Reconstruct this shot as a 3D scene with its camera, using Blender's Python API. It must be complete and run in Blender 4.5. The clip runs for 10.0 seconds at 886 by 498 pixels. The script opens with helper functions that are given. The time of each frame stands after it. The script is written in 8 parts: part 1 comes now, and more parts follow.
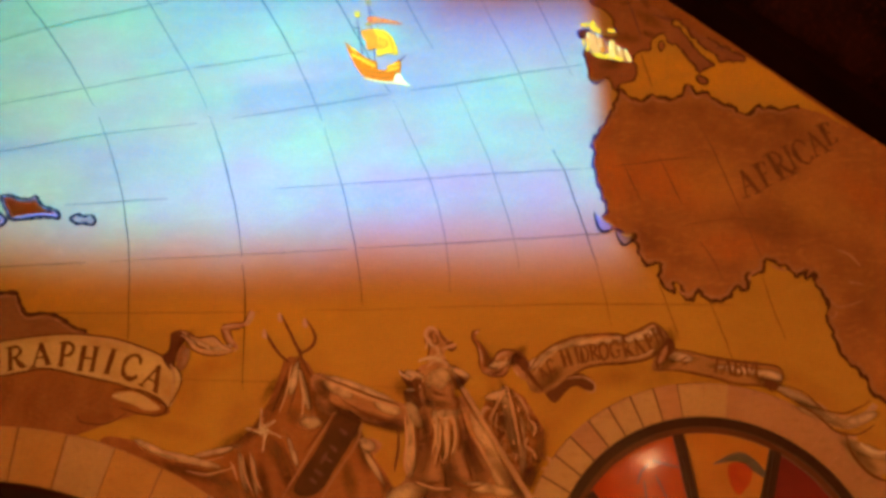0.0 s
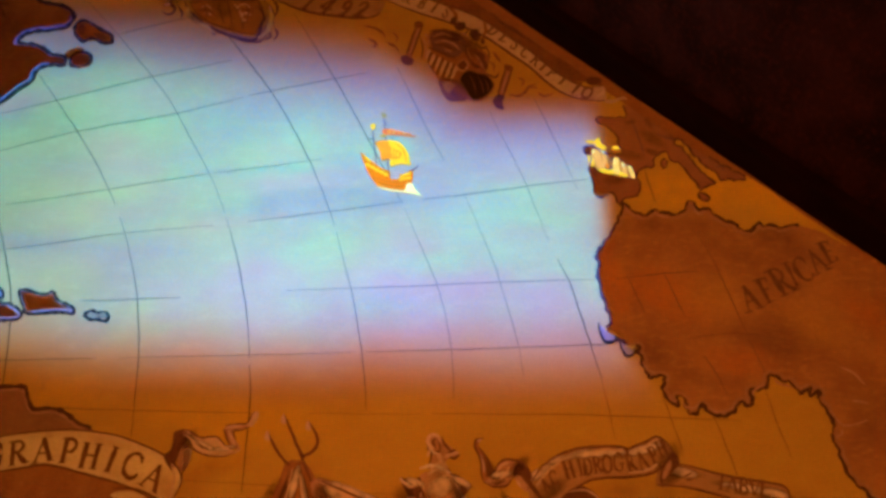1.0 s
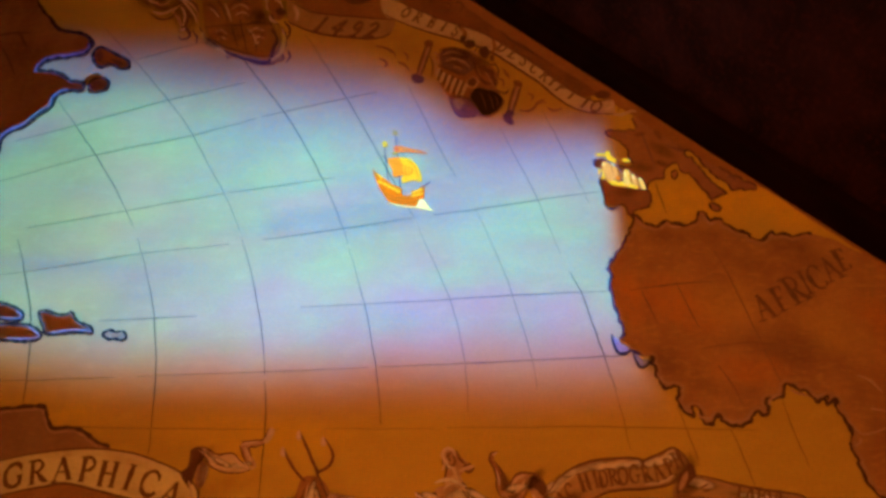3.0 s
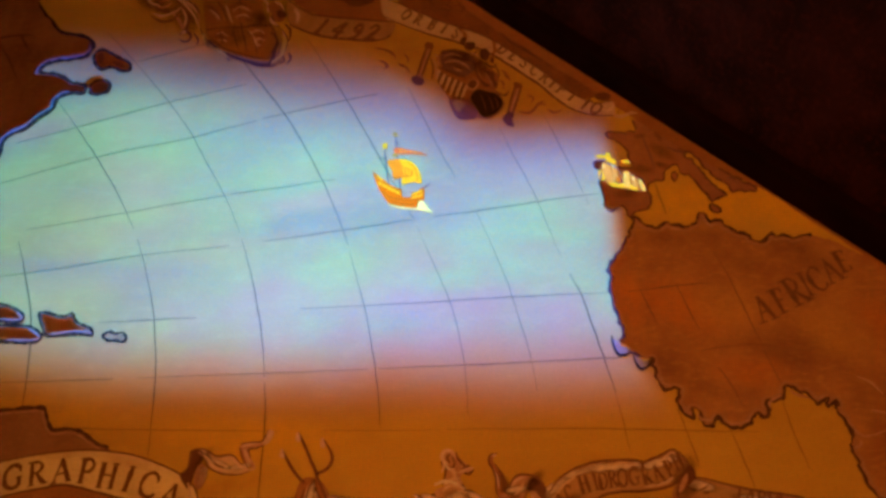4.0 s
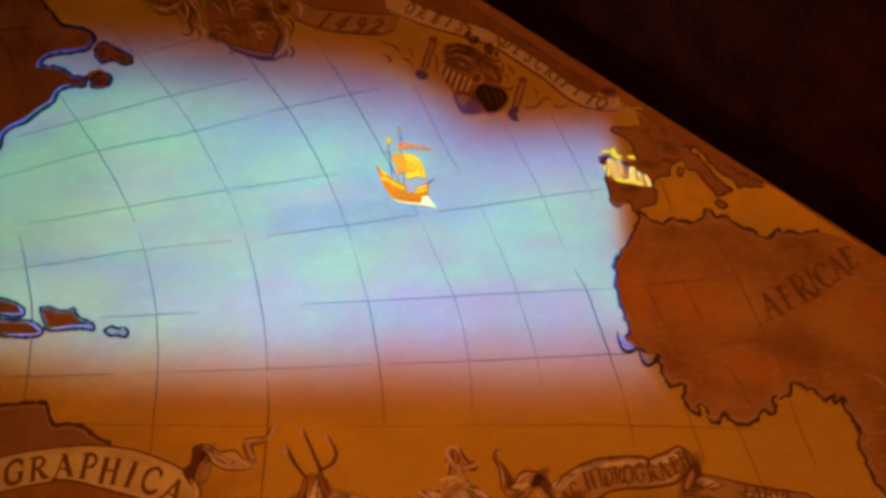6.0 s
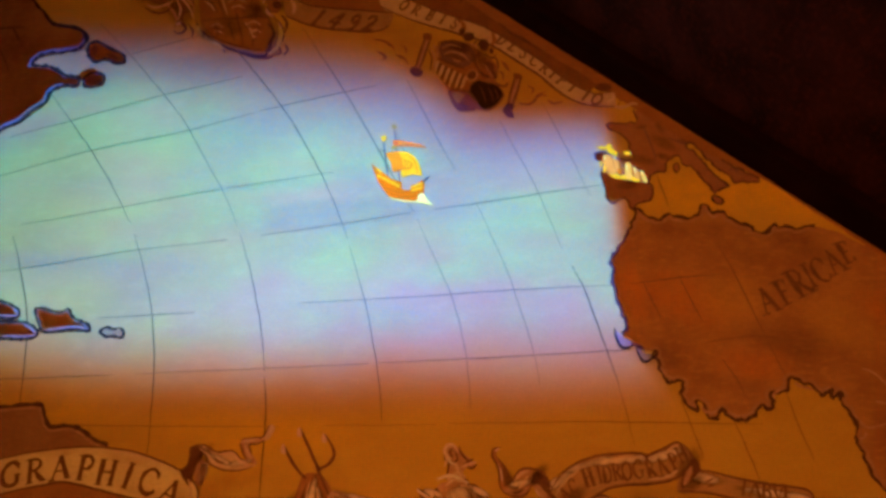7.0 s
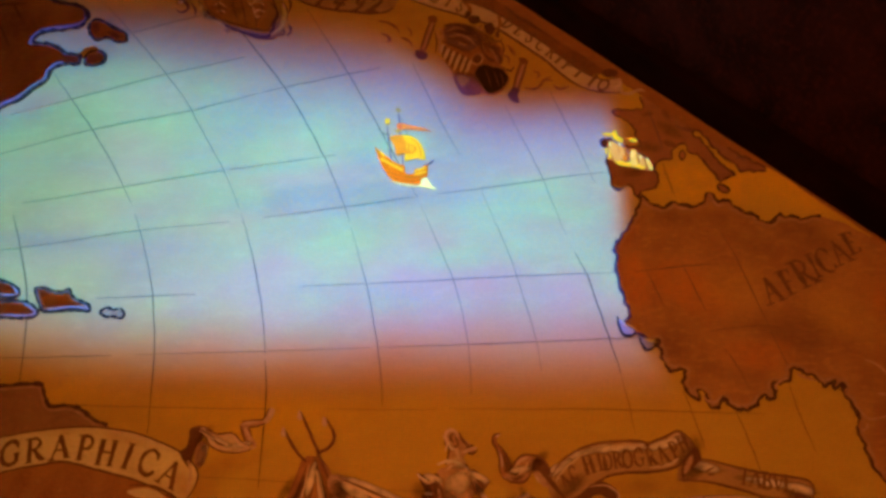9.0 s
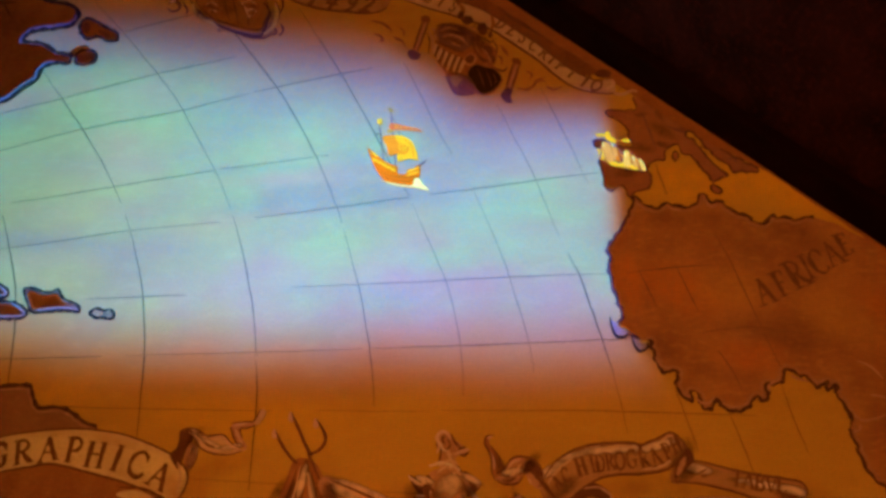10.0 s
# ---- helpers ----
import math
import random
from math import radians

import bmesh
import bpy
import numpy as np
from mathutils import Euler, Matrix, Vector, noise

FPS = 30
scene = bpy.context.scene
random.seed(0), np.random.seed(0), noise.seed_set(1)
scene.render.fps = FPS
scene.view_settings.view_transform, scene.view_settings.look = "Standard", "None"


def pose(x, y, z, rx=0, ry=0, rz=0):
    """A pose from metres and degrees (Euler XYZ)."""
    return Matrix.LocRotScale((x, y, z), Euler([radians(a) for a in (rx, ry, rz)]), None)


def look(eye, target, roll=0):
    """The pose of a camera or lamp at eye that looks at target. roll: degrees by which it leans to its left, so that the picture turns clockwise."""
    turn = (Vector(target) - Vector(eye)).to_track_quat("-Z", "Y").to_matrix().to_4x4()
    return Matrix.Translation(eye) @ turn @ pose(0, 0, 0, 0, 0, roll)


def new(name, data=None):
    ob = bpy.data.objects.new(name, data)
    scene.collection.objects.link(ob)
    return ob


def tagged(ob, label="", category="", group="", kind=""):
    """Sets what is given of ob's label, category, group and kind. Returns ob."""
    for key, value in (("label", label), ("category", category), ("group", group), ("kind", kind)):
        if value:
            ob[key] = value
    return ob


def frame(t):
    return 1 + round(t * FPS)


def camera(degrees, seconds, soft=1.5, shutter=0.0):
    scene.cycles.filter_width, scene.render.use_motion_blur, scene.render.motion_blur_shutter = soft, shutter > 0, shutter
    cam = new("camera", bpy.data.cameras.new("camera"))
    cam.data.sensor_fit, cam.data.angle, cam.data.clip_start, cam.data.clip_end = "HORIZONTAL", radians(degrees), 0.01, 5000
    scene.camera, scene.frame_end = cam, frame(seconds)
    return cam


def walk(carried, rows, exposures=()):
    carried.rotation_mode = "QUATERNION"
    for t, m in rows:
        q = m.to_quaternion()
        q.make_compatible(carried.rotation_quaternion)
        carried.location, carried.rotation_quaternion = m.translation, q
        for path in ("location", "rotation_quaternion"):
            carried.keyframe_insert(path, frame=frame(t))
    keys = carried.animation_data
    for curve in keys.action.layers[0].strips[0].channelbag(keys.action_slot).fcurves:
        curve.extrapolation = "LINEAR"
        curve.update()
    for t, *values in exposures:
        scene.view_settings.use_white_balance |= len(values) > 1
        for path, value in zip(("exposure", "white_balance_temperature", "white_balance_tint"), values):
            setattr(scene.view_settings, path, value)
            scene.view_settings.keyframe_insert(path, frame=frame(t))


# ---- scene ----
from mathutils.geometry import tessellate_polygon

cam = camera(58.5, 10.0, soft=3.5, shutter=0.3)
PATH = (
    (0, pose(-0.114, -4.923, 1.665, 105.68, -1.89, 11.52)),
    (0.5, pose(-0.072, -4.974, 1.659, 110.51, -3.73, 11.43)),
    (1, pose(-0.056, -5.009, 1.662, 113.07, -3.65, 11.86)),
    (1.5, pose(-0.033, -5.027, 1.638, 113.81, -2.84, 13.32)),
    (2, pose(-0.007, -5.029, 1.593, 114.38, -3.46, 13.33)),
    (2.5, pose(-0.020, -5.020, 1.604, 114.53, -3.32, 13.32)),
    (4, pose(0.002, -4.991, 1.587, 114.90, -3.45, 13.53)),
    (4.5, pose(0.000, -5.000, 1.600, 114.96, -3.36, 13.59)),
    (5, pose(-0.015, -4.998, 1.602, 114.84, -3.23, 13.22)),
    (5.5, pose(-0.040, -4.985, 1.589, 114.63, -3.68, 13.33)),
    (7, pose(-0.060, -4.970, 1.612, 114.30, -2.95, 13.21)),
    (7.5, pose(-0.096, -4.998, 1.603, 113.57, -3.14, 12.59)),
    (8, pose(-0.082, -5.004, 1.599, 113.58, -3.63, 12.84)),
    (8.5, pose(-0.055, -4.984, 1.583, 113.80, -3.74, 13.03)),
    (9, pose(-0.092, -4.952, 1.626, 113.19, -3.67, 12.82)),
    (9.5, pose(-0.083, -4.910, 1.646, 113.06, -3.63, 12.77)),
    (10, pose(-0.089, -4.923, 1.629, 113.36, -3.57, 12.37)),
)
walk(cam, PATH, exposures=((0.0, 0.37, 5800, 4), (0.5, 0.25, 6150, 7), (1.0, 0.12, 6450, 10), (1.5, 0.05, 6500, 10), (2.5, 0.0, 6500, 10), (8.5, 0.0, 6500, 10), (9.5, -0.09, 6500, 10), (10.0, -0.09, 6500, 10)))

# ---- world and light ----
world = bpy.data.worlds.new("dark_hall")
world.use_nodes = True
world.node_tree.nodes["Background"].inputs[0].default_value = (0.9, 0.45, 0.2, 1)
world.node_tree.nodes["Background"].inputs[1].default_value = 0.002
scene.world = world

LAMP = Vector((-3.0, -7.6, 4.6))      # lamp of the slide projector
THROW = 0.03                          # slide distance as a share of the throw


def lamp(name, kind, place, colour, watts, size, target=None):
    data = bpy.data.lights.new(name, kind)
    data.color, data.energy = colour, watts
    ob = new(name, data)
    ob.matrix_world = look(place, target) if target else Matrix.Translation(place)
    if kind == "AREA":
        data.size, data.spread = size, radians(120)
    else:
        data.shadow_soft_size = size
    return ob


# Unseen warm room light: both lamps are added and aimed to suit the wall.
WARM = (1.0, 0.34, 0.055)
lamp("warm_fill", "AREA", (-2.3, -6.8, 1.0), WARM, 115, 1.2, (-2.2, 0, 4.5))
lamp("warm_fill", "AREA", (1.5, -6.4, 0.6), WARM, 51, 0.5, (0.5, 0, 4.5))
beam = lamp("projector_beam", "SPOT", LAMP, (0.073, 0.198, 0.94), 30500, 0.0, LAMP + Vector((0, 1, 0)))
beam.data.spot_size, beam.data.spot_blend = radians(84), 0.0


# ---- materials ----
def nodes_of(name):
    m = bpy.data.materials.new(name)
    m.use_nodes = True
    return m, m.node_tree.nodes, m.node_tree.links


def noise_at(n, l, scale, detail=4.0, squash=(1, 1, 1), rough=0.55):
    tc, mp, no = n.new("ShaderNodeTexCoord"), n.new("ShaderNodeMapping"), n.new("ShaderNodeTexNoise")
    mp.inputs["Scale"].default_value = squash
    no.inputs["Scale"].default_value, no.inputs["Detail"].default_value = scale, detail
    no.inputs["Roughness"].default_value = rough
    l.new(tc.outputs["Object"], mp.inputs["Vector"])
    l.new(mp.outputs["Vector"], no.inputs["Vector"])
    return no.outputs["Fac"]


def span(n, l, fac, low, high, a, b):
    r = n.new("ShaderNodeMapRange")
    for key, value in (("From Min", low), ("From Max", high), ("To Min", a), ("To Max", b)):
        r.inputs[key].default_value = value
    l.new(fac, r.inputs["Value"])
    return r.outputs["Result"]


def blend(n, l, fac, a, b):
    x = n.new("ShaderNodeMix")
    x.data_type = "RGBA"
    l.new(fac, x.inputs["Factor"])
    for key, c in ((6, a), (7, b)):
        if hasattr(c, "is_linked"):
            l.new(c, x.inputs[key])
        else:
            x.inputs[key].default_value = (*c, 1)
    return x.outputs[2]


def paint(name, colour, second, third=None, size=1.6, squash=(1, 1, 1), gloss=0.55, relief=0.25, fine=60, sheen=0.12, washes=()):
    """Hand-laid paint: a colour with broad washes of a second one, brushy streaks of a third and a fine canvas grain.
    washes: soft brushed patches of thin colour, each a place on the wall, length, width, turn, colour and strength."""
    m, n, l = nodes_of(name)
    s = n["Principled BSDF"]
    third = third or tuple(0.6 * c for c in colour)
    broad = span(n, l, noise_at(n, l, size, 5, squash), 0.35, 0.68, 0, 1)
    streak = span(n, l, noise_at(n, l, size * 6, 4, (1.0, 1, 2.4)), 0.5, 0.8, 0, 0.65)
    grain = noise_at(n, l, fine, 3)
    c = blend(n, l, broad, colour, second)
    c = blend(n, l, streak, c, third)
    uneven = span(n, l, noise_at(n, l, 7, 5, (1, 1, 1), 0.65), 0.34, 0.62, 0.35, 1.0) if washes else None
    for q, long, wide, turn, thin, most in washes:
        tc, mp, gr = n.new("ShaderNodeTexCoord"), n.new("ShaderNodeMapping"), n.new("ShaderNodeTexGradient")
        mp.vector_type, gr.gradient_type = "TEXTURE", "SPHERICAL"
        mp.inputs["Location"].default_value, mp.inputs["Rotation"].default_value = (q[0], 0, q[1]), (0, radians(turn), 0)
        mp.inputs["Scale"].default_value = (0.5 * long, 1, 0.5 * wide)
        l.new(tc.outputs["Object"], mp.inputs["Vector"])
        l.new(mp.outputs["Vector"], gr.inputs["Vector"])
        r, k = n.new("ShaderNodeMapRange"), n.new("ShaderNodeMath")
        r.interpolation_type, k.operation = "SMOOTHSTEP", "MULTIPLY"
        r.inputs["From Max"].default_value, r.inputs["To Max"].default_value = 0.8, most
        l.new(gr.outputs["Fac"], r.inputs["Value"])
        l.new(r.outputs["Result"], k.inputs[0])
        l.new(uneven, k.inputs[1])
        c = blend(n, l, k.outputs[0], c, thin)
    c = blend(n, l, span(n, l, grain, 0.35, 0.75, 0, 0.22), c, tuple(0.45 * v for v in colour))
    l.new(c, s.inputs["Base Color"])
    s.inputs["Specular IOR Level"].default_value = sheen
    l.new(span(n, l, broad, 0, 1, gloss - 0.06, gloss + 0.1), s.inputs["Roughness"])
    bump = n.new("ShaderNodeBump")
    bump.inputs["Strength"].default_value, bump.inputs["Distance"].default_value = relief, 0.004
    l.new(grain, bump.inputs["Height"])
    l.new(bump.outputs["Normal"], s.inputs["Normal"])
    return m


RUDDY, BROWN, LIGHT, AMBERED = (0.42, 0.205, 0.045), (0.15, 0.055, 0.022), (0.60, 0.39, 0.06), (0.76, 0.42, 0.03)
WALL_WASHES = (
    ((-2.827, 2.248), 0.585, 0.280, -20, RUDDY, 0.6),
    ((-2.890, 2.097), 0.439, 0.326, -60, RUDDY, 0.6),
    ((-2.629, 2.326), 0.537, 0.186, -15, RUDDY, 0.6),
    ((-2.984, 1.872), 0.780, 0.186, 10, RUDDY, 0.6),
    ((-2.506, 1.955), 0.439, 0.280, -40, RUDDY, 0.6),
    ((-0.340, 2.167), 0.780, 0.233, -14, RUDDY, 0.6),
    ((-0.103, 2.237), 0.780, 0.168, -8, RUDDY, 0.6),
    ((-0.409, 2.030), 0.585, 0.280, -40, RUDDY, 0.6),
    ((-0.512, 1.828), 0.585, 0.233, -50, RUDDY, 0.6),
    ((1.067, 2.153), 0.780, 0.186, 35, RUDDY, 0.6),
    ((1.280, 1.906), 0.585, 0.233, 40, RUDDY, 0.6),
    ((-0.030, 2.444), 1.072, 0.121, -5, RUDDY, 0.6),
    ((-0.828, 2.265), 0.390, 0.186, 30, RUDDY, 0.6),
    ((-1.477, 2.117), 0.439, 0.280, 10, RUDDY, 0.6),
    ((-1.457, 1.735), 0.439, 0.326, 70, RUDDY, 0.6),
    ((-1.988, 2.329), 0.341, 0.233, 60, RUDDY, 0.6),
    ((-3.885, 2.122), 1.463, 0.326, 2, BROWN, 0.35),
    ((-3.381, 1.995), 0.683, 0.186, 10, BROWN, 0.4),
    ((-4.168, 2.643), 0.683, 0.186, 20, LIGHT, 0.3),
    ((-2.159, 2.479), 1.463, 0.559, 0, LIGHT, 0.3),
    ((0.629, 2.512), 1.560, 0.559, 0, LIGHT, 0.3),
    ((-3.390, 2.321), 0.878, 0.140, 14, LIGHT, 0.3),
    ((-4.119, 2.398), 0.585, 0.121, -6, LIGHT, 0.3),
    ((-3.166, 2.265), 0.390, 0.103, 25, RUDDY, 0.6),
    ((-2.108, 6.029), 1.6, 0.6, 20, RUDDY, 0.6),
    ((-1.540, 5.684), 1.5, 0.6, 35, RUDDY, 0.6),
    ((-0.882, 5.383), 1.4, 0.5, 42, RUDDY, 0.6),
    ((-0.363, 5.045), 1.0, 0.30, 35, RUDDY, 0.6),
    ((-4.204, 6.693), 2.0, 0.6, 20, BROWN, 0.28),
    ((-2.563, 5.968), 1.2, 0.36, 14, RUDDY, 0.6),
    # Brightening of wall areas put into the colour; the last row darkens one.
    ((0.45, 4.24), 1.2, 0.46, 6, AMBERED, 0.95),
    ((0.95, 4.20), 1.0, 0.46, 34, AMBERED, 0.9),
    ((-4.30, 2.78), 2.2, 0.50, 0, AMBERED, 0.6),
    ((-2.60, 2.62), 2.0, 0.50, 0, AMBERED, 0.5),
    ((0.30, 2.24), 1.6, 0.34, 8, BROWN, 0.35),
)
OCHRE = paint("ochre_wall_paint", (0.57, 0.355, 0.062), (0.50, 0.293, 0.051), (0.60, 0.380, 0.070), 0.9, washes=WALL_WASHES)
DUSK, EMBER, GOLDEN = (0.15, 0.062, 0.050), (0.56, 0.19, 0.045), (0.56, 0.30, 0.080)
LAND_WASHES = (
    ((0.85, 3.19), 1.1, 0.30, 8, DUSK, 0.45), ((0.96, 3.86), 0.8, 0.26, 30, DUSK, 0.51), ((0.10, 4.00), 0.4, 0.20, 0, DUSK, 0.45), ((0.36, 3.97), 0.7, 0.22, 0, DUSK, 0.42),
    # EMBER at (-0.05, 3.55) puts projector glow on the west coast into the colour.
    ((0.62, 3.84), 0.6, 0.30, 40, DUSK, 0.48), ((0.45, 2.93), 0.5, 0.18, 10, DUSK, 0.38), ((0.16, 3.10), 0.4, 0.16, 50, DUSK, 0.35), ((-0.05, 3.55), 0.6, 0.22, 80, EMBER, 0.92),
    ((0.25, 3.50), 0.8, 0.45, 30, EMBER, 0.72), ((0.55, 3.50), 0.6, 0.4, 0, GOLDEN, 0.62), ((1.15, 3.30), 0.7, 0.4, 30, GOLDEN, 0.57), ((0.65, 3.05), 0.6, 0.3, 0, EMBER, 0.62),
    ((1.35, 2.80), 0.7, 0.4, 60, DUSK, 0.38), ((1.45, 3.35), 0.6, 0.35, 40, EMBER, 0.57),
)
LAND = paint("red_brown_land_paint", (0.43, 0.200, 0.082), (0.29, 0.122, 0.070), (0.54, 0.275, 0.100), 2.8, washes=LAND_WASHES)
LAND_NORTH = paint("deep_red_land_paint", (0.34, 0.155, 0.078), (0.20, 0.085, 0.052), (0.40, 0.20, 0.08), 2.2)
LAND_DULL = paint("dull_brown_land_paint", (0.31, 0.155, 0.095), (0.24, 0.115, 0.075), (0.37, 0.195, 0.11), 2)
ISLAND = paint("orange_brown_island_paint", (0.34, 0.180, 0.080), (0.27, 0.135, 0.062), (0.41, 0.235, 0.095), 6)
ISLE_EDGE = paint("grey_isle_edge_paint", (0.50, 0.38, 0.24), (0.40, 0.29, 0.18), (0.34, 0.22, 0.12), 9)
LAND_LINE = paint("faint_land_line_paint", (0.23, 0.100, 0.058), (0.30, 0.135, 0.070), None, 8)
OCHRE_LINE = paint("faint_brown_line_paint", (0.26, 0.140, 0.026), (0.36, 0.205, 0.038), (0.45, 0.27, 0.048), 6)
LAND_DARK = paint("dark_land_paint", (0.19, 0.0875, 0.0875), (0.14, 0.0688, 0.0735), (0.22, 0.106, 0.0963), 1.5)
INK = paint("dark_ink_paint", (0.026, 0.014, 0.003), (0.042, 0.020, 0.0045), None, 6)
GRID = paint("grey_line_paint", (0.070, 0.050, 0.004), (0.12, 0.080, 0.008), (0.22, 0.14, 0.018), 5)
GRID_FAINT = paint("faint_line_paint", (0.19, 0.125, 0.018), (0.27, 0.175, 0.026), (0.40, 0.25, 0.042), 5)
COAST = paint("brown_coast_ink", (0.078, 0.033, 0.020), (0.12, 0.052, 0.030), None, 8)
COAST_MIST = paint("dusty_coast_paint", (0.40, 0.215, 0.125), (0.34, 0.165, 0.095), (0.46, 0.255, 0.15), 7)
COAST_SOFT = paint("faded_coast_ink", (0.105, 0.046, 0.030), (0.16, 0.075, 0.045), None, 8)
EUROPE_BROWN = paint("dull_mauve_land_paint", (0.345, 0.150, 0.085), (0.27, 0.115, 0.072), (0.41, 0.19, 0.090), 2.6)
PALE = paint("pale_highlight_paint", (0.80, 0.72, 0.70), (0.62, 0.50, 0.45), (0.45, 0.30, 0.26), 5)
SHORE_BLUE = paint("blue_grey_shore_paint", (0.22, 0.145, 0.105), (0.34, 0.235, 0.135), (0.14, 0.095, 0.075), 7)
SHORE_GREY = paint("lavender_grey_shore_paint", (0.29, 0.185, 0.066), (0.24, 0.145, 0.056), (0.36, 0.24, 0.078), 9)
ROSE_GREY = paint("rose_grey_paint", (0.46, 0.27, 0.060), (0.38, 0.20, 0.050), (0.30, 0.14, 0.040), 8)
SHORE_WHITE = paint("chalky_shore_paint", (0.62, 0.50, 0.12), (0.54, 0.42, 0.10), None, 9)
SHORE = paint("pale_shore_paint", (0.40, 0.33, 0.16), (0.27, 0.20, 0.11), None, 6)
TAN = (0.40, 0.19, 0.08)
CREAM_WASHES = (((-3.02, 2.14), 0.50, 0.22, 60, TAN, 0.63), ((-3.60, 2.44), 1.0, 0.10, 10, TAN, 0.35), ((-4.10, 2.47), 0.8, 0.10, -4, TAN, 0.42), ((-4.55, 2.24), 0.7, 0.30, -16, TAN, 0.32), ((-3.30, 2.18), 0.7, 0.14, 16, TAN, 0.32))
CREAM = paint("cream_banner_paint", (0.74, 0.60, 0.36), (0.62, 0.46, 0.27), (0.48, 0.31, 0.18), 3, washes=CREAM_WASHES)
CREAM_DIM = paint("dull_banner_paint", (0.60, 0.42, 0.30), (0.49, 0.32, 0.22), (0.34, 0.18, 0.13), 3)
SHADE = paint("brown_shading_paint", (0.125, 0.045, 0.026), (0.18, 0.072, 0.042), None, 4)
FLESH = paint("sepia_figure_paint", (0.50, 0.28, 0.18), (0.38, 0.19, 0.12), (0.24, 0.105, 0.07), 5)
FLESH_LIGHT = paint("light_sepia_paint", (0.70, 0.49, 0.39), (0.57, 0.36, 0.27), (0.42, 0.23, 0.17), 6)
ROBE = paint("brown_drapery_paint", (0.38, 0.168, 0.072), (0.28, 0.11, 0.050), (0.46, 0.23, 0.11), 4, (1.6, 1, 0.7))
SLATE = paint("slate_glass_paint", (0.16, 0.15, 0.15), (0.12, 0.11, 0.11), None, 8)
FADED = paint("faded_letter_paint", (0.15, 0.062, 0.034), (0.20, 0.088, 0.048), (0.25, 0.115, 0.06), 9)
LETTER = paint("brown_letter_paint", (0.15, 0.06, 0.033), (0.20, 0.085, 0.05), None, 9)
WORD = paint("worn_brown_letter_paint", (0.155, 0.068, 0.042), (0.21, 0.095, 0.056), (0.28, 0.13, 0.070), 9)
DEEP_BORDER = paint("deep_brown_border_paint", (0.25, 0.098, 0.040), (0.17, 0.062, 0.030), (0.34, 0.15, 0.055), 4)
TAWNY = paint("tawny_field_paint", (0.34, 0.160, 0.052), (0.27, 0.118, 0.042), (0.22, 0.090, 0.038), 6)
RIM_PAINT = paint("dusky_rim_paint", (0.32, 0.18, 0.040), (0.40, 0.24, 0.050), (0.22, 0.11, 0.032), 6)
BORDER = paint("brown_border_paint", (0.33, 0.14, 0.058), (0.26, 0.10, 0.048), (0.38, 0.185, 0.075), 2)
STONE = paint("painted_stone", (0.60, 0.42, 0.28), (0.52, 0.35, 0.24), (0.40, 0.25, 0.18), 2.4)
STONE_OCHRE = paint("ochre_painted_stone", (0.62, 0.38, 0.17), (0.56, 0.32, 0.13), (0.46, 0.25, 0.12), 2.4)
STONE_RED = paint("reddish_painted_stone", (0.54, 0.32, 0.25), (0.46, 0.26, 0.21), (0.36, 0.20, 0.17), 2.4)
JOINT = paint("stone_joint_paint", (0.16, 0.0938, 0.0963), (0.22, 0.125, 0.123), None, 5)
WOOD = paint("dark_tracery_wood", (0.042, 0.015, 0.008), (0.06, 0.021, 0.011), None, 6, (1, 1, 1), 0.4)
RED_WOOD = paint("reddish_brown_wood", (0.12, 0.04, 0.02), (0.16, 0.055, 0.028), None, 6, (1, 1, 1), 0.4)
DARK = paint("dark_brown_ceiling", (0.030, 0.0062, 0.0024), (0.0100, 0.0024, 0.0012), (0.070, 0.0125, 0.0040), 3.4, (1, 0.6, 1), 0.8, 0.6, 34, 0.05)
# Near-black colour that stands in for shade along the ceiling's edge.
EDGE_SHADE = paint("blackened_timber", (0.012, 0.0030, 0.0014), (0.0075, 0.0020, 0.0011), None, 3, (1, 1, 1), 0.85, sheen=0.02)
GLOOM = paint("dark_plaster", (0.07, 0.045, 0.035), (0.05, 0.03, 0.025), None, 1.0, (1, 1, 1), 0.8)
BOARDS = paint("dark_floor_boards", (0.08, 0.045, 0.025), (0.05, 0.03, 0.018), None, 1.5, (6, 1, 1), 0.5)
# GOLD to WHITE_WAKE and DIM_GOLD: projected ship and castle light as paint.
GOLD = paint("projected_gold_paint", (0.80, 0.34, 0.002), (0.76, 0.29, 0.002), (0.72, 0.24, 0.002), 8, sheen=0.02)
AMBER = paint("projected_amber_paint", (0.72, 0.18, 0.002), (0.66, 0.14, 0.002), (0.76, 0.22, 0.002), 10, sheen=0.02)
RUST = paint("projected_rust_paint", (0.66, 0.115, 0.001), (0.56, 0.092, 0.001), (0.72, 0.155, 0.001), 10, sheen=0.0)
FLAG = paint("projected_red_paint", (0.62, 0.08, 0.006), (0.68, 0.16, 0.012), None, 18, sheen=0.02)
PEACH = paint("projected_peach_paint", (0.68, 0.22, 0.014), (0.60, 0.17, 0.010), (0.74, 0.28, 0.022), 12, sheen=0.02)
CASTLE_SHADE = paint("projected_castle_red_paint", (0.40, 0.085, 0.003), (0.34, 0.070, 0.003), None, 12, sheen=0.02)
TOWER_GOLD = paint("projected_pale_gold_paint", (0.78, 0.31, 0.016), (0.72, 0.25, 0.010), (0.82, 0.37, 0.026), 14, sheen=0.02)
WHITE_WAKE = paint("projected_white_paint", (0.84, 0.60, 0.075), (0.80, 0.54, 0.055), None, 9, sheen=0.02)
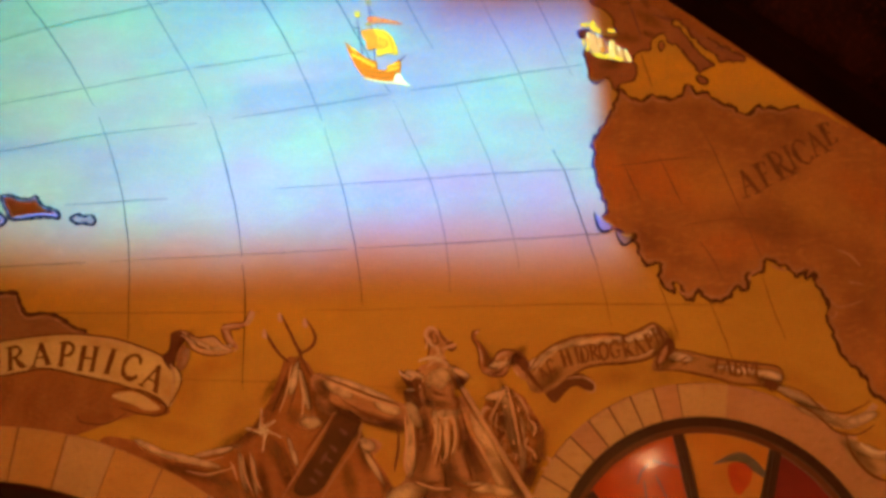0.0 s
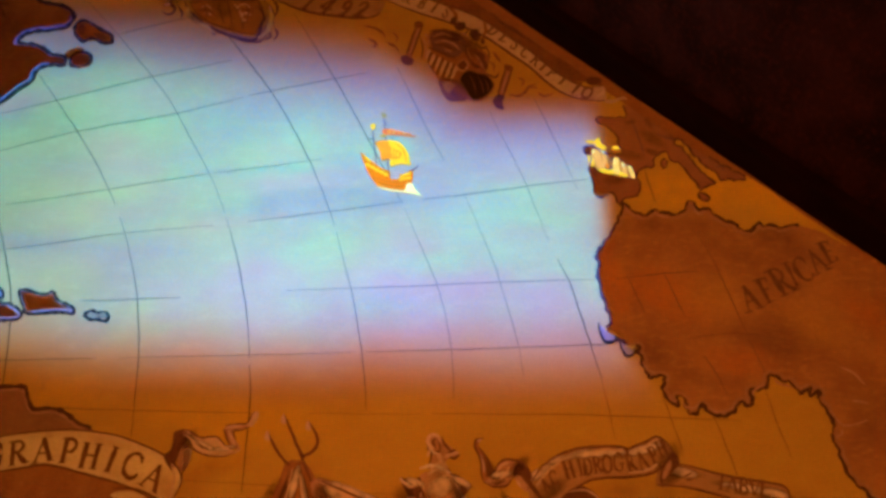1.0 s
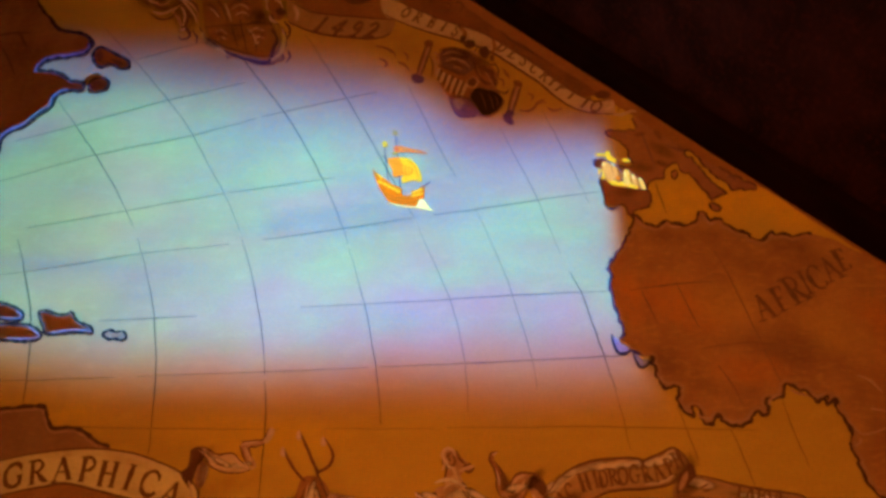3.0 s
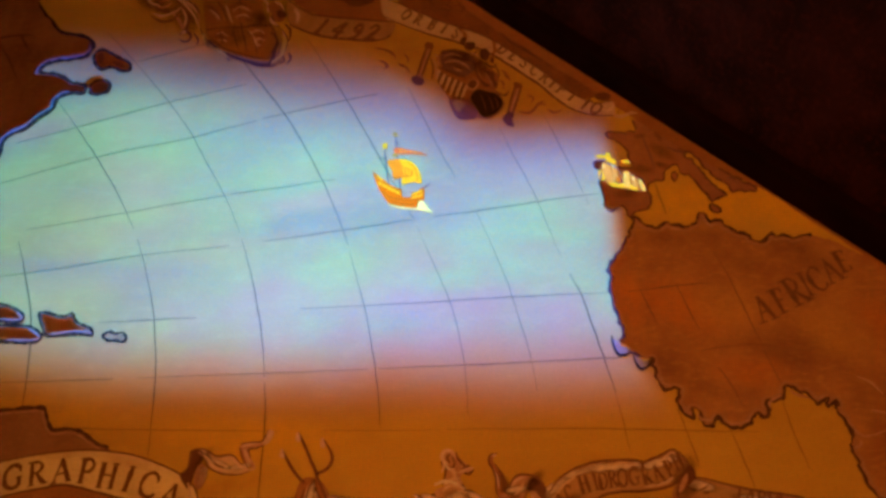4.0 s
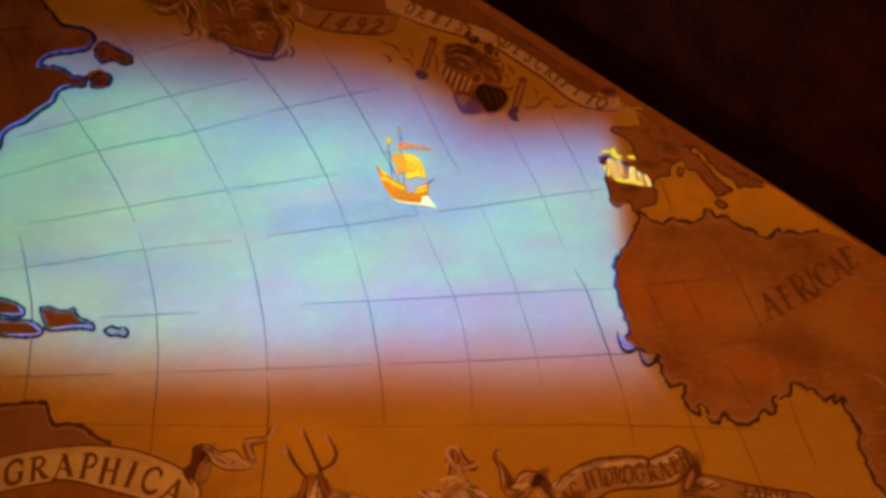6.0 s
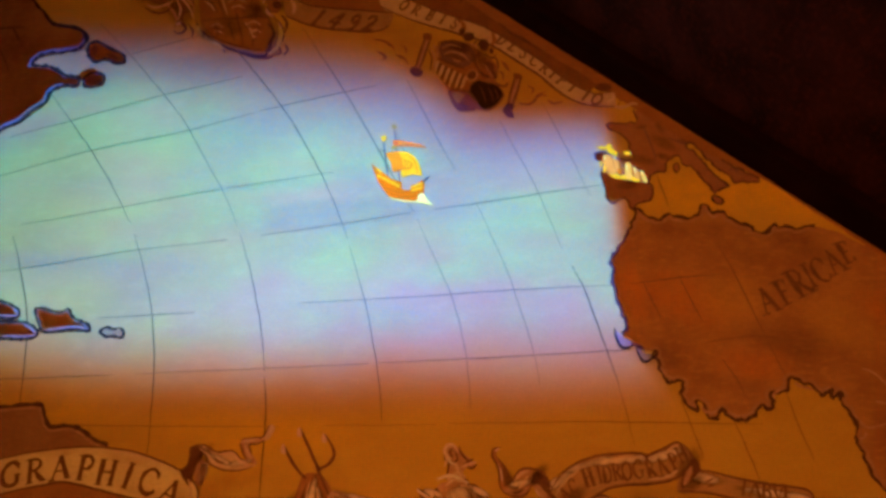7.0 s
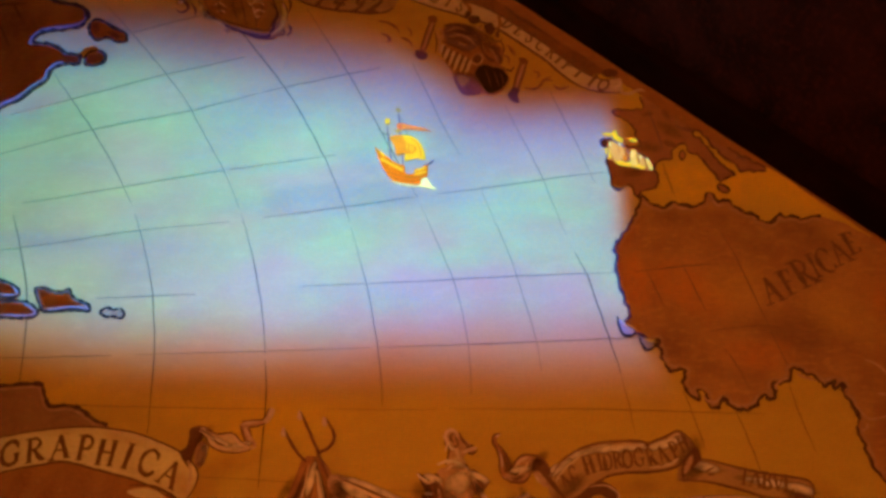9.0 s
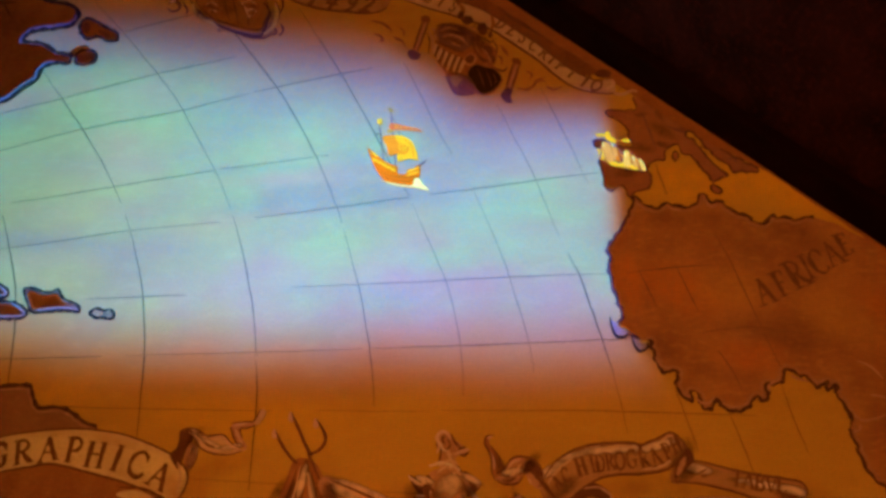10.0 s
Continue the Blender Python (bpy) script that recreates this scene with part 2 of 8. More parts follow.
BANNER_BROWN = paint("brown_banner_paint", (0.42, 0.235, 0.115), (0.33, 0.172, 0.080), (0.47, 0.29, 0.165), 7)
DIM_GOLD = paint("projected_dull_gold_paint", (0.50, 0.24, 0.012), (0.44, 0.20, 0.012), None, 9, sheen=0.02)
METAL = paint("black_projector_metal", (0.03, 0.03, 0.032), (0.045, 0.045, 0.045), None, 8, (1, 1, 1), 0.35)


def glaze(name, colour, most):
    """A soft-edged wash of thin paint: densest in the middle of its patch and uneven, so that the ground shows through."""
    m, n, l = nodes_of(name)
    s = n["Principled BSDF"]
    s.inputs["Base Color"].default_value, s.inputs["Specular IOR Level"].default_value = (*colour, 1), 0.1
    s.inputs["Roughness"].default_value = 0.7
    tc, mp, gr = n.new("ShaderNodeTexCoord"), n.new("ShaderNodeMapping"), n.new("ShaderNodeTexGradient")
    mp.vector_type = "TEXTURE"
    mp.inputs["Location"].default_value, mp.inputs["Scale"].default_value = (0.5, 0.5, 0.0), (0.5, 0.5, 1.0)
    gr.gradient_type = "SPHERICAL"
    l.new(tc.outputs["UV"], mp.inputs["Vector"])
    l.new(mp.outputs["Vector"], gr.inputs["Vector"])
    mix = n.new("ShaderNodeMath")
    mix.operation = "MULTIPLY"
    r = n.new("ShaderNodeMapRange")
    r.interpolation_type = "SMOOTHSTEP"
    r.inputs["From Max"].default_value, r.inputs["To Max"].default_value = 0.75, most
    l.new(gr.outputs["Fac"], r.inputs["Value"])
    l.new(r.outputs["Result"], mix.inputs[0])
    l.new(span(n, l, noise_at(n, l, 9, 5, (1, 1, 1), 0.65), 0.36, 0.60, 0.45, 1.0), mix.inputs[1])
    l.new(mix.outputs[0], s.inputs["Alpha"])
    return m


UMBER = glaze("umber_glaze", (0.13, 0.042, 0.018), 0.66)
RUSSET = glaze("russet_glaze", (0.33, 0.145, 0.042), 0.62)
BLUSH = glaze("pale_blush_glaze", (0.82, 0.62, 0.53), 0.85)
THIN_UMBER = glaze("thin_umber_glaze", (0.12, 0.05, 0.035), 0.38)
THIN_HONEY = glaze("thin_honey_glaze", (0.50, 0.27, 0.08), 0.36)
THIN_ROSE = glaze("thin_rose_glaze", (0.40, 0.19, 0.135), 0.45)


def stained(name, colour, second):
    m, n, l = nodes_of(name)
    s = n["Principled BSDF"]
    c = blend(n, l, span(n, l, noise_at(n, l, 4, 5), 0.35, 0.7, 0, 1), colour, second)
    l.new(c, s.inputs["Base Color"])
    s.inputs["Roughness"].default_value = 0.13
    s.inputs["Coat Weight"].default_value, s.inputs["Coat Roughness"].default_value = 0.25, 0.04
    s.inputs["Specular IOR Level"].default_value = 0.25
    bump = n.new("ShaderNodeBump")
    bump.inputs["Strength"].default_value, bump.inputs["Distance"].default_value = 0.25, 0.004
    l.new(noise_at(n, l, 11, 3), bump.inputs["Height"])
    l.new(bump.outputs["Normal"], s.inputs["Normal"])
    return m


RED_GLASS = stained("orange_red_glass", (0.56, 0.105, 0.010), (0.40, 0.055, 0.010))
AMBER_GLASS = stained("amber_glass", (0.56, 0.26, 0.04), (0.46, 0.19, 0.03))
WINE_GLASS = stained("wine_red_glass", (0.22, 0.03, 0.03), (0.16, 0.025, 0.03))


def slide_glass():
    """Sea-coloured projection slide: clear blue in the middle, fading to opaque along the shores. Its object space is the wall's."""
    m, n, l = nodes_of("sea_slide_glass")
    n.remove(n["Principled BSDF"])
    tc, sep = n.new("ShaderNodeTexCoord"), n.new("ShaderNodeSeparateXYZ")
    l.new(tc.outputs["Object"], sep.inputs[0])

    def math(op, a, b=0.0, c=0.0):
        k = n.new("ShaderNodeMath")
        k.operation = op
        for i, v in enumerate((a, b, c)):
            if hasattr(v, "is_linked"):
                l.new(v, k.inputs[i])
            else:
                k.inputs[i].default_value = v
        return k.outputs[0]

    def line(x0, z0, x1, z1):
        """Signed metres to the right-hand side of the way from (x0, z0) to (x1, z1)."""
        d = ((x1 - x0) ** 2 + (z1 - z0) ** 2) ** 0.5
        a, b = (z1 - z0) / d, (x0 - x1) / d
        return math("ADD", math("MULTIPLY_ADD", sep.outputs["X"], a, -a * x0 - b * z0), math("MULTIPLY", sep.outputs["Z"], b))

    def soft(v, width, at=0.0):
        r = n.new("ShaderNodeMapRange")
        r.interpolation_type = "SMOOTHERSTEP"
        r.inputs["From Min"].default_value, r.inputs["From Max"].default_value = at - width, at + width
        l.new(v, r.inputs["Value"])
        return r.outputs["Result"]

    wobble = math("MULTIPLY_ADD", noise_at(n, l, 0.8, 2), 0.3, -0.15)
    shore = math("ADD", math("MINIMUM", line(0.0, 3.17, -4.7, 3.14), line(-3.1, 3.09, -4.9, 3.33)), wobble)
    low = soft(shore, 0.45, -0.01)
    east = math("MAXIMUM", line(-0.18, 4.9, -0.06, 3.3), line(-0.10, 3.32, 0.15, 2.75))
    east = soft(east, 0.12, 0.02)
    rim_west = soft(math("ADD", line(-4.9, 6.00, -2.3, 5.42), math("MULTIPLY", wobble, 0.8)), 0.62, 0.04)
    rim_east = math("MAXIMUM", line(-2.3, 5.65, -1.15, 4.92), line(-1.3, 4.94, -0.40, 4.83))
    glow = soft(rim_east, 0.40, 0.34)
    rim_east = soft(math("ADD", rim_east, math("MULTIPLY", wobble, 0.5)), 0.33, 0.02)
    rim = math("MINIMUM", rim_west, rim_east)
    mask = math("MULTIPLY", math("MULTIPLY", low, east), rim)
    wash = span(n, l, noise_at(n, l, 1.3, 8, (0.42, 1, 1.5), 0.70), 0.42, 0.58, 0, 1)
    wisp = span(n, l, noise_at(n, l, 1.9, 8, (0.44, 1, 1.7), 0.70), 0.49, 0.65, 0, 1)
    leaf = span(n, l, noise_at(n, l, 1.4, 8, (0.40, 1, 1.4), 0.70), 0.42, 0.58, 0, 1)
    west = math("MULTIPLY", span(n, l, sep.outputs["X"], -4.4, -1.4, 0.7, 0.0), span(n, l, leaf, 0.0, 1.0, 0.3, 1.0))
    west = math("MULTIPLY", west, span(n, l, sep.outputs["Z"], 3.8, 5.4, 1.0, 0.4))
    c = blend(n, l, wash, (0.08, 0.57, 0.97), (0.13, 0.95, 0.83))
    c = blend(n, l, wisp, c, (0.38, 0.60, 1.0))
    c = blend(n, l, west, c, (0.42, 0.84, 0.58))
    c = blend(n, l, span(n, l, sep.outputs["X"], -5.0, -2.4, 0.70, 1.0), (0, 0, 0), c)
    dusk = math("MULTIPLY", math("SUBTRACT", 1.0, soft(shore, 0.30, 0.72)), span(n, l, noise_at(n, l, 3.2, 4, (0.5, 1, 1.2), 0.6), 0.42, 0.58, 1.0, 0.1))
    dusk = math("MULTIPLY", dusk, span(n, l, sep.outputs["X"], -4.6, -2.4, 0.2, 1.0))
    c = blend(n, l, dusk, c, (0.30, 0.54, 1.0))
    c = blend(n, l, math("MULTIPLY", rim_west, glow), (0.12, 0.42, 1.0), c)
    ember = blend(n, l, span(n, l, sep.outputs["X"], -4.2, -1.6, 0.0, 1.0), (1.0, 0.56, 0.28), (0.95, 0.46, 0.50))
    c = blend(n, l, soft(shore, 0.32, -0.05), ember, c)
    c = blend(n, l, soft(rim_east, 0.5, 0.2), (0.55, 0.42, 0.70), c)
    c = blend(n, l, east, (0.90, 0.60, 0.60), c)
    patch = noise_at(n, l, 7.0, 5, (0.6, 1, 1.2), 0.65)
    c = blend(n, l, span(n, l, patch, 0.35, 0.65, 0.86, 1.0), (0.0, 0.0, 0.1), c)
    c = blend(n, l, mask, (0, 0, 0), c)
    t = n.new("ShaderNodeBsdfTransparent")
    l.new(c, t.inputs[0])
    l.new(t.outputs[0], n["Material Output"].inputs[0])
    return m


# ---- shapes ----
def part(name, bm, material, parent=None, label="", category="", kind="", group=""):
    me = bpy.data.meshes.new(name)
    bmesh.ops.recalc_face_normals(bm, faces=bm.faces)
    bm.to_mesh(me)
    bm.free()
    me.materials.append(material)
    ob = new(name, me)
    ob.parent = parent
    return tagged(ob, label, category, group, kind)


def smooth(pts, closed=False, steps=6):
    """A rounded line through the given corners."""
    p, out, k = [Vector(q) for q in pts], [], len(pts)
    for i in range(k if closed else k - 1):
        if closed:
            a, b, c, d = (p[(i + j - 1) % k] for j in range(4))
        else:
            a, b, c, d = p[max(i - 1, 0)], p[i], p[i + 1], p[min(i + 2, k - 1)]
        for s in range(steps):
            u = s / steps
            out.append(0.5 * (2 * b + (c - a) * u + (2 * a - 5 * b + 4 * c - d) * u * u + (3 * b - a - 3 * c + d) * u ** 3))
    if not closed:
        out.append(p[-1])
    return out


def ragged(line, amount, scale=14.0, seed=0.0):
    """Shakes a line like a hand-painted edge."""
    out = []
    for q in line:
        v = Vector((q.x * scale, q.y * scale, seed))
        w = Vector((q.x * scale * 3, q.y * scale * 3, seed + 7))
        out.append(Vector((q.x + amount * (noise.noise(v) + 0.6 * noise.noise(w)), q.y + amount * (noise.noise(v + Vector((31, 5, 0))) + 0.6 * noise.noise(w + Vector((9, 3, 0)))))))
    return out


def prism(bm, loop, front, back, holes=()):
    """A flat piece parallel to the wall between the depths front and back (y)."""
    loops = [list(loop), *[list(h) for h in holes]]
    flat = [q for k in loops for q in k]
    fr = [bm.verts.new((q[0], front, q[1])) for q in flat]
    bk = [bm.verts.new((q[0], back, q[1])) for q in flat]
    from_tris = tessellate_polygon([[Vector((q[0], q[1], 0)) for q in k] for k in loops])
    for a, b, c in from_tris:
        if len({a, b, c}) == 3:
            bm.faces.new((fr[a], fr[b], fr[c]))
            bm.faces.new((bk[c], bk[b], bk[a]))
    i = 0
    for k in loops:
        for j in range(len(k)):
            a, b = i + j, i + (j + 1) % len(k)
            bm.faces.new((fr[a], fr[b], bk[b], bk[a]))
        i += len(k)
    return bm


def strip(bm, line, wide, front, back, taper=(1, 1), wave=0.25, seed=0.0):
    """A brush stroke: a band along a line, its width between the tapers at both ends."""
    k, edge = len(line), []
    for i, q in enumerate(line):
        d = (line[min(i + 1, k - 1)] - line[max(i - 1, 0)])
        d = d.normalized() if d.length > 1e-9 else Vector((1, 0))
        u = i / (k - 1)
        t = taper[0] + (1 - taper[0]) * min(1, 3 * u) if u < 0.5 else taper[1] + (1 - taper[1]) * min(1, 3 * (1 - u))
        w = 0.5 * wide * t * (1 + wave * noise.noise(Vector((q.x * 24, q.y * 24, seed + 3))))
        s = Vector((-d.y, d.x)) * w
        edge.append([bm.verts.new((v.x, y, v.y)) for y in (front, back) for v in (q + s, q - s)])
    for a, b in zip(edge, edge[1:]):
        for i, j in ((0, 1), (1, 3), (3, 2), (2, 0)):
            bm.faces.new((a[i], a[j], b[j], b[i]))
    for e in (edge[0], edge[-1]):
        bm.faces.new((e[0], e[1], e[3], e[2]))
    return bm


LIFT = 0.004                           # one coat of paint above the next


def plate(name, pts, coat, material, parent=None, label="", category="", amount=0.004, steps=6, group="", kind=""):
    loop = ragged(smooth(pts, True, steps), amount, seed=len(pts))
    return part(name, prism(bmesh.new(), loop, -LIFT * coat, -LIFT * (coat - 1) + 0.0005), material, parent, label, category, kind, group)


def stroke(name, pts, wide, coat, material, parent=None, label="", category="", taper=(0.4, 0.4), amount=0.003, steps=6, kind="", group=""):
    loop = ragged(smooth(pts, False, steps), amount, seed=coat)
    return part(name, strip(bmesh.new(), loop, wide, -LIFT * coat, -LIFT * (coat - 1) + 0.0005, taper), material, parent, label, category, kind, group)


def inset(loop, by):
    """The loop moved inwards, for the light line along a shore."""
    k, area = len(loop), sum(a.x * b.y - b.x * a.y for a, b in zip(loop, loop[1:] + loop[:1]))
    out = []
    for i, q in enumerate(loop):
        d = (loop[(i + 2) % k] - loop[i - 2])
        d = d.normalized() if d.length > 1e-9 else Vector((1, 0))
        step_in = by[i] if isinstance(by, list) else by
        out.append(q + Vector((-d.y, d.x)) * (step_in if area > 0 else -step_in))
    return out


def inside(q, loop):
    hit = False
    for (x0, z0), (x1, z1) in zip(loop, loop[1:] + loop[:1]):
        if (z0 > q[1]) != (z1 > q[1]) and q[0] < x0 + (q[1] - z0) * (x1 - x0) / (z1 - z0):
            hit = not hit
    return hit


def brushwork(pts, count, material, parent, coat=5, wide=0.012, long=0.07, lean=0.0, spread=0.7, seed=1, label="loose brush marks"):
    """Short strokes scattered over a painted field, following a slowly turning direction."""
    rng, loop = random.Random(seed), [tuple(q) for q in pts]
    xs, zs = [q[0] for q in loop], [q[1] for q in loop]
    bm, made, tries = bmesh.new(), 0, 0
    while made < count and tries < count * 30:
        tries += 1
        q = Vector((rng.uniform(min(xs), max(xs)), rng.uniform(min(zs), max(zs))))
        a = radians(lean) + spread * 2.2 * noise.noise(Vector((q.x * 2.5, q.y * 2.5, seed)))
        d = Vector((math.cos(a), math.sin(a))) * long * rng.uniform(0.4, 1.0)
        if not (inside(q, loop) and inside(q + d, loop)):
            continue
        bend = Vector((-d.y, d.x)) * rng.uniform(-0.25, 0.25)
        strip(bm, smooth([q, q + 0.5 * d + bend, q + d], False, 3), wide * rng.uniform(0.5, 1.3), -LIFT * coat - 0.0006 * (made % 5), -LIFT * (coat - 1) + 0.0005, (0.1, 0.1), 0.5)
        made += 1
    return part("brushwork", bm, material, parent, label, kind="stuff")


def dab(q, long, wide, turn, coat, material, parent, name="shading"):
    """A soft-edged touch of the brush, long by wide metres, turned clockwise by so many degrees."""
    me = bpy.data.meshes.new(name)
    h, w = long / 2, wide / 2
    c, d = math.cos(radians(-turn)), math.sin(radians(-turn))
    corners = [(u * h * c - v * w * d, -LIFT * coat, u * h * d + v * w * c) for u, v in ((-1, -1), (1, -1), (1, 1), (-1, 1))]
    me.from_pydata([(q[0] + x, y, q[1] + z) for x, y, z in corners], [], [(0, 1, 2, 3)])
    uv = me.uv_layers.new()
    for i, p in enumerate(((0, 0), (1, 0), (1, 1), (0, 1))):
        uv.data[i].uv = p
    me.materials.append(material)
    ob = new(name, me)
    ob.parent = parent
    return ob


def scatter(pts, count, tones, parent, coat, long, wide, lean, seed):
    """Soft washes strewn over a painted field."""
    rng, loop = random.Random(seed), [tuple(q) for q in pts]
    xs, zs = [q[0] for q in loop], [q[1] for q in loop]
    made, spots = 0, []
    for k in range(count * 40):
        q = (rng.uniform(min(xs), max(xs)), rng.uniform(min(zs), max(zs)))
        size = rng.uniform(0.5, 1.2)
        if made < count and sum((a - q[0]) ** 2 + (b - q[1]) ** 2 < (0.42 * long) ** 2 for a, b in spots) < 1 and all(inside((q[0] + a * long * size * 0.4, q[1] + b * long * size * 0.4), loop) for a, b in ((0, 0), (1, 0), (-1, 0), (0, 1), (0, -1))):
            dab(q, long * size, wide * size, lean + rng.uniform(-40, 40), coat + 0.02 * made, rng.choice(tones), parent, "wash")
            spots.append(q)
            made += 1


SHADED = []                            # land that the slide keeps dark


def landmass(pts, shore, label, coat=2, material=None, ink=0.013, pale=0.012, amount=0.007, category="painted landmass", name="painted_land", steps=6, pale_material=None, group="", dark=1.0, fray=34, line=None, lit=None, tip=()):
    """Painted land: a field of colour, a dark inked shore and a pale line just inside it. shore: how many of the corners lie on it."""
    loop = ragged(smooth(pts, True, steps), amount, fray, len(pts))
    land = part(name, prism(bmesh.new(), loop, -LIFT * coat, -LIFT * (coat - 1) + 0.0005), material or LAND, None, label, category, "", group)
    inner = inset(loop, ink * 0.5 + pale * 0.55 + (0.007 if ink < 0.034 else 0))
    if dark:
        clear = [k for a, b in tuple(lit or ()) + tuple(tip) for k in range(a, b)]
        SHADED.append(inset(loop, [ink * 0.4 + pale * (1.3 if i // steps in clear else dark) for i in range(len(loop))]))
    end = len(loop) if shore >= len(pts) else shore * steps
    coast, light = loop[:end], inner[:end]
    if shore >= len(pts):
        coast, light = coast + coast[:1], light + light[:1]
    for a, b in (lit or ((0, len(pts)),)) if pale else ():
        part("shore_highlight", strip(bmesh.new(), light[a * steps:b * steps + 1], pale, -LIFT * (coat + 1), -LIFT * coat + 0.0005, (0.3, 0.3) if lit else (1, 1), 1.1), pale_material or PALE, land, "pale brushed line along the shore")
    part("shore_line", strip(bmesh.new(), coast, ink, -LIFT * (coat + 2), -LIFT * (coat + 1) + 0.0005, (1, 1), 1.1), line or INK, land, "dark inked coastline")
    return land


# Roman capitals by the brush: each stroke is its weight and its way across a unit box
CAPITALS = {}
CAPITALS["A"] = (0.96, ((0.45, (0.10, 0), (0.50, 1)), (1.0, (0.46, 1), (0.88, 0)), (0.4, (0.24, 0.36), (0.72, 0.36))), ((0.10, 0), (0.88, 0)))
CAPITALS["B"] = (0.80, ((1.0, (0.22, 0), (0.22, 1)), (0.7, (0.22, 0.98), (0.60, 0.97), (0.76, 0.76), (0.60, 0.54), (0.22, 0.53)), (0.8, (0.30, 0.53), (0.70, 0.48), (0.88, 0.26), (0.70, 0.03), (0.22, 0.02))), ((0.16, 0), (0.16, 1)))
CAPITALS["C"] = (0.90, ((0.9, (0.90, 0.80), (0.72, 0.97), (0.46, 0.99), (0.16, 0.80), (0.08, 0.48), (0.18, 0.17), (0.50, 0.01), (0.78, 0.07), (0.92, 0.22)), (0.4, (0.91, 0.66), (0.91, 0.94))), ())
CAPITALS["D"] = (0.94, ((1.0, (0.20, 0), (0.20, 1)), (0.8, (0.20, 0.98), (0.58, 0.97), (0.86, 0.76), (0.90, 0.48), (0.82, 0.20), (0.56, 0.03), (0.20, 0.02))), ((0.14, 0), (0.14, 1)))
CAPITALS["E"] = (0.74, ((1.0, (0.22, 0), (0.22, 1)), (0.4, (0.22, 0.97), (0.84, 0.97)), (0.4, (0.22, 0.52), (0.70, 0.52)), (0.4, (0.22, 0.03), (0.88, 0.03)), (0.5, (0.84, 0.82), (0.86, 0.98)), (0.5, (0.88, 0.02), (0.92, 0.20))), ((0.14, 0), (0.14, 1)))
CAPITALS["F"] = (0.72, ((1.0, (0.24, 0), (0.24, 1)), (0.4, (0.24, 0.97), (0.88, 0.97)), (0.4, (0.24, 0.52), (0.72, 0.52)), (0.5, (0.88, 0.78), (0.90, 0.98))), ((0.24, 0), (0.16, 1)))
CAPITALS["G"] = (0.96, ((0.9, (0.90, 0.80), (0.72, 0.97), (0.46, 0.99), (0.16, 0.80), (0.08, 0.48), (0.18, 0.17), (0.48, 0.01), (0.74, 0.05), (0.86, 0.16)), (1.0, (0.86, 0.06), (0.86, 0.44)), (0.4, (0.91, 0.66), (0.91, 0.94))), ((0.86, 0.44),))
CAPITALS["H"] = (0.98, ((1.0, (0.20, 0), (0.20, 1)), (1.0, (0.80, 0), (0.80, 1)), (0.4, (0.20, 0.52), (0.80, 0.52))), ((0.20, 0), (0.80, 0), (0.20, 1), (0.80, 1)))
CAPITALS["I"] = (0.40, ((1.0, (0.50, 0), (0.50, 1)),), ((0.5, 0), (0.5, 1)))
CAPITALS["L"] = (0.74, ((1.0, (0.24, 0), (0.24, 1)), (0.45, (0.24, 0.03), (0.88, 0.03)), (0.5, (0.88, 0.02), (0.92, 0.24))), ((0.18, 0), (0.24, 1)))
CAPITALS["O"] = (0.98, ((0.9, (0.50, 1.0), (0.18, 0.82), (0.08, 0.50), (0.18, 0.18), (0.50, 0.0), (0.82, 0.18), (0.92, 0.50), (0.82, 0.82), (0.50, 1.0)),), ())
CAPITALS["P"] = (0.80, ((1.0, (0.24, 0), (0.24, 1)), (0.75, (0.24, 0.98), (0.66, 0.96), (0.88, 0.72), (0.66, 0.47), (0.24, 0.46))), ((0.24, 0), (0.16, 1)))
CAPITALS["R"] = (0.92, ((1.0, (0.22, 0), (0.22, 1)), (0.7, (0.22, 0.98), (0.58, 0.96), (0.78, 0.75), (0.58, 0.52), (0.22, 0.51)), (0.9, (0.46, 0.52), (0.70, 0.20), (0.96, 0.02))), ((0.22, 0), (0.15, 1), (0.94, 0)))
CAPITALS["S"] = (0.72, ((0.8, (0.86, 0.84), (0.60, 0.99), (0.24, 0.92), (0.18, 0.70), (0.50, 0.53), (0.84, 0.34), (0.80, 0.10), (0.46, 0.0), (0.12, 0.14)), (0.4, (0.88, 0.70), (0.88, 0.96)), (0.4, (0.12, 0.06), (0.12, 0.30))), ())
CAPITALS["T"] = (0.86, ((1.0, (0.50, 0), (0.50, 1)), (0.45, (0.08, 0.97), (0.92, 0.97)), (0.5, (0.07, 0.80), (0.08, 0.98)), (0.5, (0.93, 0.80), (0.92, 0.98))), ((0.5, 0),))
CAPITALS["V"] = (0.94, ((1.0, (0.12, 1), (0.50, 0)), (0.45, (0.88, 1), (0.50, 0))), ((0.12, 1), (0.88, 1)))
CAPITALS["1"] = (0.5, ((0.9, (0.30, 0), (0.62, 1)), (0.45, (0.62, 1), (0.34, 0.80))), ((0.30, 0),))
CAPITALS["4"] = (0.86, ((0.8, (0.52, -0.1), (0.78, 1)), (0.5, (0.78, 1), (0.10, 0.36)), (0.6, (0.10, 0.34), (0.96, 0.34))), ())
CAPITALS["9"] = (0.74, ((0.7, (0.84, 0.74), (0.62, 0.98), (0.34, 0.88), (0.28, 0.62), (0.52, 0.46), (0.80, 0.68), (0.76, 0.34), (0.50, 0.06), (0.16, 0.0)),), ())
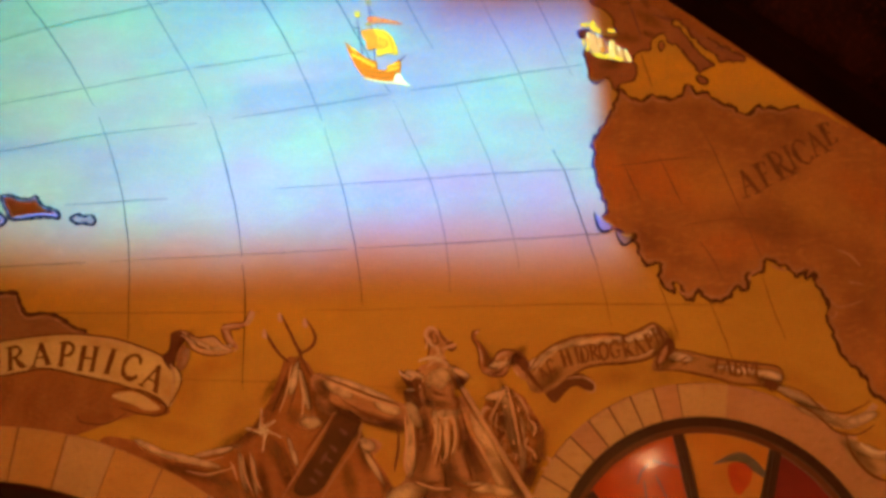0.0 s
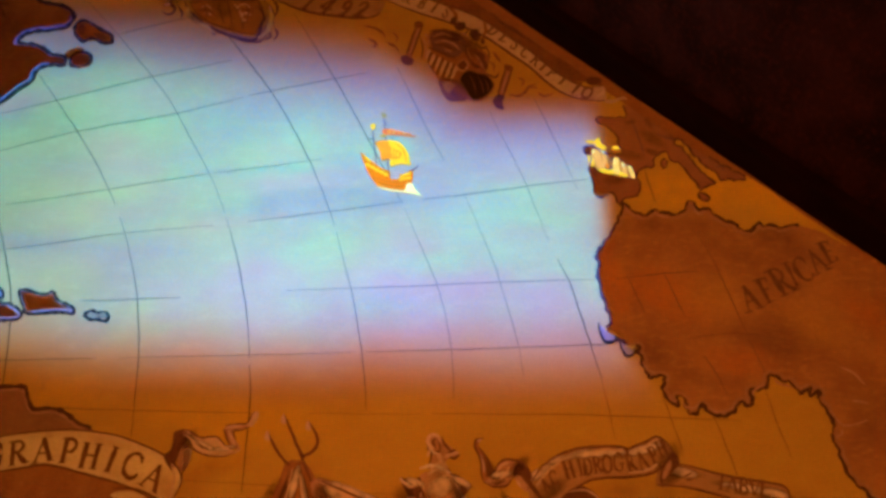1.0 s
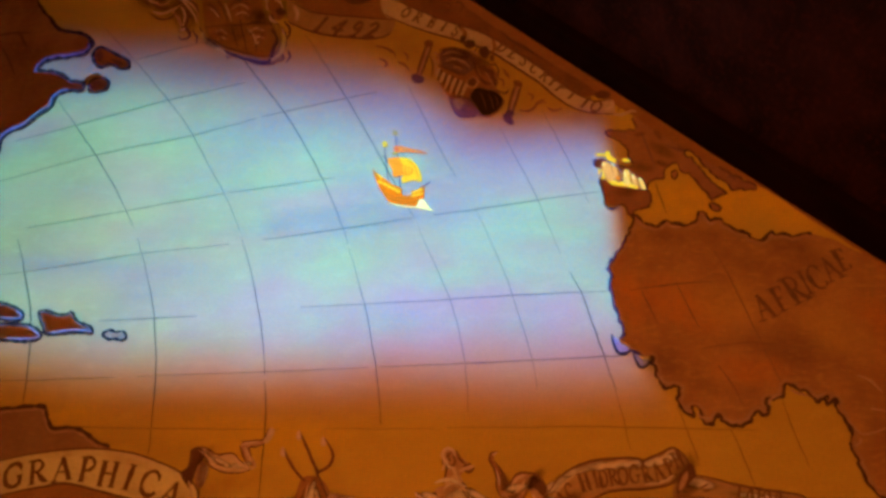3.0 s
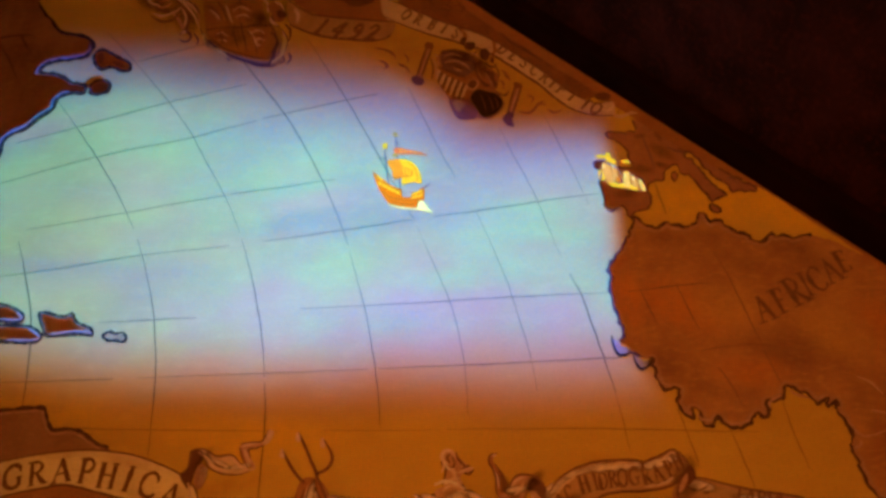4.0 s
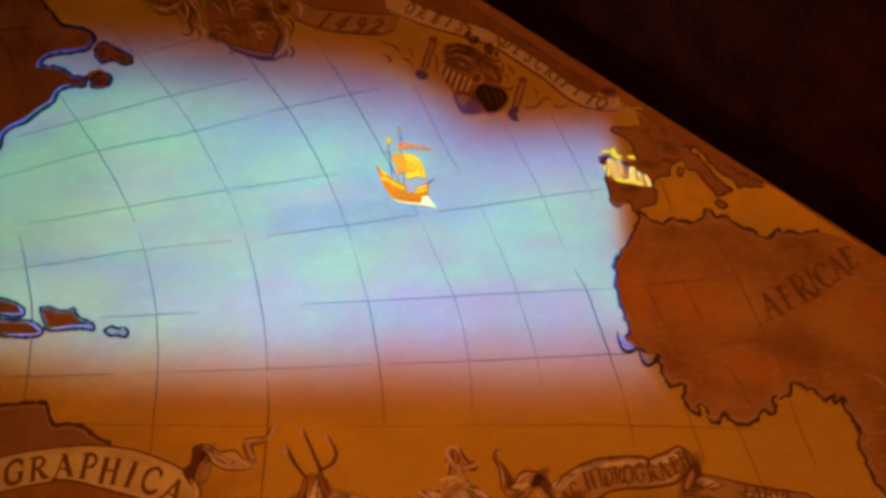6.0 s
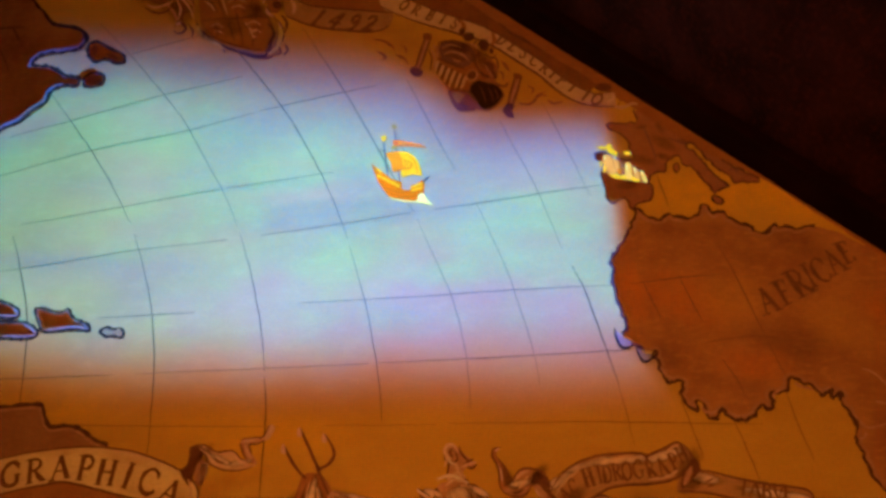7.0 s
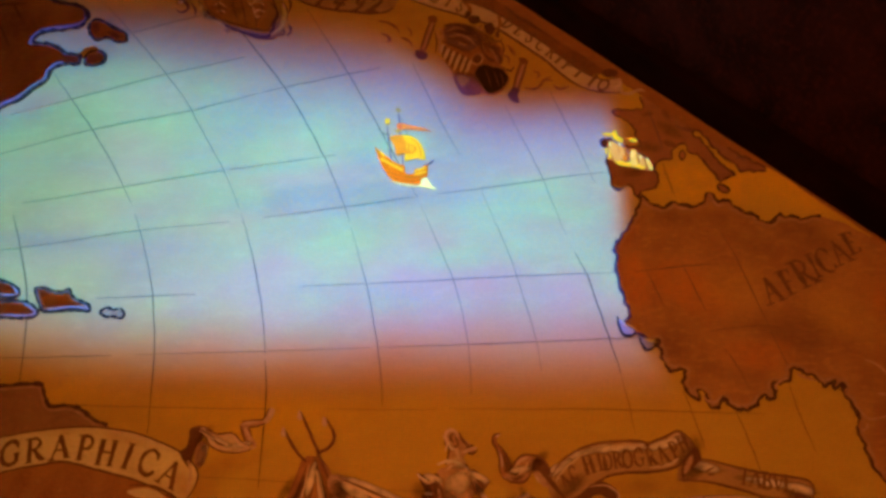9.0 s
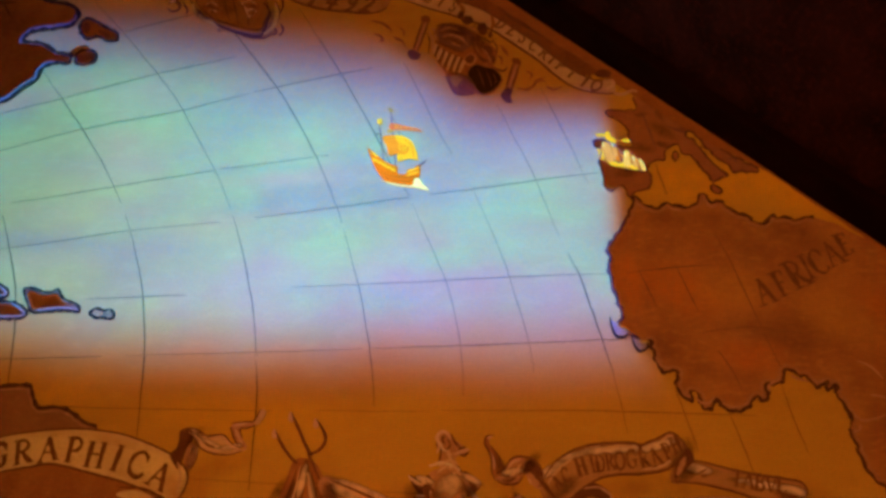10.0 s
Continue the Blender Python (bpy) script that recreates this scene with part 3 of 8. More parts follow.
CAPITALS["2"] = (0.80, ((0.7, (0.20, 0.74), (0.42, 0.98), (0.74, 0.92), (0.78, 0.66), (0.46, 0.32), (0.08, 0.04)), (0.8, (0.08, 0.05), (0.50, 0.10), (0.92, 0.02))), ())


def letter(char, x, z, high, turn, coat, parent, wide=0.8, material=None, weight=0.15, lean=0.0, worn=0.5):
    """One painted capital, its middle at (x, z), turned clockwise by so many degrees; strokes and feet swell like a brush."""
    across, strokes, feet = CAPITALS[char]
    c, d = math.cos(radians(-turn)), math.sin(radians(-turn))

    def place(u, v):
        a, b = (u - 0.5) * across * high * wide + (v - 0.5) * high * lean, (v - 0.5) * high
        return Vector((x + a * c - b * d, z + a * d + b * c))

    bm = bmesh.new()
    for k, (heavy, *way) in enumerate(strokes):
        line = smooth([place(*q) for q in way], False, 5 if len(way) > 2 else 6)
        strip(bm, line, weight * high * heavy, -LIFT * coat - 0.0003 * k, -LIFT * (coat - 1) + 0.0005, (0.85, 0.85), worn, x * 7)
    for k, (u, v) in enumerate(feet):
        reach = 0.16 / across / max(wide, 0.5)
        strip(bm, [place(u - reach, v), place(u, v), place(u + reach, v)], weight * high * 0.42, -LIFT * coat - 0.0003 * (k + 6), -LIFT * (coat - 1) + 0.0005, (0.5, 0.5), 0.2)
    return part("letter", bm, material or LETTER, parent, "painted brown capital " + char if char.isalpha() else "painted brown numeral " + char)


def lettering(text, spots, high, coat, parent, wide=0.8, material=None, weight=0.15, lean=0.0):
    """Capitals along a line of spots, each turned with the line's run."""
    spots = [Vector(q) for q in spots]
    for k, (char, q) in enumerate(zip(text, spots)):
        run = spots[min(k + 1, len(spots) - 1)] - spots[max(k - 1, 0)]
        letter(char, q.x, q.y, high, -math.degrees(math.atan2(run.y, run.x)), coat, parent, wide, material, weight, lean)


def ring(cx, cz, r0, r1, a0, a1, front, back, n=24):
    bm = bmesh.new()
    loop = [(cx + r1 * math.cos(a0 + (a1 - a0) * i / n), cz + r1 * math.sin(a0 + (a1 - a0) * i / n)) for i in range(n + 1)]
    loop += [(cx + r0 * math.cos(a1 + (a0 - a1) * i / n), cz + r0 * math.sin(a1 + (a0 - a1) * i / n)) for i in range(n + 1)]
    return prism(bm, loop, front, back)


def box(x0, y0, z0, x1, y1, z1):
    return prism(bmesh.new(), [(x0, z0), (x1, z0), (x1, z1), (x0, z1)], y0, y1)


def slab(corners, lift):
    """A thick sheet over four corners, thickened by the vector lift."""
    bm = bmesh.new()
    a = [bm.verts.new(c) for c in corners]
    b = [bm.verts.new(Vector(c) + Vector(lift)) for c in corners]
    bm.faces.new(a), bm.faces.new(b)
    for i in range(4):
        bm.faces.new((a[i], a[(i + 1) % 4], b[(i + 1) % 4], b[i]))
    return bm


# ---- the hall ----
RIDGE, EAVE = (-4.6, 9.45), (2.9, 2.56)      # line of the sloping ceiling on the painted wall (x, z)
LEFT = -10.6
BACK = -9.0
ROUND = (0.43, 1.13)                         # middle of the round window
ARCH = (-4.3, -1.775, 3.27)                  # middle and radius of the wide arch
mirror = (LEFT, RIDGE[1] - (RIDGE[0] - LEFT) * (RIDGE[1] - EAVE[1]) / (EAVE[0] - RIDGE[0]))
hole = [(ROUND[0] + 0.84 * math.cos(0.1309 * i), ROUND[1] + 0.84 * math.sin(0.1309 * i)) for i in range(48)]
half = math.acos((0.12 - ARCH[1]) / ARCH[2])
bow = [(ARCH[0] + ARCH[2] * math.sin(half * (i / 20 - 1)), ARCH[1] + ARCH[2] * math.cos(half * (i / 20 - 1))) for i in range(41)]
part("wall_north", prism(bmesh.new(), [(LEFT, 0), (EAVE[0], 0), EAVE, RIDGE, mirror], 0.0, 0.3, (hole, bow)), OCHRE, None,
     "ochre painted gable wall carrying a mural map", "wall", "structure")
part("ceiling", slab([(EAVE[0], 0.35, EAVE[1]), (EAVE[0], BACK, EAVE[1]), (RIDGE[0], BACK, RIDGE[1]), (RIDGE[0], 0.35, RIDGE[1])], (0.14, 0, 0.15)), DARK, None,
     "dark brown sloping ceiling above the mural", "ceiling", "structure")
part("ceiling", slab([(LEFT, 0.35, mirror[1]), (LEFT, BACK, mirror[1]), (RIDGE[0], BACK, RIDGE[1]), (RIDGE[0], 0.35, RIDGE[1])], (-0.14, 0, 0.15)), DARK, None,
     "dark brown sloping ceiling", "ceiling", "structure")
# Strip added where the ceiling only falls into shade beside the mural.
fall = Vector((EAVE[0] - RIDGE[0], 0, EAVE[1] - RIDGE[1])).normalized()
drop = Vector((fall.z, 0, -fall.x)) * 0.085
band_line = [Vector((q[0], y, q[1])) + drop for q, y in ((EAVE, -0.003), (EAVE, -0.34), (RIDGE, -0.34), (RIDGE, -0.003))]
part("ceiling_edge_band", slab(band_line, -drop * 0.96), EDGE_SHADE, None, "blackened timber beam where ceiling meets mural", "beam", "structure")
part("wall_east", slab([(EAVE[0] + 0.003, 0.3, 0), (EAVE[0] + 0.003, BACK, 0), (EAVE[0] + 0.003, BACK, EAVE[1]), (EAVE[0] + 0.003, 0.3, EAVE[1])], (0.2, 0, 0)), GLOOM, None, "dark plain side wall", "wall", "structure")
part("wall_west", slab([(LEFT - 0.003, 0.3, 0), (LEFT - 0.003, BACK, 0), (LEFT - 0.003, BACK, mirror[1]), (LEFT - 0.003, 0.3, mirror[1])], (-0.2, 0, 0)), GLOOM, None, "dark plain side wall", "wall", "structure")
part("wall_south", prism(bmesh.new(), [(LEFT, 0), (EAVE[0], 0), EAVE, RIDGE, mirror], BACK, BACK - 0.2), GLOOM, None, "dark plain gable wall", "wall", "structure")
part("floor", slab([(LEFT, 2.2, -0.003), (EAVE[0], 2.2, -0.003), (EAVE[0], BACK, -0.003), (LEFT, BACK, -0.003)], (0, 0, -0.2)), BOARDS, None, "dark wooden floor of the hall", "floor", "structure")
part("wall_behind", box(LEFT, 2.0, 0, EAVE[0], 2.2, 2.6), GLOOM, None, "dark wall behind the openings", "wall", "structure")
part("ceiling_behind", box(LEFT, 0.303, 2.6, EAVE[0], 2.2, 2.7), GLOOM, None, "dark ceiling behind the openings", "ceiling", "structure")

# ---- projector ----
proj = tagged(new("slide_projector"), "black metal slide projector hung from the ceiling", "projector")
proj.location = LAMP


def hung(name, bm, material, label=""):
    ob = part(name, bm, material, proj, label)
    ob.matrix_parent_inverse = Matrix.Translation(-LAMP)
    return ob


hung("housing", box(LAMP.x - 0.2, LAMP.y - 0.42, LAMP.z - 0.16, LAMP.x + 0.2, LAMP.y - 0.05, LAMP.z + 0.16), METAL)
hung("gate_frame", prism(bmesh.new(), [(LAMP.x - 0.30, LAMP.z - 0.27), (LAMP.x + 0.30, LAMP.z - 0.27), (LAMP.x + 0.30, LAMP.z + 0.27), (LAMP.x - 0.30, LAMP.z + 0.27)],
     LAMP.y - 0.05, LAMP.y + 0.24, ([(LAMP.x - 0.22, LAMP.z - 0.12), (LAMP.x + 0.22, LAMP.z - 0.12), (LAMP.x + 0.22, LAMP.z + 0.12), (LAMP.x - 0.22, LAMP.z + 0.12)],)), METAL)
hung("hanger", box(LAMP.x - 0.02, LAMP.y - 0.25, LAMP.z + 0.16, LAMP.x + 0.02, LAMP.y - 0.21, RIDGE[1] - 0.17), METAL)

# ---- ship and castle, lit figures of the projection painted as pieces on the wall ----
SHIP = dict(
    hull=[(-1.950, 4.667), (-1.923, 4.650), (-1.871, 4.608), (-1.814, 4.556), (-1.751, 4.513), (-1.698, 4.491), (-1.690, 4.433), (-1.650, 4.421), (-1.617, 4.429), (-1.623, 4.458), (-1.573, 4.469), (-1.528, 4.499), (-1.516, 4.437), (-1.525, 4.367), (-1.560, 4.323), (-1.627, 4.327), (-1.713, 4.345), (-1.779, 4.368), (-1.835, 4.432), (-1.890, 4.522)],
    fore_sail=[(-1.838, 4.748), (-1.778, 4.764), (-1.738, 4.756), (-1.712, 4.700), (-1.622, 4.650), (-1.636, 4.597), (-1.705, 4.602), (-1.769, 4.587), (-1.792, 4.661)],
    main_sail=[(-1.747, 4.761), (-1.694, 4.758), (-1.645, 4.739), (-1.590, 4.681), (-1.555, 4.601), (-1.547, 4.534), (-1.616, 4.553), (-1.696, 4.534), (-1.701, 4.601), (-1.636, 4.597), (-1.622, 4.650), (-1.712, 4.695)],
    pennant=[(-1.794, 4.865), (-1.737, 4.865), (-1.660, 4.839), (-1.594, 4.819), (-1.518, 4.779), (-1.592, 4.790), (-1.663, 4.805), (-1.742, 4.811), (-1.782, 4.819)],
    wake=[(-1.792, 4.368), (-1.713, 4.345), (-1.627, 4.327), (-1.564, 4.323), (-1.555, 4.374), (-1.517, 4.376), (-1.481, 4.323), (-1.441, 4.275), (-1.538, 4.303), (-1.648, 4.318), (-1.752, 4.347)],
    stern_flag=[(-1.895, 4.913), (-1.856, 4.920), (-1.849, 4.884), (-1.860, 4.865), (-1.883, 4.872)],
    top_flag=[(-1.814, 5.014), (-1.782, 5.006), (-1.771, 4.974), (-1.807, 4.977)],
    crow_nest=[(-1.808, 4.816), (-1.759, 4.812), (-1.762, 4.792), (-1.798, 4.795)],
)
CASTLE = dict(
    wall=[(-0.212, 4.586), (-0.149, 4.582), (-0.100, 4.551), (-0.070, 4.486), (-0.024, 4.505), (0.021, 4.457), (0.058, 4.428), (0.089, 4.355), (0.025, 4.359), (-0.096, 4.393), (-0.179, 4.434)],
    roof=[(-0.250, 4.673), (-0.191, 4.664), (-0.187, 4.645), (-0.238, 4.649)],
    roof_ridge=[(-0.183, 4.673), (-0.155, 4.685), (-0.144, 4.642), (-0.106, 4.607), (-0.122, 4.585), (-0.161, 4.601), (-0.180, 4.635)],
    roof_end=[(-0.063, 4.613), (-0.013, 4.601), (-0.018, 4.582), (-0.060, 4.590)],
    side_tower=[(-0.236, 4.547), (-0.205, 4.535), (-0.190, 4.471), (-0.206, 4.453), (-0.229, 4.482)],
    tower=[(-0.208, 4.591), (-0.157, 4.592), (-0.143, 4.527), (-0.125, 4.439), (-0.168, 4.442), (-0.197, 4.521)],
    tower_1=[(-0.142, 4.582), (-0.115, 4.575), (-0.104, 4.511), (-0.098, 4.456), (-0.121, 4.448), (-0.135, 4.517)],
    tower_2=[(-0.058, 4.512), (-0.023, 4.514), (-0.018, 4.446), (-0.016, 4.392), (-0.057, 4.399)],
    tower_3=[(-0.006, 4.473), (0.017, 4.471), (0.034, 4.394), (0.007, 4.387)],
    tower_4=[(0.043, 4.447), (0.062, 4.437), (0.089, 4.355), (0.066, 4.352), (0.049, 4.397)],
    rampart=[(-0.175, 4.456), (-0.122, 4.439), (-0.095, 4.420), (-0.060, 4.426), (-0.057, 4.404), (-0.012, 4.406), (0.033, 4.381), (0.025, 4.359), (-0.035, 4.380), (-0.096, 4.393), (-0.149, 4.409)],
)
FIGURES = {"main_sail": GOLD, "fore_sail": AMBER, "hull": RUST, "pennant": FLAG, "wake": WHITE_WAKE, "stern_flag": GOLD, "top_flag": DIM_GOLD, "crow_nest": DIM_GOLD}


def thrown(loop, depth):
    """The loop as the lamp throws it on to the wall from pieces that stand depth metres before it."""
    k = LAMP.y / (LAMP.y + depth)
    return [(LAMP.x + (q[0] - LAMP.x) * k, LAMP.z + (q[1] - LAMP.z) * k) for q in loop]


def cut_pane(bm, x0, z0, x1, z1, loops, cell=0.005, within=None):
    """A rectangle of the slide with the figures cut out of it, row by row."""
    rows, cols = math.ceil((z1 - z0) / cell), math.ceil((x1 - x0) / cell)
    for j in range(rows):
        za, zb = z0 + (z1 - z0) * j / rows, z0 + (z1 - z0) * (j + 1) / rows
        run = None
        for i in range(cols + 1):
            spot = (x0 + (x1 - x0) * (i + 0.5) / cols, (za + zb) / 2)
            solid = i < cols and not any(inside(spot, k) for k in loops) and (within is None or inside(spot, within))
            if solid and run is None:
                run = i
            elif not solid and run is not None:
                xa, xb = x0 + (x1 - x0) * run / cols, x0 + (x1 - x0) * i / cols
                bm.faces.new([bm.verts.new((x, 0, z)) for x, z in ((xa, za), (xb, za), (xb, zb), (xa, zb))])
                run = None


bm = bmesh.new()
spans = []
for shapes in (SHIP, CASTLE):
    loops = [thrown(smooth(pts, True, 3), 0.013) for pts in shapes.values()]
    xs, zs = [q[0] for k in loops for q in k], [q[1] for k in loops for q in k]
    spans.append((min(xs) - 0.02, max(xs) + 0.02))
    z0, z1 = min(zs) - 0.02, max(zs) + 0.02
    cut_pane(bm, spans[-1][0], z0, spans[-1][1], z1, loops)
    cut_pane(bm, spans[-1][0], 0.4, spans[-1][1], z0, [], 9)
    cut_pane(bm, spans[-1][0], z1, spans[-1][1], 8.8, [], 9)
for x0, x1 in ((-10.5, spans[0][0]), (spans[0][1], spans[1][0]), (spans[1][1], 4.5)):
    cut_pane(bm, x0, 0.4, x1, 8.8, [], 99)
slide = part("slide", bm, slide_glass(), proj, "sea-blue glass slide with cut-out figures")
slide.matrix_parent_inverse = Matrix.Translation(-LAMP)
slide.matrix_basis = Matrix.Translation(LAMP * (1 - THROW)) @ Matrix.Scale(THROW, 4)

ship = tagged(new("sailing_ship"), "golden sailing ship with red pennant on the painted sea", "ship")
rig = {}
for key, pts in SHIP.items():
    rig[key] = plate(key, pts, 4 if key in ("fore_sail", "wake") else 3, FIGURES[key], ship, "", "", 0.0, 3)
for pts in ([(-1.874, 4.871), (-1.845, 4.724), (-1.809, 4.546)], [(-1.793, 4.976), (-1.764, 4.817), (-1.711, 4.492)]):
    stroke("mast", pts, 0.008, 2, RED_WOOD, ship, "thin dark mast", taper=(0.7, 1), amount=0)
for pts in ([(-1.859, 4.740), (-1.798, 4.745)], [(-1.894, 4.792), (-1.845, 4.778)]):
    stroke("yard", pts, 0.006, 2, GRID, ship, "thin dark yard", amount=0)
for pts in ([(-1.778, 4.944), (-1.699, 4.758)],):
    stroke("rigging_line", pts, 0.004, 1.6, GRID, ship, "thin rigging line", taper=(0.8, 0.8), amount=0)
stroke("bowsprit", [(-1.532, 4.485), (-1.507, 4.503), (-1.479, 4.525)], 0.008, 4, RED_WOOD, ship)
for pts in ([(-1.912, 4.635), (-1.871, 4.608), (-1.855, 4.578), (-1.887, 4.594)], [(-1.614, 4.448), (-1.539, 4.472), (-1.538, 4.457), (-1.613, 4.433)], [(-1.612, 4.419), (-1.533, 4.438), (-1.532, 4.424), (-1.607, 4.405)]):
    plate("gilding", pts, 4, GOLD, rig["hull"], "golden band on the hull", "", 0.002, 3)
for k in range(5):
    a, b = Vector([(-1.875, 4.555)][0]), Vector([(-1.726, 4.464)][0])
    q = a.lerp(b, k / 4)
    plate("gilded_port", [(q.x - 0.020, q.y + 0.012), (q.x + 0.016, q.y + 0.004), (q.x + 0.022, q.y - 0.020), (q.x - 0.010, q.y - 0.012)], 5, GOLD, rig["hull"], "golden port on the rust-red hull", "", 0.002, 2)
for pts in ([(-1.871, 4.501), (-1.792, 4.435), (-1.696, 4.401), (-1.610, 4.391), (-1.527, 4.405)], [(-1.836, 4.447), (-1.772, 4.395), (-1.685, 4.367), (-1.608, 4.358), (-1.534, 4.377)]):
    stroke("plank_line", pts, 0.006, 4, CASTLE_SHADE, rig["hull"], "dark line between planks", taper=(0.3, 0.3), amount=0.001)
for k in range(5):
    a, b = Vector([(-1.743, 4.836)][0]), Vector([(-1.580, 4.804)][0])
    q = a.lerp(b, k / 4)
    plate("flag_patch", [(q.x, q.y + 0.014 - 0.002 * k), (q.x + 0.016, q.y + 0.010), (q.x + 0.015, q.y - 0.012), (q.x + 0.002, q.y - 0.014 + 0.002 * k)], 4, (AMBER, PEACH)[k % 2], rig["pennant"], "peach patch on the pennant", "", 0, 2)
for pts in ([(-1.698, 4.689), (-1.684, 4.610)], [(-1.671, 4.672), (-1.662, 4.604)], [(-1.644, 4.656), (-1.645, 4.603)]):
    stroke("sail_stripe", pts, 0.012, 5, GOLD, rig["fore_sail"], "golden stripe on the sail", taper=(0.7, 0.7), amount=0)
plate("sail_patch", [(-1.794, 4.745), (-1.741, 4.746), (-1.721, 4.700), (-1.777, 4.689)], 5, AMBER, rig["fore_sail"], "dull upper part of the sail", "", 0.002, 3)
stroke("sail_fold", [(-1.684, 4.737), (-1.620, 4.683), (-1.585, 4.603), (-1.578, 4.550)], 0.010, 4, AMBER, rig["main_sail"], "amber fold of the sail", taper=(0.2, 0.2), amount=0.001)
castle = tagged(new("golden_castle"), "golden towered castle shown on the brown land", "castle")
for key, pts in CASTLE.items():
    tall = plate("tower" if key.startswith("tower") else key, pts, 3.4 if key.startswith("tower") else 3, (PEACH, TOWER_GOLD)[len(pts) % 2] if key.startswith("tower") else GOLD, castle, "", "", 0.001, 3) if key != "wall" else plate("wall", pts, 2.2, CASTLE_SHADE, castle, "reddish-brown castle wall", "", 0.001, 3)
    if key.startswith("tower"):
        stroke("tower_light", (Vector(pts[0]) + Vector((0.008, -0.004)), (Vector(pts[0]) + Vector(pts[-1])) / 2 + Vector((0.008, 0))), 0.007, 4.4, WHITE_WAKE, tall, "pale lit side", taper=(0.5, 0.2), amount=0)
plate("gate", [(-0.113, 4.470), (-0.090, 4.469), (-0.083, 4.437), (-0.110, 4.434)], 4.4, RUST, castle, "rust-red gate", "", 0.001, 3)

# ---- painted land ----
AFRICA_NORTH = [(1.107, 3.954), (0.972, 3.944), (0.859, 3.973), (0.809, 3.914), (0.760, 3.932), (0.675, 3.993), (0.601, 4.037), (0.536, 4.103), (0.488, 4.088), (0.447, 4.166), (0.402, 4.084), (0.304, 4.063), (0.218, 4.092), (0.137, 4.062), (0.064, 4.095), (0.007, 4.153)]
AFRICA_WEST = [(-0.021, 4.082), (-0.061, 3.990), (-0.104, 3.896), (-0.161, 3.840), (-0.188, 3.779), (-0.167, 3.713), (-0.180, 3.637), (-0.164, 3.533), (-0.140, 3.458), (-0.118, 3.361), (-0.095, 3.296), (-0.121, 3.243), (-0.080, 3.187), (-0.032, 3.164), (0.021, 3.112), (0.067, 3.145), (0.068, 3.090), (0.095, 3.004), (0.129, 2.939), (0.223, 2.940)]
AFRICA_SOUTH = [(0.205, 2.866), (0.235, 2.797), (0.291, 2.763), (0.291, 2.815), (0.321, 2.815), (0.344, 2.730), (0.405, 2.728), (0.435, 2.782), (0.469, 2.729), (0.519, 2.706), (0.615, 2.724), (0.648, 2.785), (0.700, 2.769), (0.731, 2.796), (0.716, 2.867), (0.818, 2.882), (0.847, 2.957), (0.900, 2.923), (0.957, 2.907), (1.000, 2.850), (1.050, 2.887), (1.059, 2.837), (1.103, 2.871)]
AFRICA_EAST = [(1.104, 2.804), (1.153, 2.694), (1.142, 2.610), (1.167, 2.487), (1.232, 2.350), (1.304, 2.275), (1.417, 2.110), (1.767, 2.041), (2.002, 3.285), (1.701, 3.611), (1.469, 3.730), (1.240, 3.901)]
africa = landmass(AFRICA_NORTH + AFRICA_WEST + AFRICA_SOUTH + AFRICA_EAST, 66, "red-brown painted continent with a dark ragged coast", amount=0.019, steps=9, ink=0.017, pale=0.012, pale_material=COAST_MIST, dark=0.01, fray=22, line=COAST)
for pts in ([(0.011, 3.624), (0.070, 3.477), (0.114, 3.362)], [(0.243, 3.650), (0.304, 3.492), (0.366, 3.332)], [(0.491, 3.874), (0.560, 3.720), (0.635, 3.505), (0.721, 3.244), (0.814, 2.971)], [(-0.061, 3.602), (0.259, 3.634), (0.468, 3.644)], [(0.371, 3.192), (0.671, 3.226), (0.956, 3.181)], [(0.463, 3.083), (0.535, 2.959), (0.580, 2.839)]):
    stroke("meridian_line", pts, 0.008, 3, LAND_LINE, africa, "faint darker line across the land")
for pts in ([(0.233, 2.821), (0.267, 2.790), (0.287, 2.801)], [(0.313, 2.801), (0.343, 2.754), (0.394, 2.755), (0.423, 2.789)], [(0.465, 2.756), (0.520, 2.729), (0.598, 2.747), (0.633, 2.792)], [(0.093, 3.032), (0.124, 2.982), (0.177, 2.968)], [(0.736, 2.820), (0.734, 2.861), (0.813, 2.902)], [(0.854, 2.930), (0.901, 2.903), (0.961, 2.883)], [(1.009, 2.877), (1.049, 2.904)], [(0.009, 4.110), (0.070, 4.057), (0.135, 4.028)], [(0.217, 4.059), (0.295, 4.034)], [(0.451, 4.123), (0.490, 4.055), (0.533, 4.069)]):
    stroke("shore_light", pts, 0.012, 5, FLESH, africa, "pale touch inside the coast", taper=(0.2, 0.2))
for pts in ([(1.144, 2.762), (1.214, 2.666), (1.346, 2.700)], [(1.145, 2.591), (1.192, 2.611), (1.202, 2.643)], [(1.279, 2.813), (1.360, 2.797)], [(1.234, 3.014), (1.302, 2.980), (1.358, 2.906)]):
    stroke("highlight", pts, 0.012, 4, FLESH, africa, "pale brush mark")
for pts in ([(-0.166, 3.274), (-0.135, 3.247), (-0.093, 3.224), (-0.066, 3.202), (-0.095, 3.176), (-0.129, 3.179), (-0.157, 3.217)], [(-0.036, 3.157), (0.001, 3.134), (0.042, 3.127), (0.034, 3.098), (0.003, 3.079), (-0.024, 3.112)]):
    plate("inlet", pts, 5, SHORE, africa, "pale inlet with inked rim", amount=0.002)
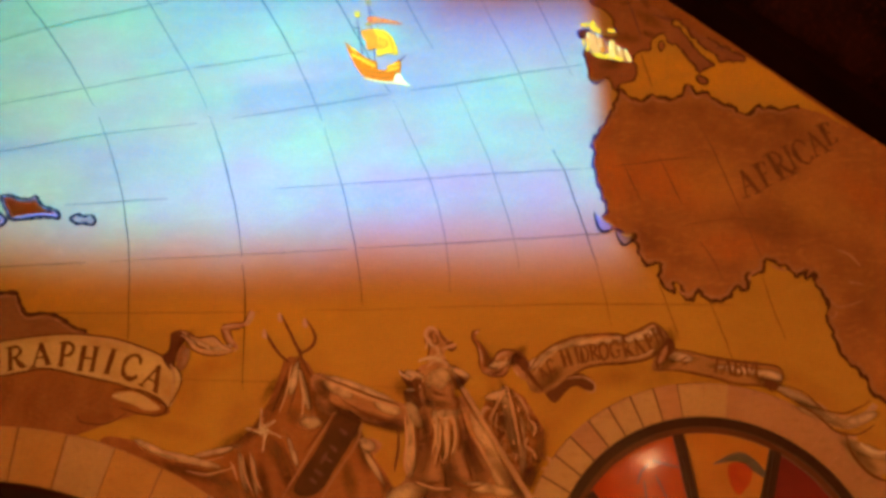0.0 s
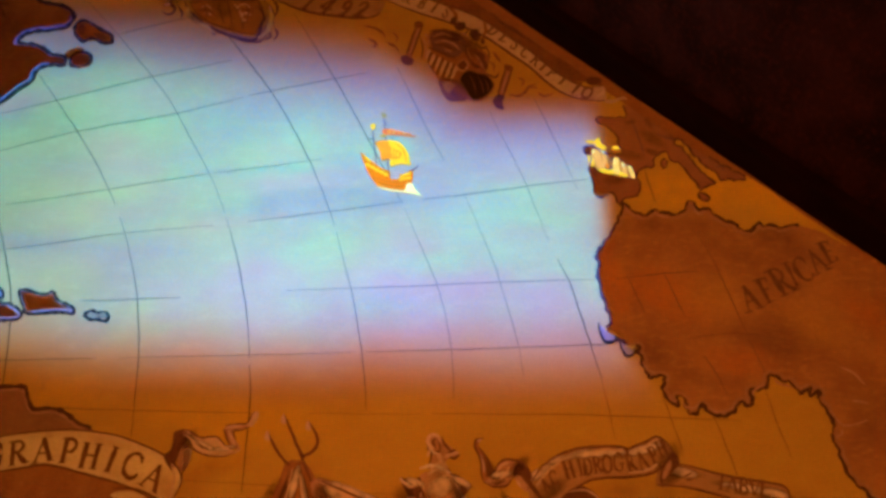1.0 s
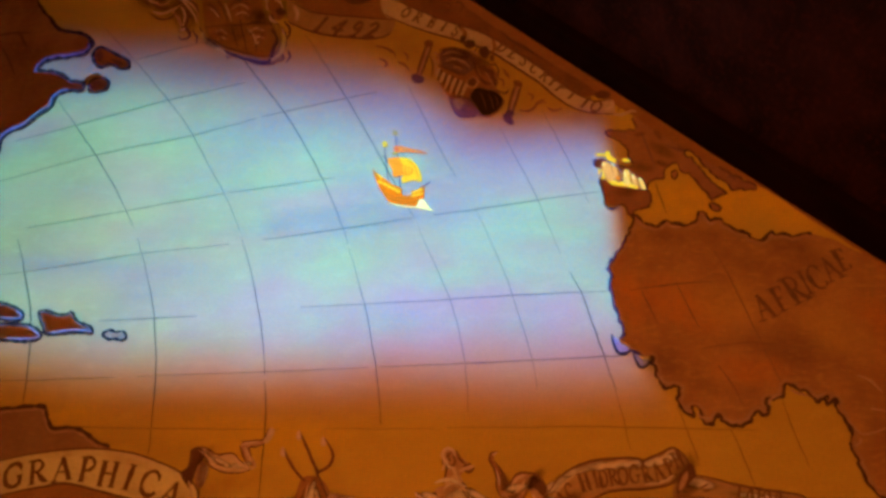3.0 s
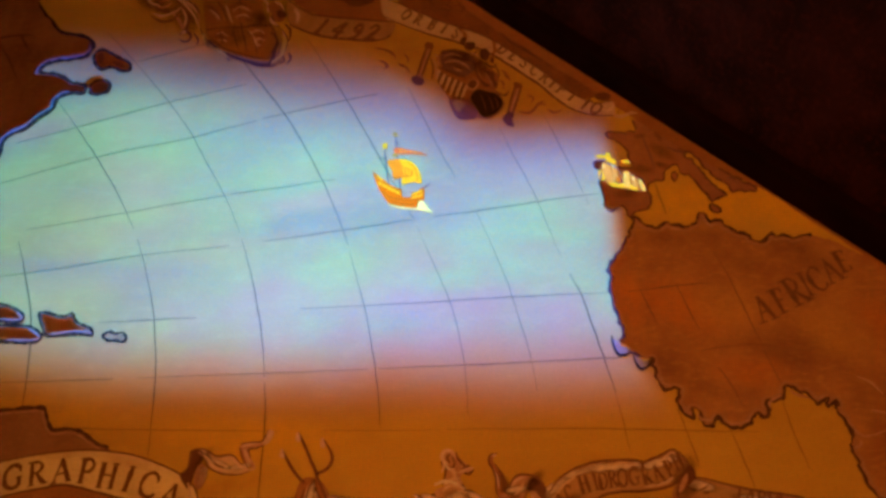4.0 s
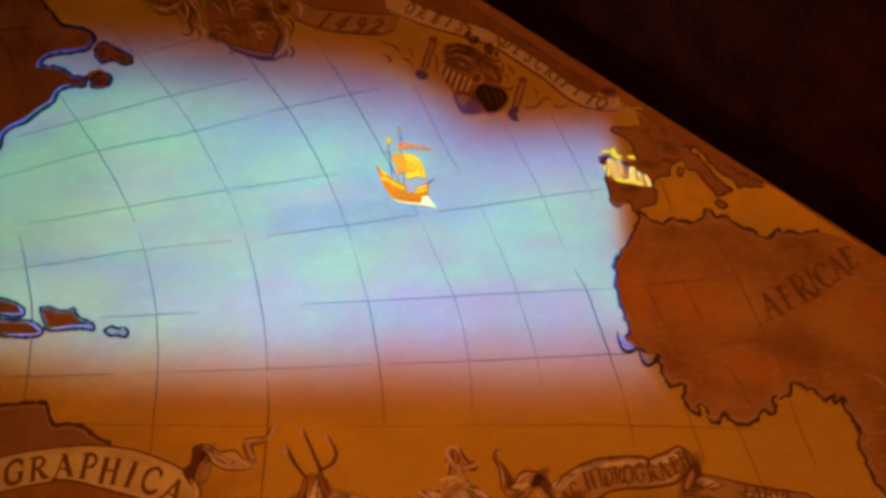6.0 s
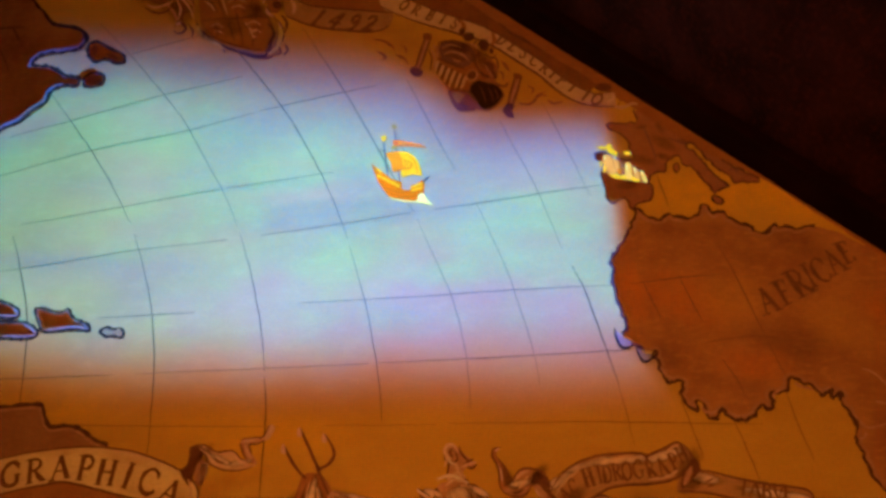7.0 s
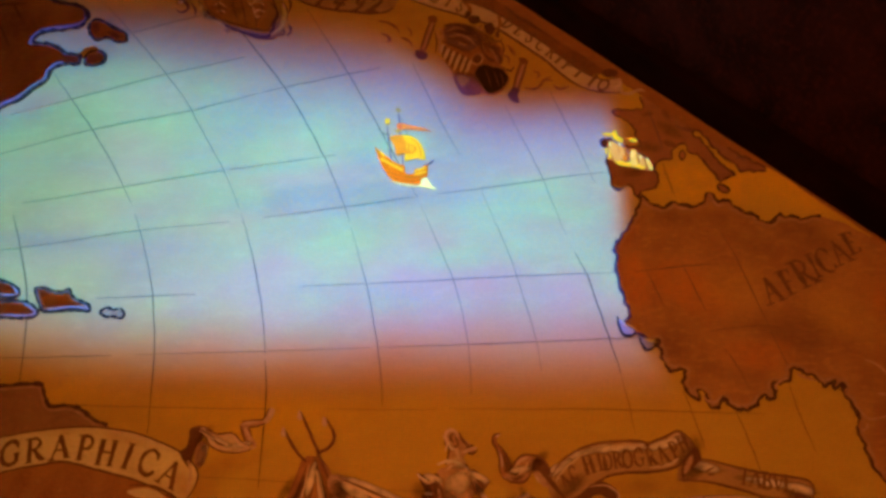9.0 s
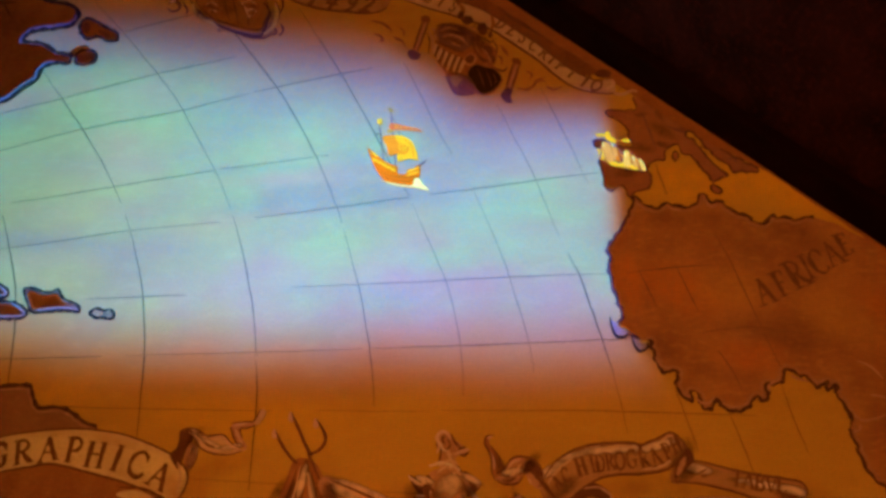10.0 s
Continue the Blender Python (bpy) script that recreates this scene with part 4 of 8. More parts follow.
for pts in ([(-0.176, 3.293), (-0.167, 3.225), (-0.137, 3.168), (-0.095, 3.164), (-0.067, 3.179)], [(-0.046, 3.164), (-0.031, 3.109), (-0.001, 3.069), (0.034, 3.083), (0.066, 3.123)]):
    stroke("inlet_rim", pts, 0.018, 6.5, INK, africa, "dark rim of the inlet")
for pts in ([(-0.148, 3.266), (-0.121, 3.239), (-0.093, 3.228), (-0.066, 3.205)], [(-0.012, 3.146), (0.015, 3.131), (0.053, 3.134)]):
    stroke("inlet_light", pts, 0.012, 6, SHORE_WHITE, africa, "white line along the inlet")
word = tagged(new("land_name"), "dark brown painted word arching over the land", "lettering")
for char, (head, foot), high in zip("AFRICAE", ([(0.726, 3.552), (0.794, 3.363)], [(0.827, 3.603), (0.903, 3.413)], [(0.910, 3.666), (1.007, 3.471)], [(0.989, 3.699), (1.055, 3.522)], [(1.055, 3.728), (1.133, 3.558)], [(1.141, 3.787), (1.218, 3.616)], [(1.226, 3.842), (1.286, 3.675)]), (0.172, 0.165, 0.185, 0.165, 0.165, 0.165, 0.15)):
    rise = Vector(head) - Vector(foot)
    letter(char, (head[0] + foot[0]) / 2, (head[1] + foot[1]) / 2, high, math.degrees(math.atan2(rise.x, rise.y)) , 5, word, 0.62, WORD, 0.13, 0.0, 0.9)

EUROPE_WEST = [(0.025, 4.954), (0.038, 4.857), (-0.049, 4.850), (-0.155, 4.854), (-0.145, 4.796), (-0.071, 4.748), (-0.027, 4.665), (0.001, 4.544), (-0.080, 4.549), (-0.168, 4.601), (-0.242, 4.620), (-0.259, 4.579), (-0.217, 4.517), (-0.226, 4.422), (-0.200, 4.335), (-0.198, 4.246), (-0.134, 4.213), (-0.077, 4.240), (-0.023, 4.159), (0.016, 4.192), (0.106, 4.218)]
EUROPE_SOUTH = [(0.121, 4.304), (0.094, 4.385), (0.156, 4.426), (0.205, 4.445), (0.231, 4.510), (0.292, 4.538), (0.330, 4.481), (0.398, 4.433), (0.447, 4.342), (0.497, 4.274), (0.516, 4.230), (0.546, 4.250), (0.599, 4.286), (0.567, 4.335), (0.503, 4.413), (0.447, 4.514), (0.375, 4.613), (0.392, 4.649), (0.434, 4.591), (0.497, 4.493), (0.578, 4.395), (0.648, 4.322), (0.703, 4.297), (0.803, 4.304)]
EUROPE_EDGE = [(0.769, 4.353), (0.564, 4.506), (0.375, 4.746), (0.192, 4.911)]
europe = landmass(EUROPE_WEST + EUROPE_SOUTH + EUROPE_EDGE, 46, "red-brown painted peninsulas beside the mural's upper edge", amount=0.018, ink=0.012, pale=0, steps=9, dark=0, fray=22, line=COAST_SOFT, material=EUROPE_BROWN)
landmass([(0.497, 4.210), (0.529, 4.213), (0.566, 4.177), (0.553, 4.148), (0.511, 4.163)], 9, "small painted island below the boot-shaped land", amount=0.002, ink=0.008, pale=0, name="painted_island", category="painted island")
landmass([(0.271, 4.481), (0.297, 4.488), (0.306, 4.443), (0.282, 4.413), (0.265, 4.441)], 9, "tiny painted island in an inner sea", amount=0.002, ink=0.006, pale=0, name="painted_island", category="painted island")
for pts in ([(0.072, 4.826), (0.124, 4.659), (0.156, 4.520)], [(0.240, 4.697), (0.314, 4.659), (0.369, 4.637)], [(0.630, 4.410), (0.666, 4.416), (0.675, 4.385)]):
    stroke("highlight", pts, 0.012, 3, LAND_DARK, europe, "darker brush mark")
scatter(EUROPE_WEST + EUROPE_SOUTH + EUROPE_EDGE, 10, (THIN_UMBER, THIN_HONEY, THIN_ROSE), europe, 2.3, 0.24, 0.10, 30, 4)
plate("inlet", [(-0.194, 4.264), (-0.137, 4.235), (-0.088, 4.245), (-0.111, 4.220), (-0.164, 4.218)], 3, SHORE, europe, "pale lit corner of the coast", amount=0.001)

NORTH_LAND = [(-5.713, 6.936), (-5.465, 6.653), (-5.316, 6.505), (-5.047, 6.413), (-4.902, 6.298), (-4.918, 6.180), (-5.044, 6.143), (-5.269, 6.145), (-5.397, 6.108), (-5.403, 6.029), (-5.290, 6.009), (-5.150, 5.959), (-5.011, 5.865), (-4.864, 5.822), (-4.850, 5.732), (-5.030, 5.746), (-5.130, 5.675), (-5.134, 5.587), (-5.259, 5.501), (-5.375, 5.389), (-5.517, 5.335), (-5.573, 5.249), (-5.574, 5.110)]
landmass(NORTH_LAND + [(-5.841, 4.866), (-7.173, 4.967), (-9.242, 8.640), (-6.222, 7.809)], 23, "red-brown painted land with a pale blue-lit shore", ink=0.036, pale=0.026, amount=0.012, pale_material=SHORE_BLUE, steps=7, fray=18, material=LAND_NORTH, dark=0.25, lit=((4, 9), (15, 23)))
scatter(NORTH_LAND + [(-5.841, 4.866), (-7.173, 4.967), (-9.242, 8.640), (-6.222, 7.809)], 8, (THIN_UMBER, THIN_HONEY, THIN_ROSE), bpy.data.objects["painted_land.001"], 2.3, 0.5, 0.3, 20, 5)
north_marks = tagged(new("painted_marks"), "dark painted marks on the brown land", "lettering")
for pts in ([(-5.954, 6.377), (-5.821, 6.222), (-5.668, 6.001)], [(-6.190, 6.514), (-5.928, 6.535), (-5.656, 6.511)], [(-5.794, 6.530), (-5.651, 6.337)]):
    stroke("mark", pts, 0.022, 4, SHADE, north_marks)
upper_isle = landmass([(-4.856, 6.178), (-4.795, 6.223), (-4.699, 6.184), (-4.566, 6.095), (-4.433, 6.020), (-4.421, 5.928), (-4.527, 5.948), (-4.630, 5.999), (-4.734, 5.980), (-4.825, 6.069)], 12, "small brown painted island with inked shore", amount=0.005, ink=0.026, pale=0.008, dark=0.4, fray=18, name="painted_island", category="painted island", pale_material=LAND, material=LAND_NORTH)
for pts in ([(-4.820, 6.159), (-4.779, 6.180), (-4.737, 6.111), (-4.761, 6.051), (-4.811, 6.082)], [(-4.642, 6.063), (-4.570, 6.055), (-4.494, 5.984), (-4.550, 5.977)]):
    plate("dark_patch", pts, 3, LAND_DARK, upper_isle, "dark brown patch of the island", amount=0.006)
stroke("shore_light", [(-4.572, 5.973), (-4.496, 5.946), (-4.455, 5.967)], 0.014, 4, SHORE_GREY, upper_isle, "pale line along the shore", taper=(0.3, 0.3))
landmass([(-4.798, 5.765), (-4.788, 5.831), (-4.721, 5.862), (-4.628, 5.840), (-4.578, 5.779), (-4.596, 5.720), (-4.691, 5.693), (-4.768, 5.719)], 12, "small round painted island near the cape", amount=0.005, ink=0.026, pale=0.008, dark=0.4, fray=18, name="painted_island", category="painted island", pale_material=SHORE_GREY, material=LAND_DARK)
# Patch the projection leaves unlit: masked on the slide, with an ochre piece added.
SHADED.append(smooth([(-4.873, 5.824), (-4.871, 5.880), (-4.812, 5.918), (-4.720, 5.920), (-4.674, 5.860), (-4.744, 5.842), (-4.788, 5.791)], True, 4))
plate("unlit_wall_patch", [(-4.869, 5.830), (-4.863, 5.873), (-4.808, 5.905), (-4.728, 5.909), (-4.688, 5.867), (-4.758, 5.850), (-4.796, 5.798)], 1.4, OCHRE, None, "ochre smear of paint beside the round island", "paint smear", 0.004)
landmass([(-4.627, 3.569), (-4.553, 3.577), (-4.400, 3.542), (-4.322, 3.568), (-4.256, 3.493), (-4.116, 3.436), (-4.096, 3.382), (-4.248, 3.397), (-4.482, 3.382), (-4.559, 3.452)], 12, "long brown painted island with a pale inner shore", amount=0.005, ink=0.022, pale=0.015, dark=0.6, tip=((5, 8),), fray=18, name="painted_island", category="painted island", pale_material=ISLE_EDGE, material=ISLAND)
landmass([(-3.991, 3.372), (-3.947, 3.407), (-3.884, 3.388), (-3.819, 3.396), (-3.779, 3.351), (-3.805, 3.321), (-3.870, 3.335), (-3.938, 3.335)], 12, "tiny pale painted island with inked rim", amount=0.005, ink=0.020, pale=0.014, dark=0, fray=18, name="painted_island", category="painted island", pale_material=ROSE_GREY, material=ROSE_GREY)
landmass([(-5.275, 3.697), (-4.996, 3.662), (-4.828, 3.601), (-4.763, 3.543), (-4.807, 3.507), (-4.999, 3.519), (-5.276, 3.552)], 12, "pale-edged painted island in the lit sea", amount=0.005, ink=0.022, pale=0.013, dark=0.6, tip=((2, 5),), fray=18, name="painted_island", category="painted island", pale_material=ISLE_EDGE, material=ISLAND)
landmass([(-5.143, 3.479), (-4.829, 3.479), (-4.669, 3.462), (-4.558, 3.401), (-4.561, 3.346), (-4.677, 3.329), (-4.887, 3.345), (-5.154, 3.362)], 12, "brown painted island with pale inner shore", amount=0.005, ink=0.022, pale=0.015, dark=0.6, tip=((2, 6),), fray=18, name="painted_island", category="painted island", pale_material=ISLE_EDGE, material=ISLAND)
landmass([(-5.437, 2.733), (-4.894, 2.782), (-4.605, 2.806), (-4.355, 2.817), (-4.295, 2.746), (-4.220, 2.656), (-4.080, 2.663), (-3.952, 2.636), (-3.821, 2.562), (-3.700, 2.517), (-3.730, 2.396), (-4.159, 2.307), (-5.189, 2.117)], 9, "dull brown painted land above the title banner", amount=0.004, ink=0.026, pale=0.013, pale_material=FLESH, material=LAND_DULL, line=COAST)

SHADED.append(smooth([(-3.948, 7.174), (-3.869, 6.738), (-3.825, 6.528), (-3.745, 6.305), (-3.662, 6.177), (-3.500, 6.041), (-3.318, 5.956), (-3.143, 5.890), (-3.010, 5.862), (-2.994, 5.963), (-2.968, 6.071), (-3.014, 6.191), (-3.087, 6.303), (-3.171, 6.510), (-3.286, 7.060)], True, 4))
SHADED.append(smooth([(-1.518, 5.704), (-1.478, 5.756), (-1.385, 5.785), (-1.265, 5.740), (-1.158, 5.659), (-1.110, 5.608), (-1.116, 5.531), (-1.086, 5.439), (-1.011, 5.365), (-0.936, 5.250), (-0.917, 5.185), (-0.950, 5.115), (-1.037, 5.062), (-1.109, 5.095), (-1.147, 5.146), (-1.199, 5.220), (-1.264, 5.254), (-1.351, 5.258), (-1.422, 5.357), (-1.489, 5.475), (-1.487, 5.587)], True, 4))
bm = bmesh.new()
for loop in SHADED:
    prism(bm, loop, -0.02, -0.01)
WEST = [(0.024, 4.925), (0.030, 4.849), (-0.049, 4.836), (-0.144, 4.843), (-0.137, 4.800), (-0.067, 4.747), (-0.023, 4.660), (0.004, 4.543), (-0.080, 4.544), (-0.168, 4.592), (-0.235, 4.610), (-0.247, 4.578), (-0.209, 4.516), (-0.218, 4.421), (-0.193, 4.335), (-0.190, 4.250), (-0.134, 4.221), (-0.077, 4.245), (-0.022, 4.168), (0.016, 4.196), (0.143, 4.216), (0.309, 4.577), (0.171, 4.866)]
WEST = [tuple(q) for q in inset(smooth(WEST, True, 4), -0.009)]
xs, zs = [q[0] for q in WEST], [q[1] for q in WEST]
cut_pane(bm, min(xs), min(zs), max(xs), max(zs), [thrown(smooth(pts, True, 3), 0.013) for pts in CASTLE.values()], 0.005, WEST)
black, bn, bl = nodes_of("black_slide_lacquer")
bn["Principled BSDF"].inputs["Base Color"].default_value = (0.01, 0.01, 0.01, 1)
mask = part("slide_lacquer", bm, black, proj, "black lacquer in the shape of the lands", kind="stuff")
mask.matrix_parent_inverse = slide.matrix_parent_inverse
mask.matrix_basis = slide.matrix_basis

# ---- graticule ----
def rule(pts, wide=0.008):
    wide *= 0.75 + 0.6 * random.random()
    a, b = pts[0], pts[-1]
    faint = abs(a[0] - b[0]) > abs(a[1] - b[1]) or (a[0] > -1.9 and a[1] > 4.0)
    low = max(q[1] for q in pts) < 2.98
    stroke("map_line", pts, wide * (0.8 if faint or low else 0.95), 1, OCHRE_LINE if low else GRID_FAINT if faint else GRID, graticule, "", taper=(0.4, 0.4), amount=0.005)


graticule = tagged(new("map_graticule"), "thin grey curved lines of the map's grid", "map grid", kind="structure")
for pts in (
    [(-5.057, 4.243), (-4.917, 3.983), (-4.767, 3.686), (-4.675, 3.449), (-4.607, 3.175), (-4.541, 2.819)],
    [(-5.118, 5.685), (-4.818, 5.358), (-4.491, 4.990), (-4.210, 4.645), (-3.965, 4.296)],
    [(-3.904, 4.194), (-3.773, 3.945), (-3.625, 3.614), (-3.537, 3.344), (-3.471, 3.086), (-3.429, 2.797), (-3.383, 2.474)],
    [(-4.803, 6.447), (-4.369, 6.010), (-3.993, 5.607), (-3.668, 5.233), (-3.410, 4.859), (-3.167, 4.507), (-3.000, 4.203)],
    [(-2.970, 4.144), (-2.846, 3.868), (-2.727, 3.551), (-2.648, 3.293), (-2.593, 3.045)],
    [(-2.586, 3.004), (-2.538, 2.767), (-2.515, 2.464), (-2.492, 2.139)],
    [(-3.906, 6.728), (-3.524, 6.225), (-3.241, 5.856), (-2.979, 5.538), (-2.726, 5.209), (-2.508, 4.873), (-2.325, 4.558), (-2.174, 4.260), (-2.082, 4.046)],
    [(-2.063, 4.000), (-1.956, 3.708), (-1.865, 3.450), (-1.798, 3.204), (-1.742, 2.967), (-1.695, 2.703)],
    [(-2.707, 6.095), (-2.482, 5.745), (-2.269, 5.413), (-2.064, 5.073), (-1.896, 4.778), (-1.709, 4.449), (-1.583, 4.231)],
    [(-1.558, 4.184), (-1.483, 4.022), (-1.386, 3.821), (-1.268, 3.564), (-1.191, 3.319), (-1.128, 3.008), (-1.108, 2.784)],
    [(-1.729, 5.443), (-1.565, 5.109), (-1.410, 4.793), (-1.288, 4.566)], [(-1.114, 4.276), (-0.970, 3.937), (-0.863, 3.679), (-0.759, 3.354), (-0.695, 3.140), (-0.658, 2.935)],
    [(-0.967, 4.983), (-0.854, 4.729), (-0.724, 4.461), (-0.600, 4.139), (-0.502, 3.877)], [(-0.445, 3.750), (-0.364, 3.585), (-0.296, 3.367), (-0.228, 3.150), (-0.163, 2.920)], [(-0.163, 2.920), (-0.117, 2.709), (-0.085, 2.556)],
    [(-0.640, 5.090), (-0.526, 4.825), (-0.425, 4.581), (-0.309, 4.279)],
    [(0.200, 2.835), (0.257, 2.664), (0.312, 2.467)], [(0.499, 2.702), (0.555, 2.538), (0.616, 2.317)], [(0.807, 2.875), (0.848, 2.691), (0.914, 2.468)], [(0.151, 4.408), (0.214, 4.165)],
    [(-4.374, 6.030), (-3.942, 6.112), (-3.675, 6.155)], [(-5.419, 5.248), (-4.765, 5.371), (-4.079, 5.509), (-3.203, 5.646)],
    [(-5.505, 4.817), (-4.764, 4.981), (-4.240, 5.066), (-3.622, 5.140), (-3.032, 5.257)], [(-2.984, 5.269), (-2.454, 5.348), (-1.983, 5.413)],
    [(-5.008, 4.345), (-4.081, 4.450), (-3.199, 4.549)], [(-3.152, 4.557), (-2.756, 4.585), (-2.256, 4.629)],
    [(-5.189, 3.912), (-4.468, 3.978), (-3.975, 4.039), (-3.064, 4.095)], [(-2.788, 4.117), (-2.251, 4.165), (-1.605, 4.232)], [(-1.437, 4.251), (-1.105, 4.276), (-0.622, 4.327), (-0.238, 4.360)],
    [(-4.076, 3.486), (-3.644, 3.497), (-3.226, 3.507)], [(-2.386, 3.553), (-1.549, 3.570), (-0.841, 3.592), (-0.177, 3.601)],
    [(-4.976, 3.012), (-4.236, 3.026), (-3.811, 3.039)], [(-3.617, 3.044), (-2.610, 3.069), (-1.827, 3.092)], [(-1.747, 3.096), (-1.013, 3.118), (-0.232, 3.150), (-0.074, 3.157)],
    [(-4.858, 2.680), (-4.082, 2.667), (-3.177, 2.661), (-2.418, 2.665)], [(-2.096, 2.670), (-1.325, 2.679)], [(-1.251, 2.684), (-0.462, 2.697), (0.177, 2.693), (0.655, 2.685)],
    [(-2.950, 2.202), (-2.343, 2.194), (-1.877, 2.176), (-1.288, 2.164)]):
    rule(pts)

# ---- title banners ----
banner = plate("title_banner", [(-5.088, 2.270), (-4.680, 2.388), (-4.409, 2.450), (-4.138, 2.491), (-3.867, 2.511), (-3.685, 2.503), (-3.458, 2.475), (-3.230, 2.408), (-3.048, 2.335), (-2.941, 2.232), (-2.945, 2.133), (-3.003, 2.013), (-3.139, 2.078), (-3.364, 2.155), (-3.680, 2.217), (-3.980, 2.266), (-4.179, 2.237), (-4.357, 2.203), (-4.623, 2.136), (-5.021, 2.006)], 4, CREAM, None,
               "cream painted scroll banner with brown capitals", "banner", 0.003)
stroke("banner_edge", [(-5.088, 2.270), (-4.680, 2.388), (-4.409, 2.450), (-4.138, 2.491), (-3.867, 2.511), (-3.685, 2.503), (-3.458, 2.475), (-3.230, 2.408), (-3.048, 2.335), (-2.941, 2.232), (-2.945, 2.133), (-3.003, 2.013)], 0.014, 5, SHADE, banner, "brown edge line")
stroke("banner_edge", [(-5.021, 2.006), (-4.623, 2.136), (-4.357, 2.203), (-4.179, 2.237), (-3.980, 2.266), (-3.680, 2.217), (-3.364, 2.155), (-3.139, 2.078), (-3.003, 2.013)], 0.016, 5, SHADE, banner, "brown edge line")
stroke("fold", [(-3.023, 2.304), (-2.984, 2.209), (-2.987, 2.076)], 0.018, 6, CREAM_DIM, banner, "dull fold at the banner's end")
plate("under_shadow", [(-5.021, 2.006), (-4.357, 2.203), (-3.979, 2.262), (-3.679, 2.214), (-3.363, 2.151), (-3.050, 2.049), (-3.003, 2.013), (-3.014, 1.968), (-3.207, 1.968), (-3.410, 1.908), (-3.697, 1.819), (-4.013, 1.857), (-4.991, 1.887)], 3, ROBE, banner, "red-brown ground below the banner", amount=0.006)
plate("curl", [(-3.438, 2.081), (-3.336, 2.113), (-3.227, 2.103), (-3.135, 2.055), (-3.065, 2.004), (-3.160, 1.991), (-3.281, 2.034)], 4, CREAM, banner, "cream inside of the banner's curl", amount=0.002)
stroke("curl_edge", [(-3.424, 2.127), (-3.252, 2.130), (-3.096, 2.075), (-3.016, 2.012), (-3.059, 1.963), (-3.207, 1.968), (-3.362, 2.006)], 0.018, 5, SHADE, banner, "dark line round the curl")
plate("curl", [(-3.665, 1.959), (-3.573, 1.980), (-3.464, 1.974), (-3.395, 1.945), (-3.453, 1.910), (-3.559, 1.897), (-3.635, 1.914)], 5, BORDER, banner, "ochre curl of the banner", amount=0.002)
stroke("curl_edge", [(-3.677, 1.951), (-3.648, 1.910), (-3.558, 1.893), (-3.451, 1.899), (-3.371, 1.931), (-3.302, 1.977)], 0.010, 6, SHADE, banner)
for char, (head, foot) in zip("GRAPHICA", ([(-4.457, 2.389), (-4.422, 2.229)], [(-4.260, 2.422), (-4.224, 2.262)], [(-4.054, 2.446), (-4.025, 2.287)], [(-3.835, 2.448), (-3.834, 2.285)], [(-3.655, 2.413), (-3.663, 2.260)], [(-3.469, 2.395), (-3.500, 2.242)], [(-3.300, 2.361), (-3.331, 2.203)], [(-3.104, 2.292), (-3.166, 2.136)])):
    rise = Vector(head) - Vector(foot)
    letter(char, (head[0] + foot[0]) / 2, (head[1] + foot[1]) / 2, 0.166, math.degrees(math.atan2(rise.x, rise.y)), 6, banner, 0.98, LETTER, 0.20)

tail = plate("ribbon_tail", [(-2.998, 2.528), (-2.933, 2.522), (-2.850, 2.482), (-2.780, 2.487), (-2.725, 2.485), (-2.658, 2.434), (-2.587, 2.403), (-2.547, 2.408), (-2.596, 2.384), (-2.675, 2.371), (-2.778, 2.372), (-2.857, 2.392), (-2.907, 2.436), (-2.953, 2.491)], 4, CREAM_DIM, None, "dull curling ribbon end of the title banner", "ribbon", 0.003)
plate("ribbon_fold", [(-3.097, 2.352), (-3.045, 2.406), (-3.054, 2.508), (-2.999, 2.532), (-2.946, 2.499), (-2.954, 2.434), (-2.984, 2.377), (-2.996, 2.317), (-3.013, 2.258)], 4.4, SHADE, tail, "dark fold of the ribbon", amount=0.003)
plate("ribbon_face", [(-2.984, 2.377), (-2.954, 2.434), (-2.915, 2.409), (-2.901, 2.324), (-2.930, 2.261), (-2.976, 2.281)], 4.8, FLESH, tail, "brown lit face of the ribbon", amount=0.003)
plate("ribbon_twist", [(-2.547, 2.408), (-2.607, 2.424), (-2.651, 2.487), (-2.683, 2.546), (-2.658, 2.573), (-2.584, 2.575), (-2.520, 2.587), (-2.501, 2.569), (-2.563, 2.549), (-2.619, 2.540), (-2.602, 2.492), (-2.557, 2.441)], 4.4, FLESH, tail, "brown twist of the ribbon", amount=0.002)
plate("ribbon_tip", [(-2.524, 2.583), (-2.499, 2.629), (-2.480, 2.668), (-2.450, 2.657), (-2.455, 2.611), (-2.489, 2.569)], 4.8, CREAM_DIM, tail, "dull tip of the ribbon", amount=0.002)
for pts in ([(-2.981, 2.506), (-2.914, 2.469), (-2.862, 2.418), (-2.773, 2.390), (-2.667, 2.393)], [(-2.723, 2.474), (-2.655, 2.420), (-2.578, 2.399)], [(-2.671, 2.550), (-2.616, 2.566), (-2.527, 2.580)], [(-2.647, 2.536), (-2.617, 2.484), (-2.576, 2.433)], [(-2.484, 2.614), (-2.466, 2.653)]):
    stroke("ribbon_light", pts, 0.014, 5.4, FLESH_LIGHT, tail, "pale light along the ribbon", taper=(0.2, 0.2))
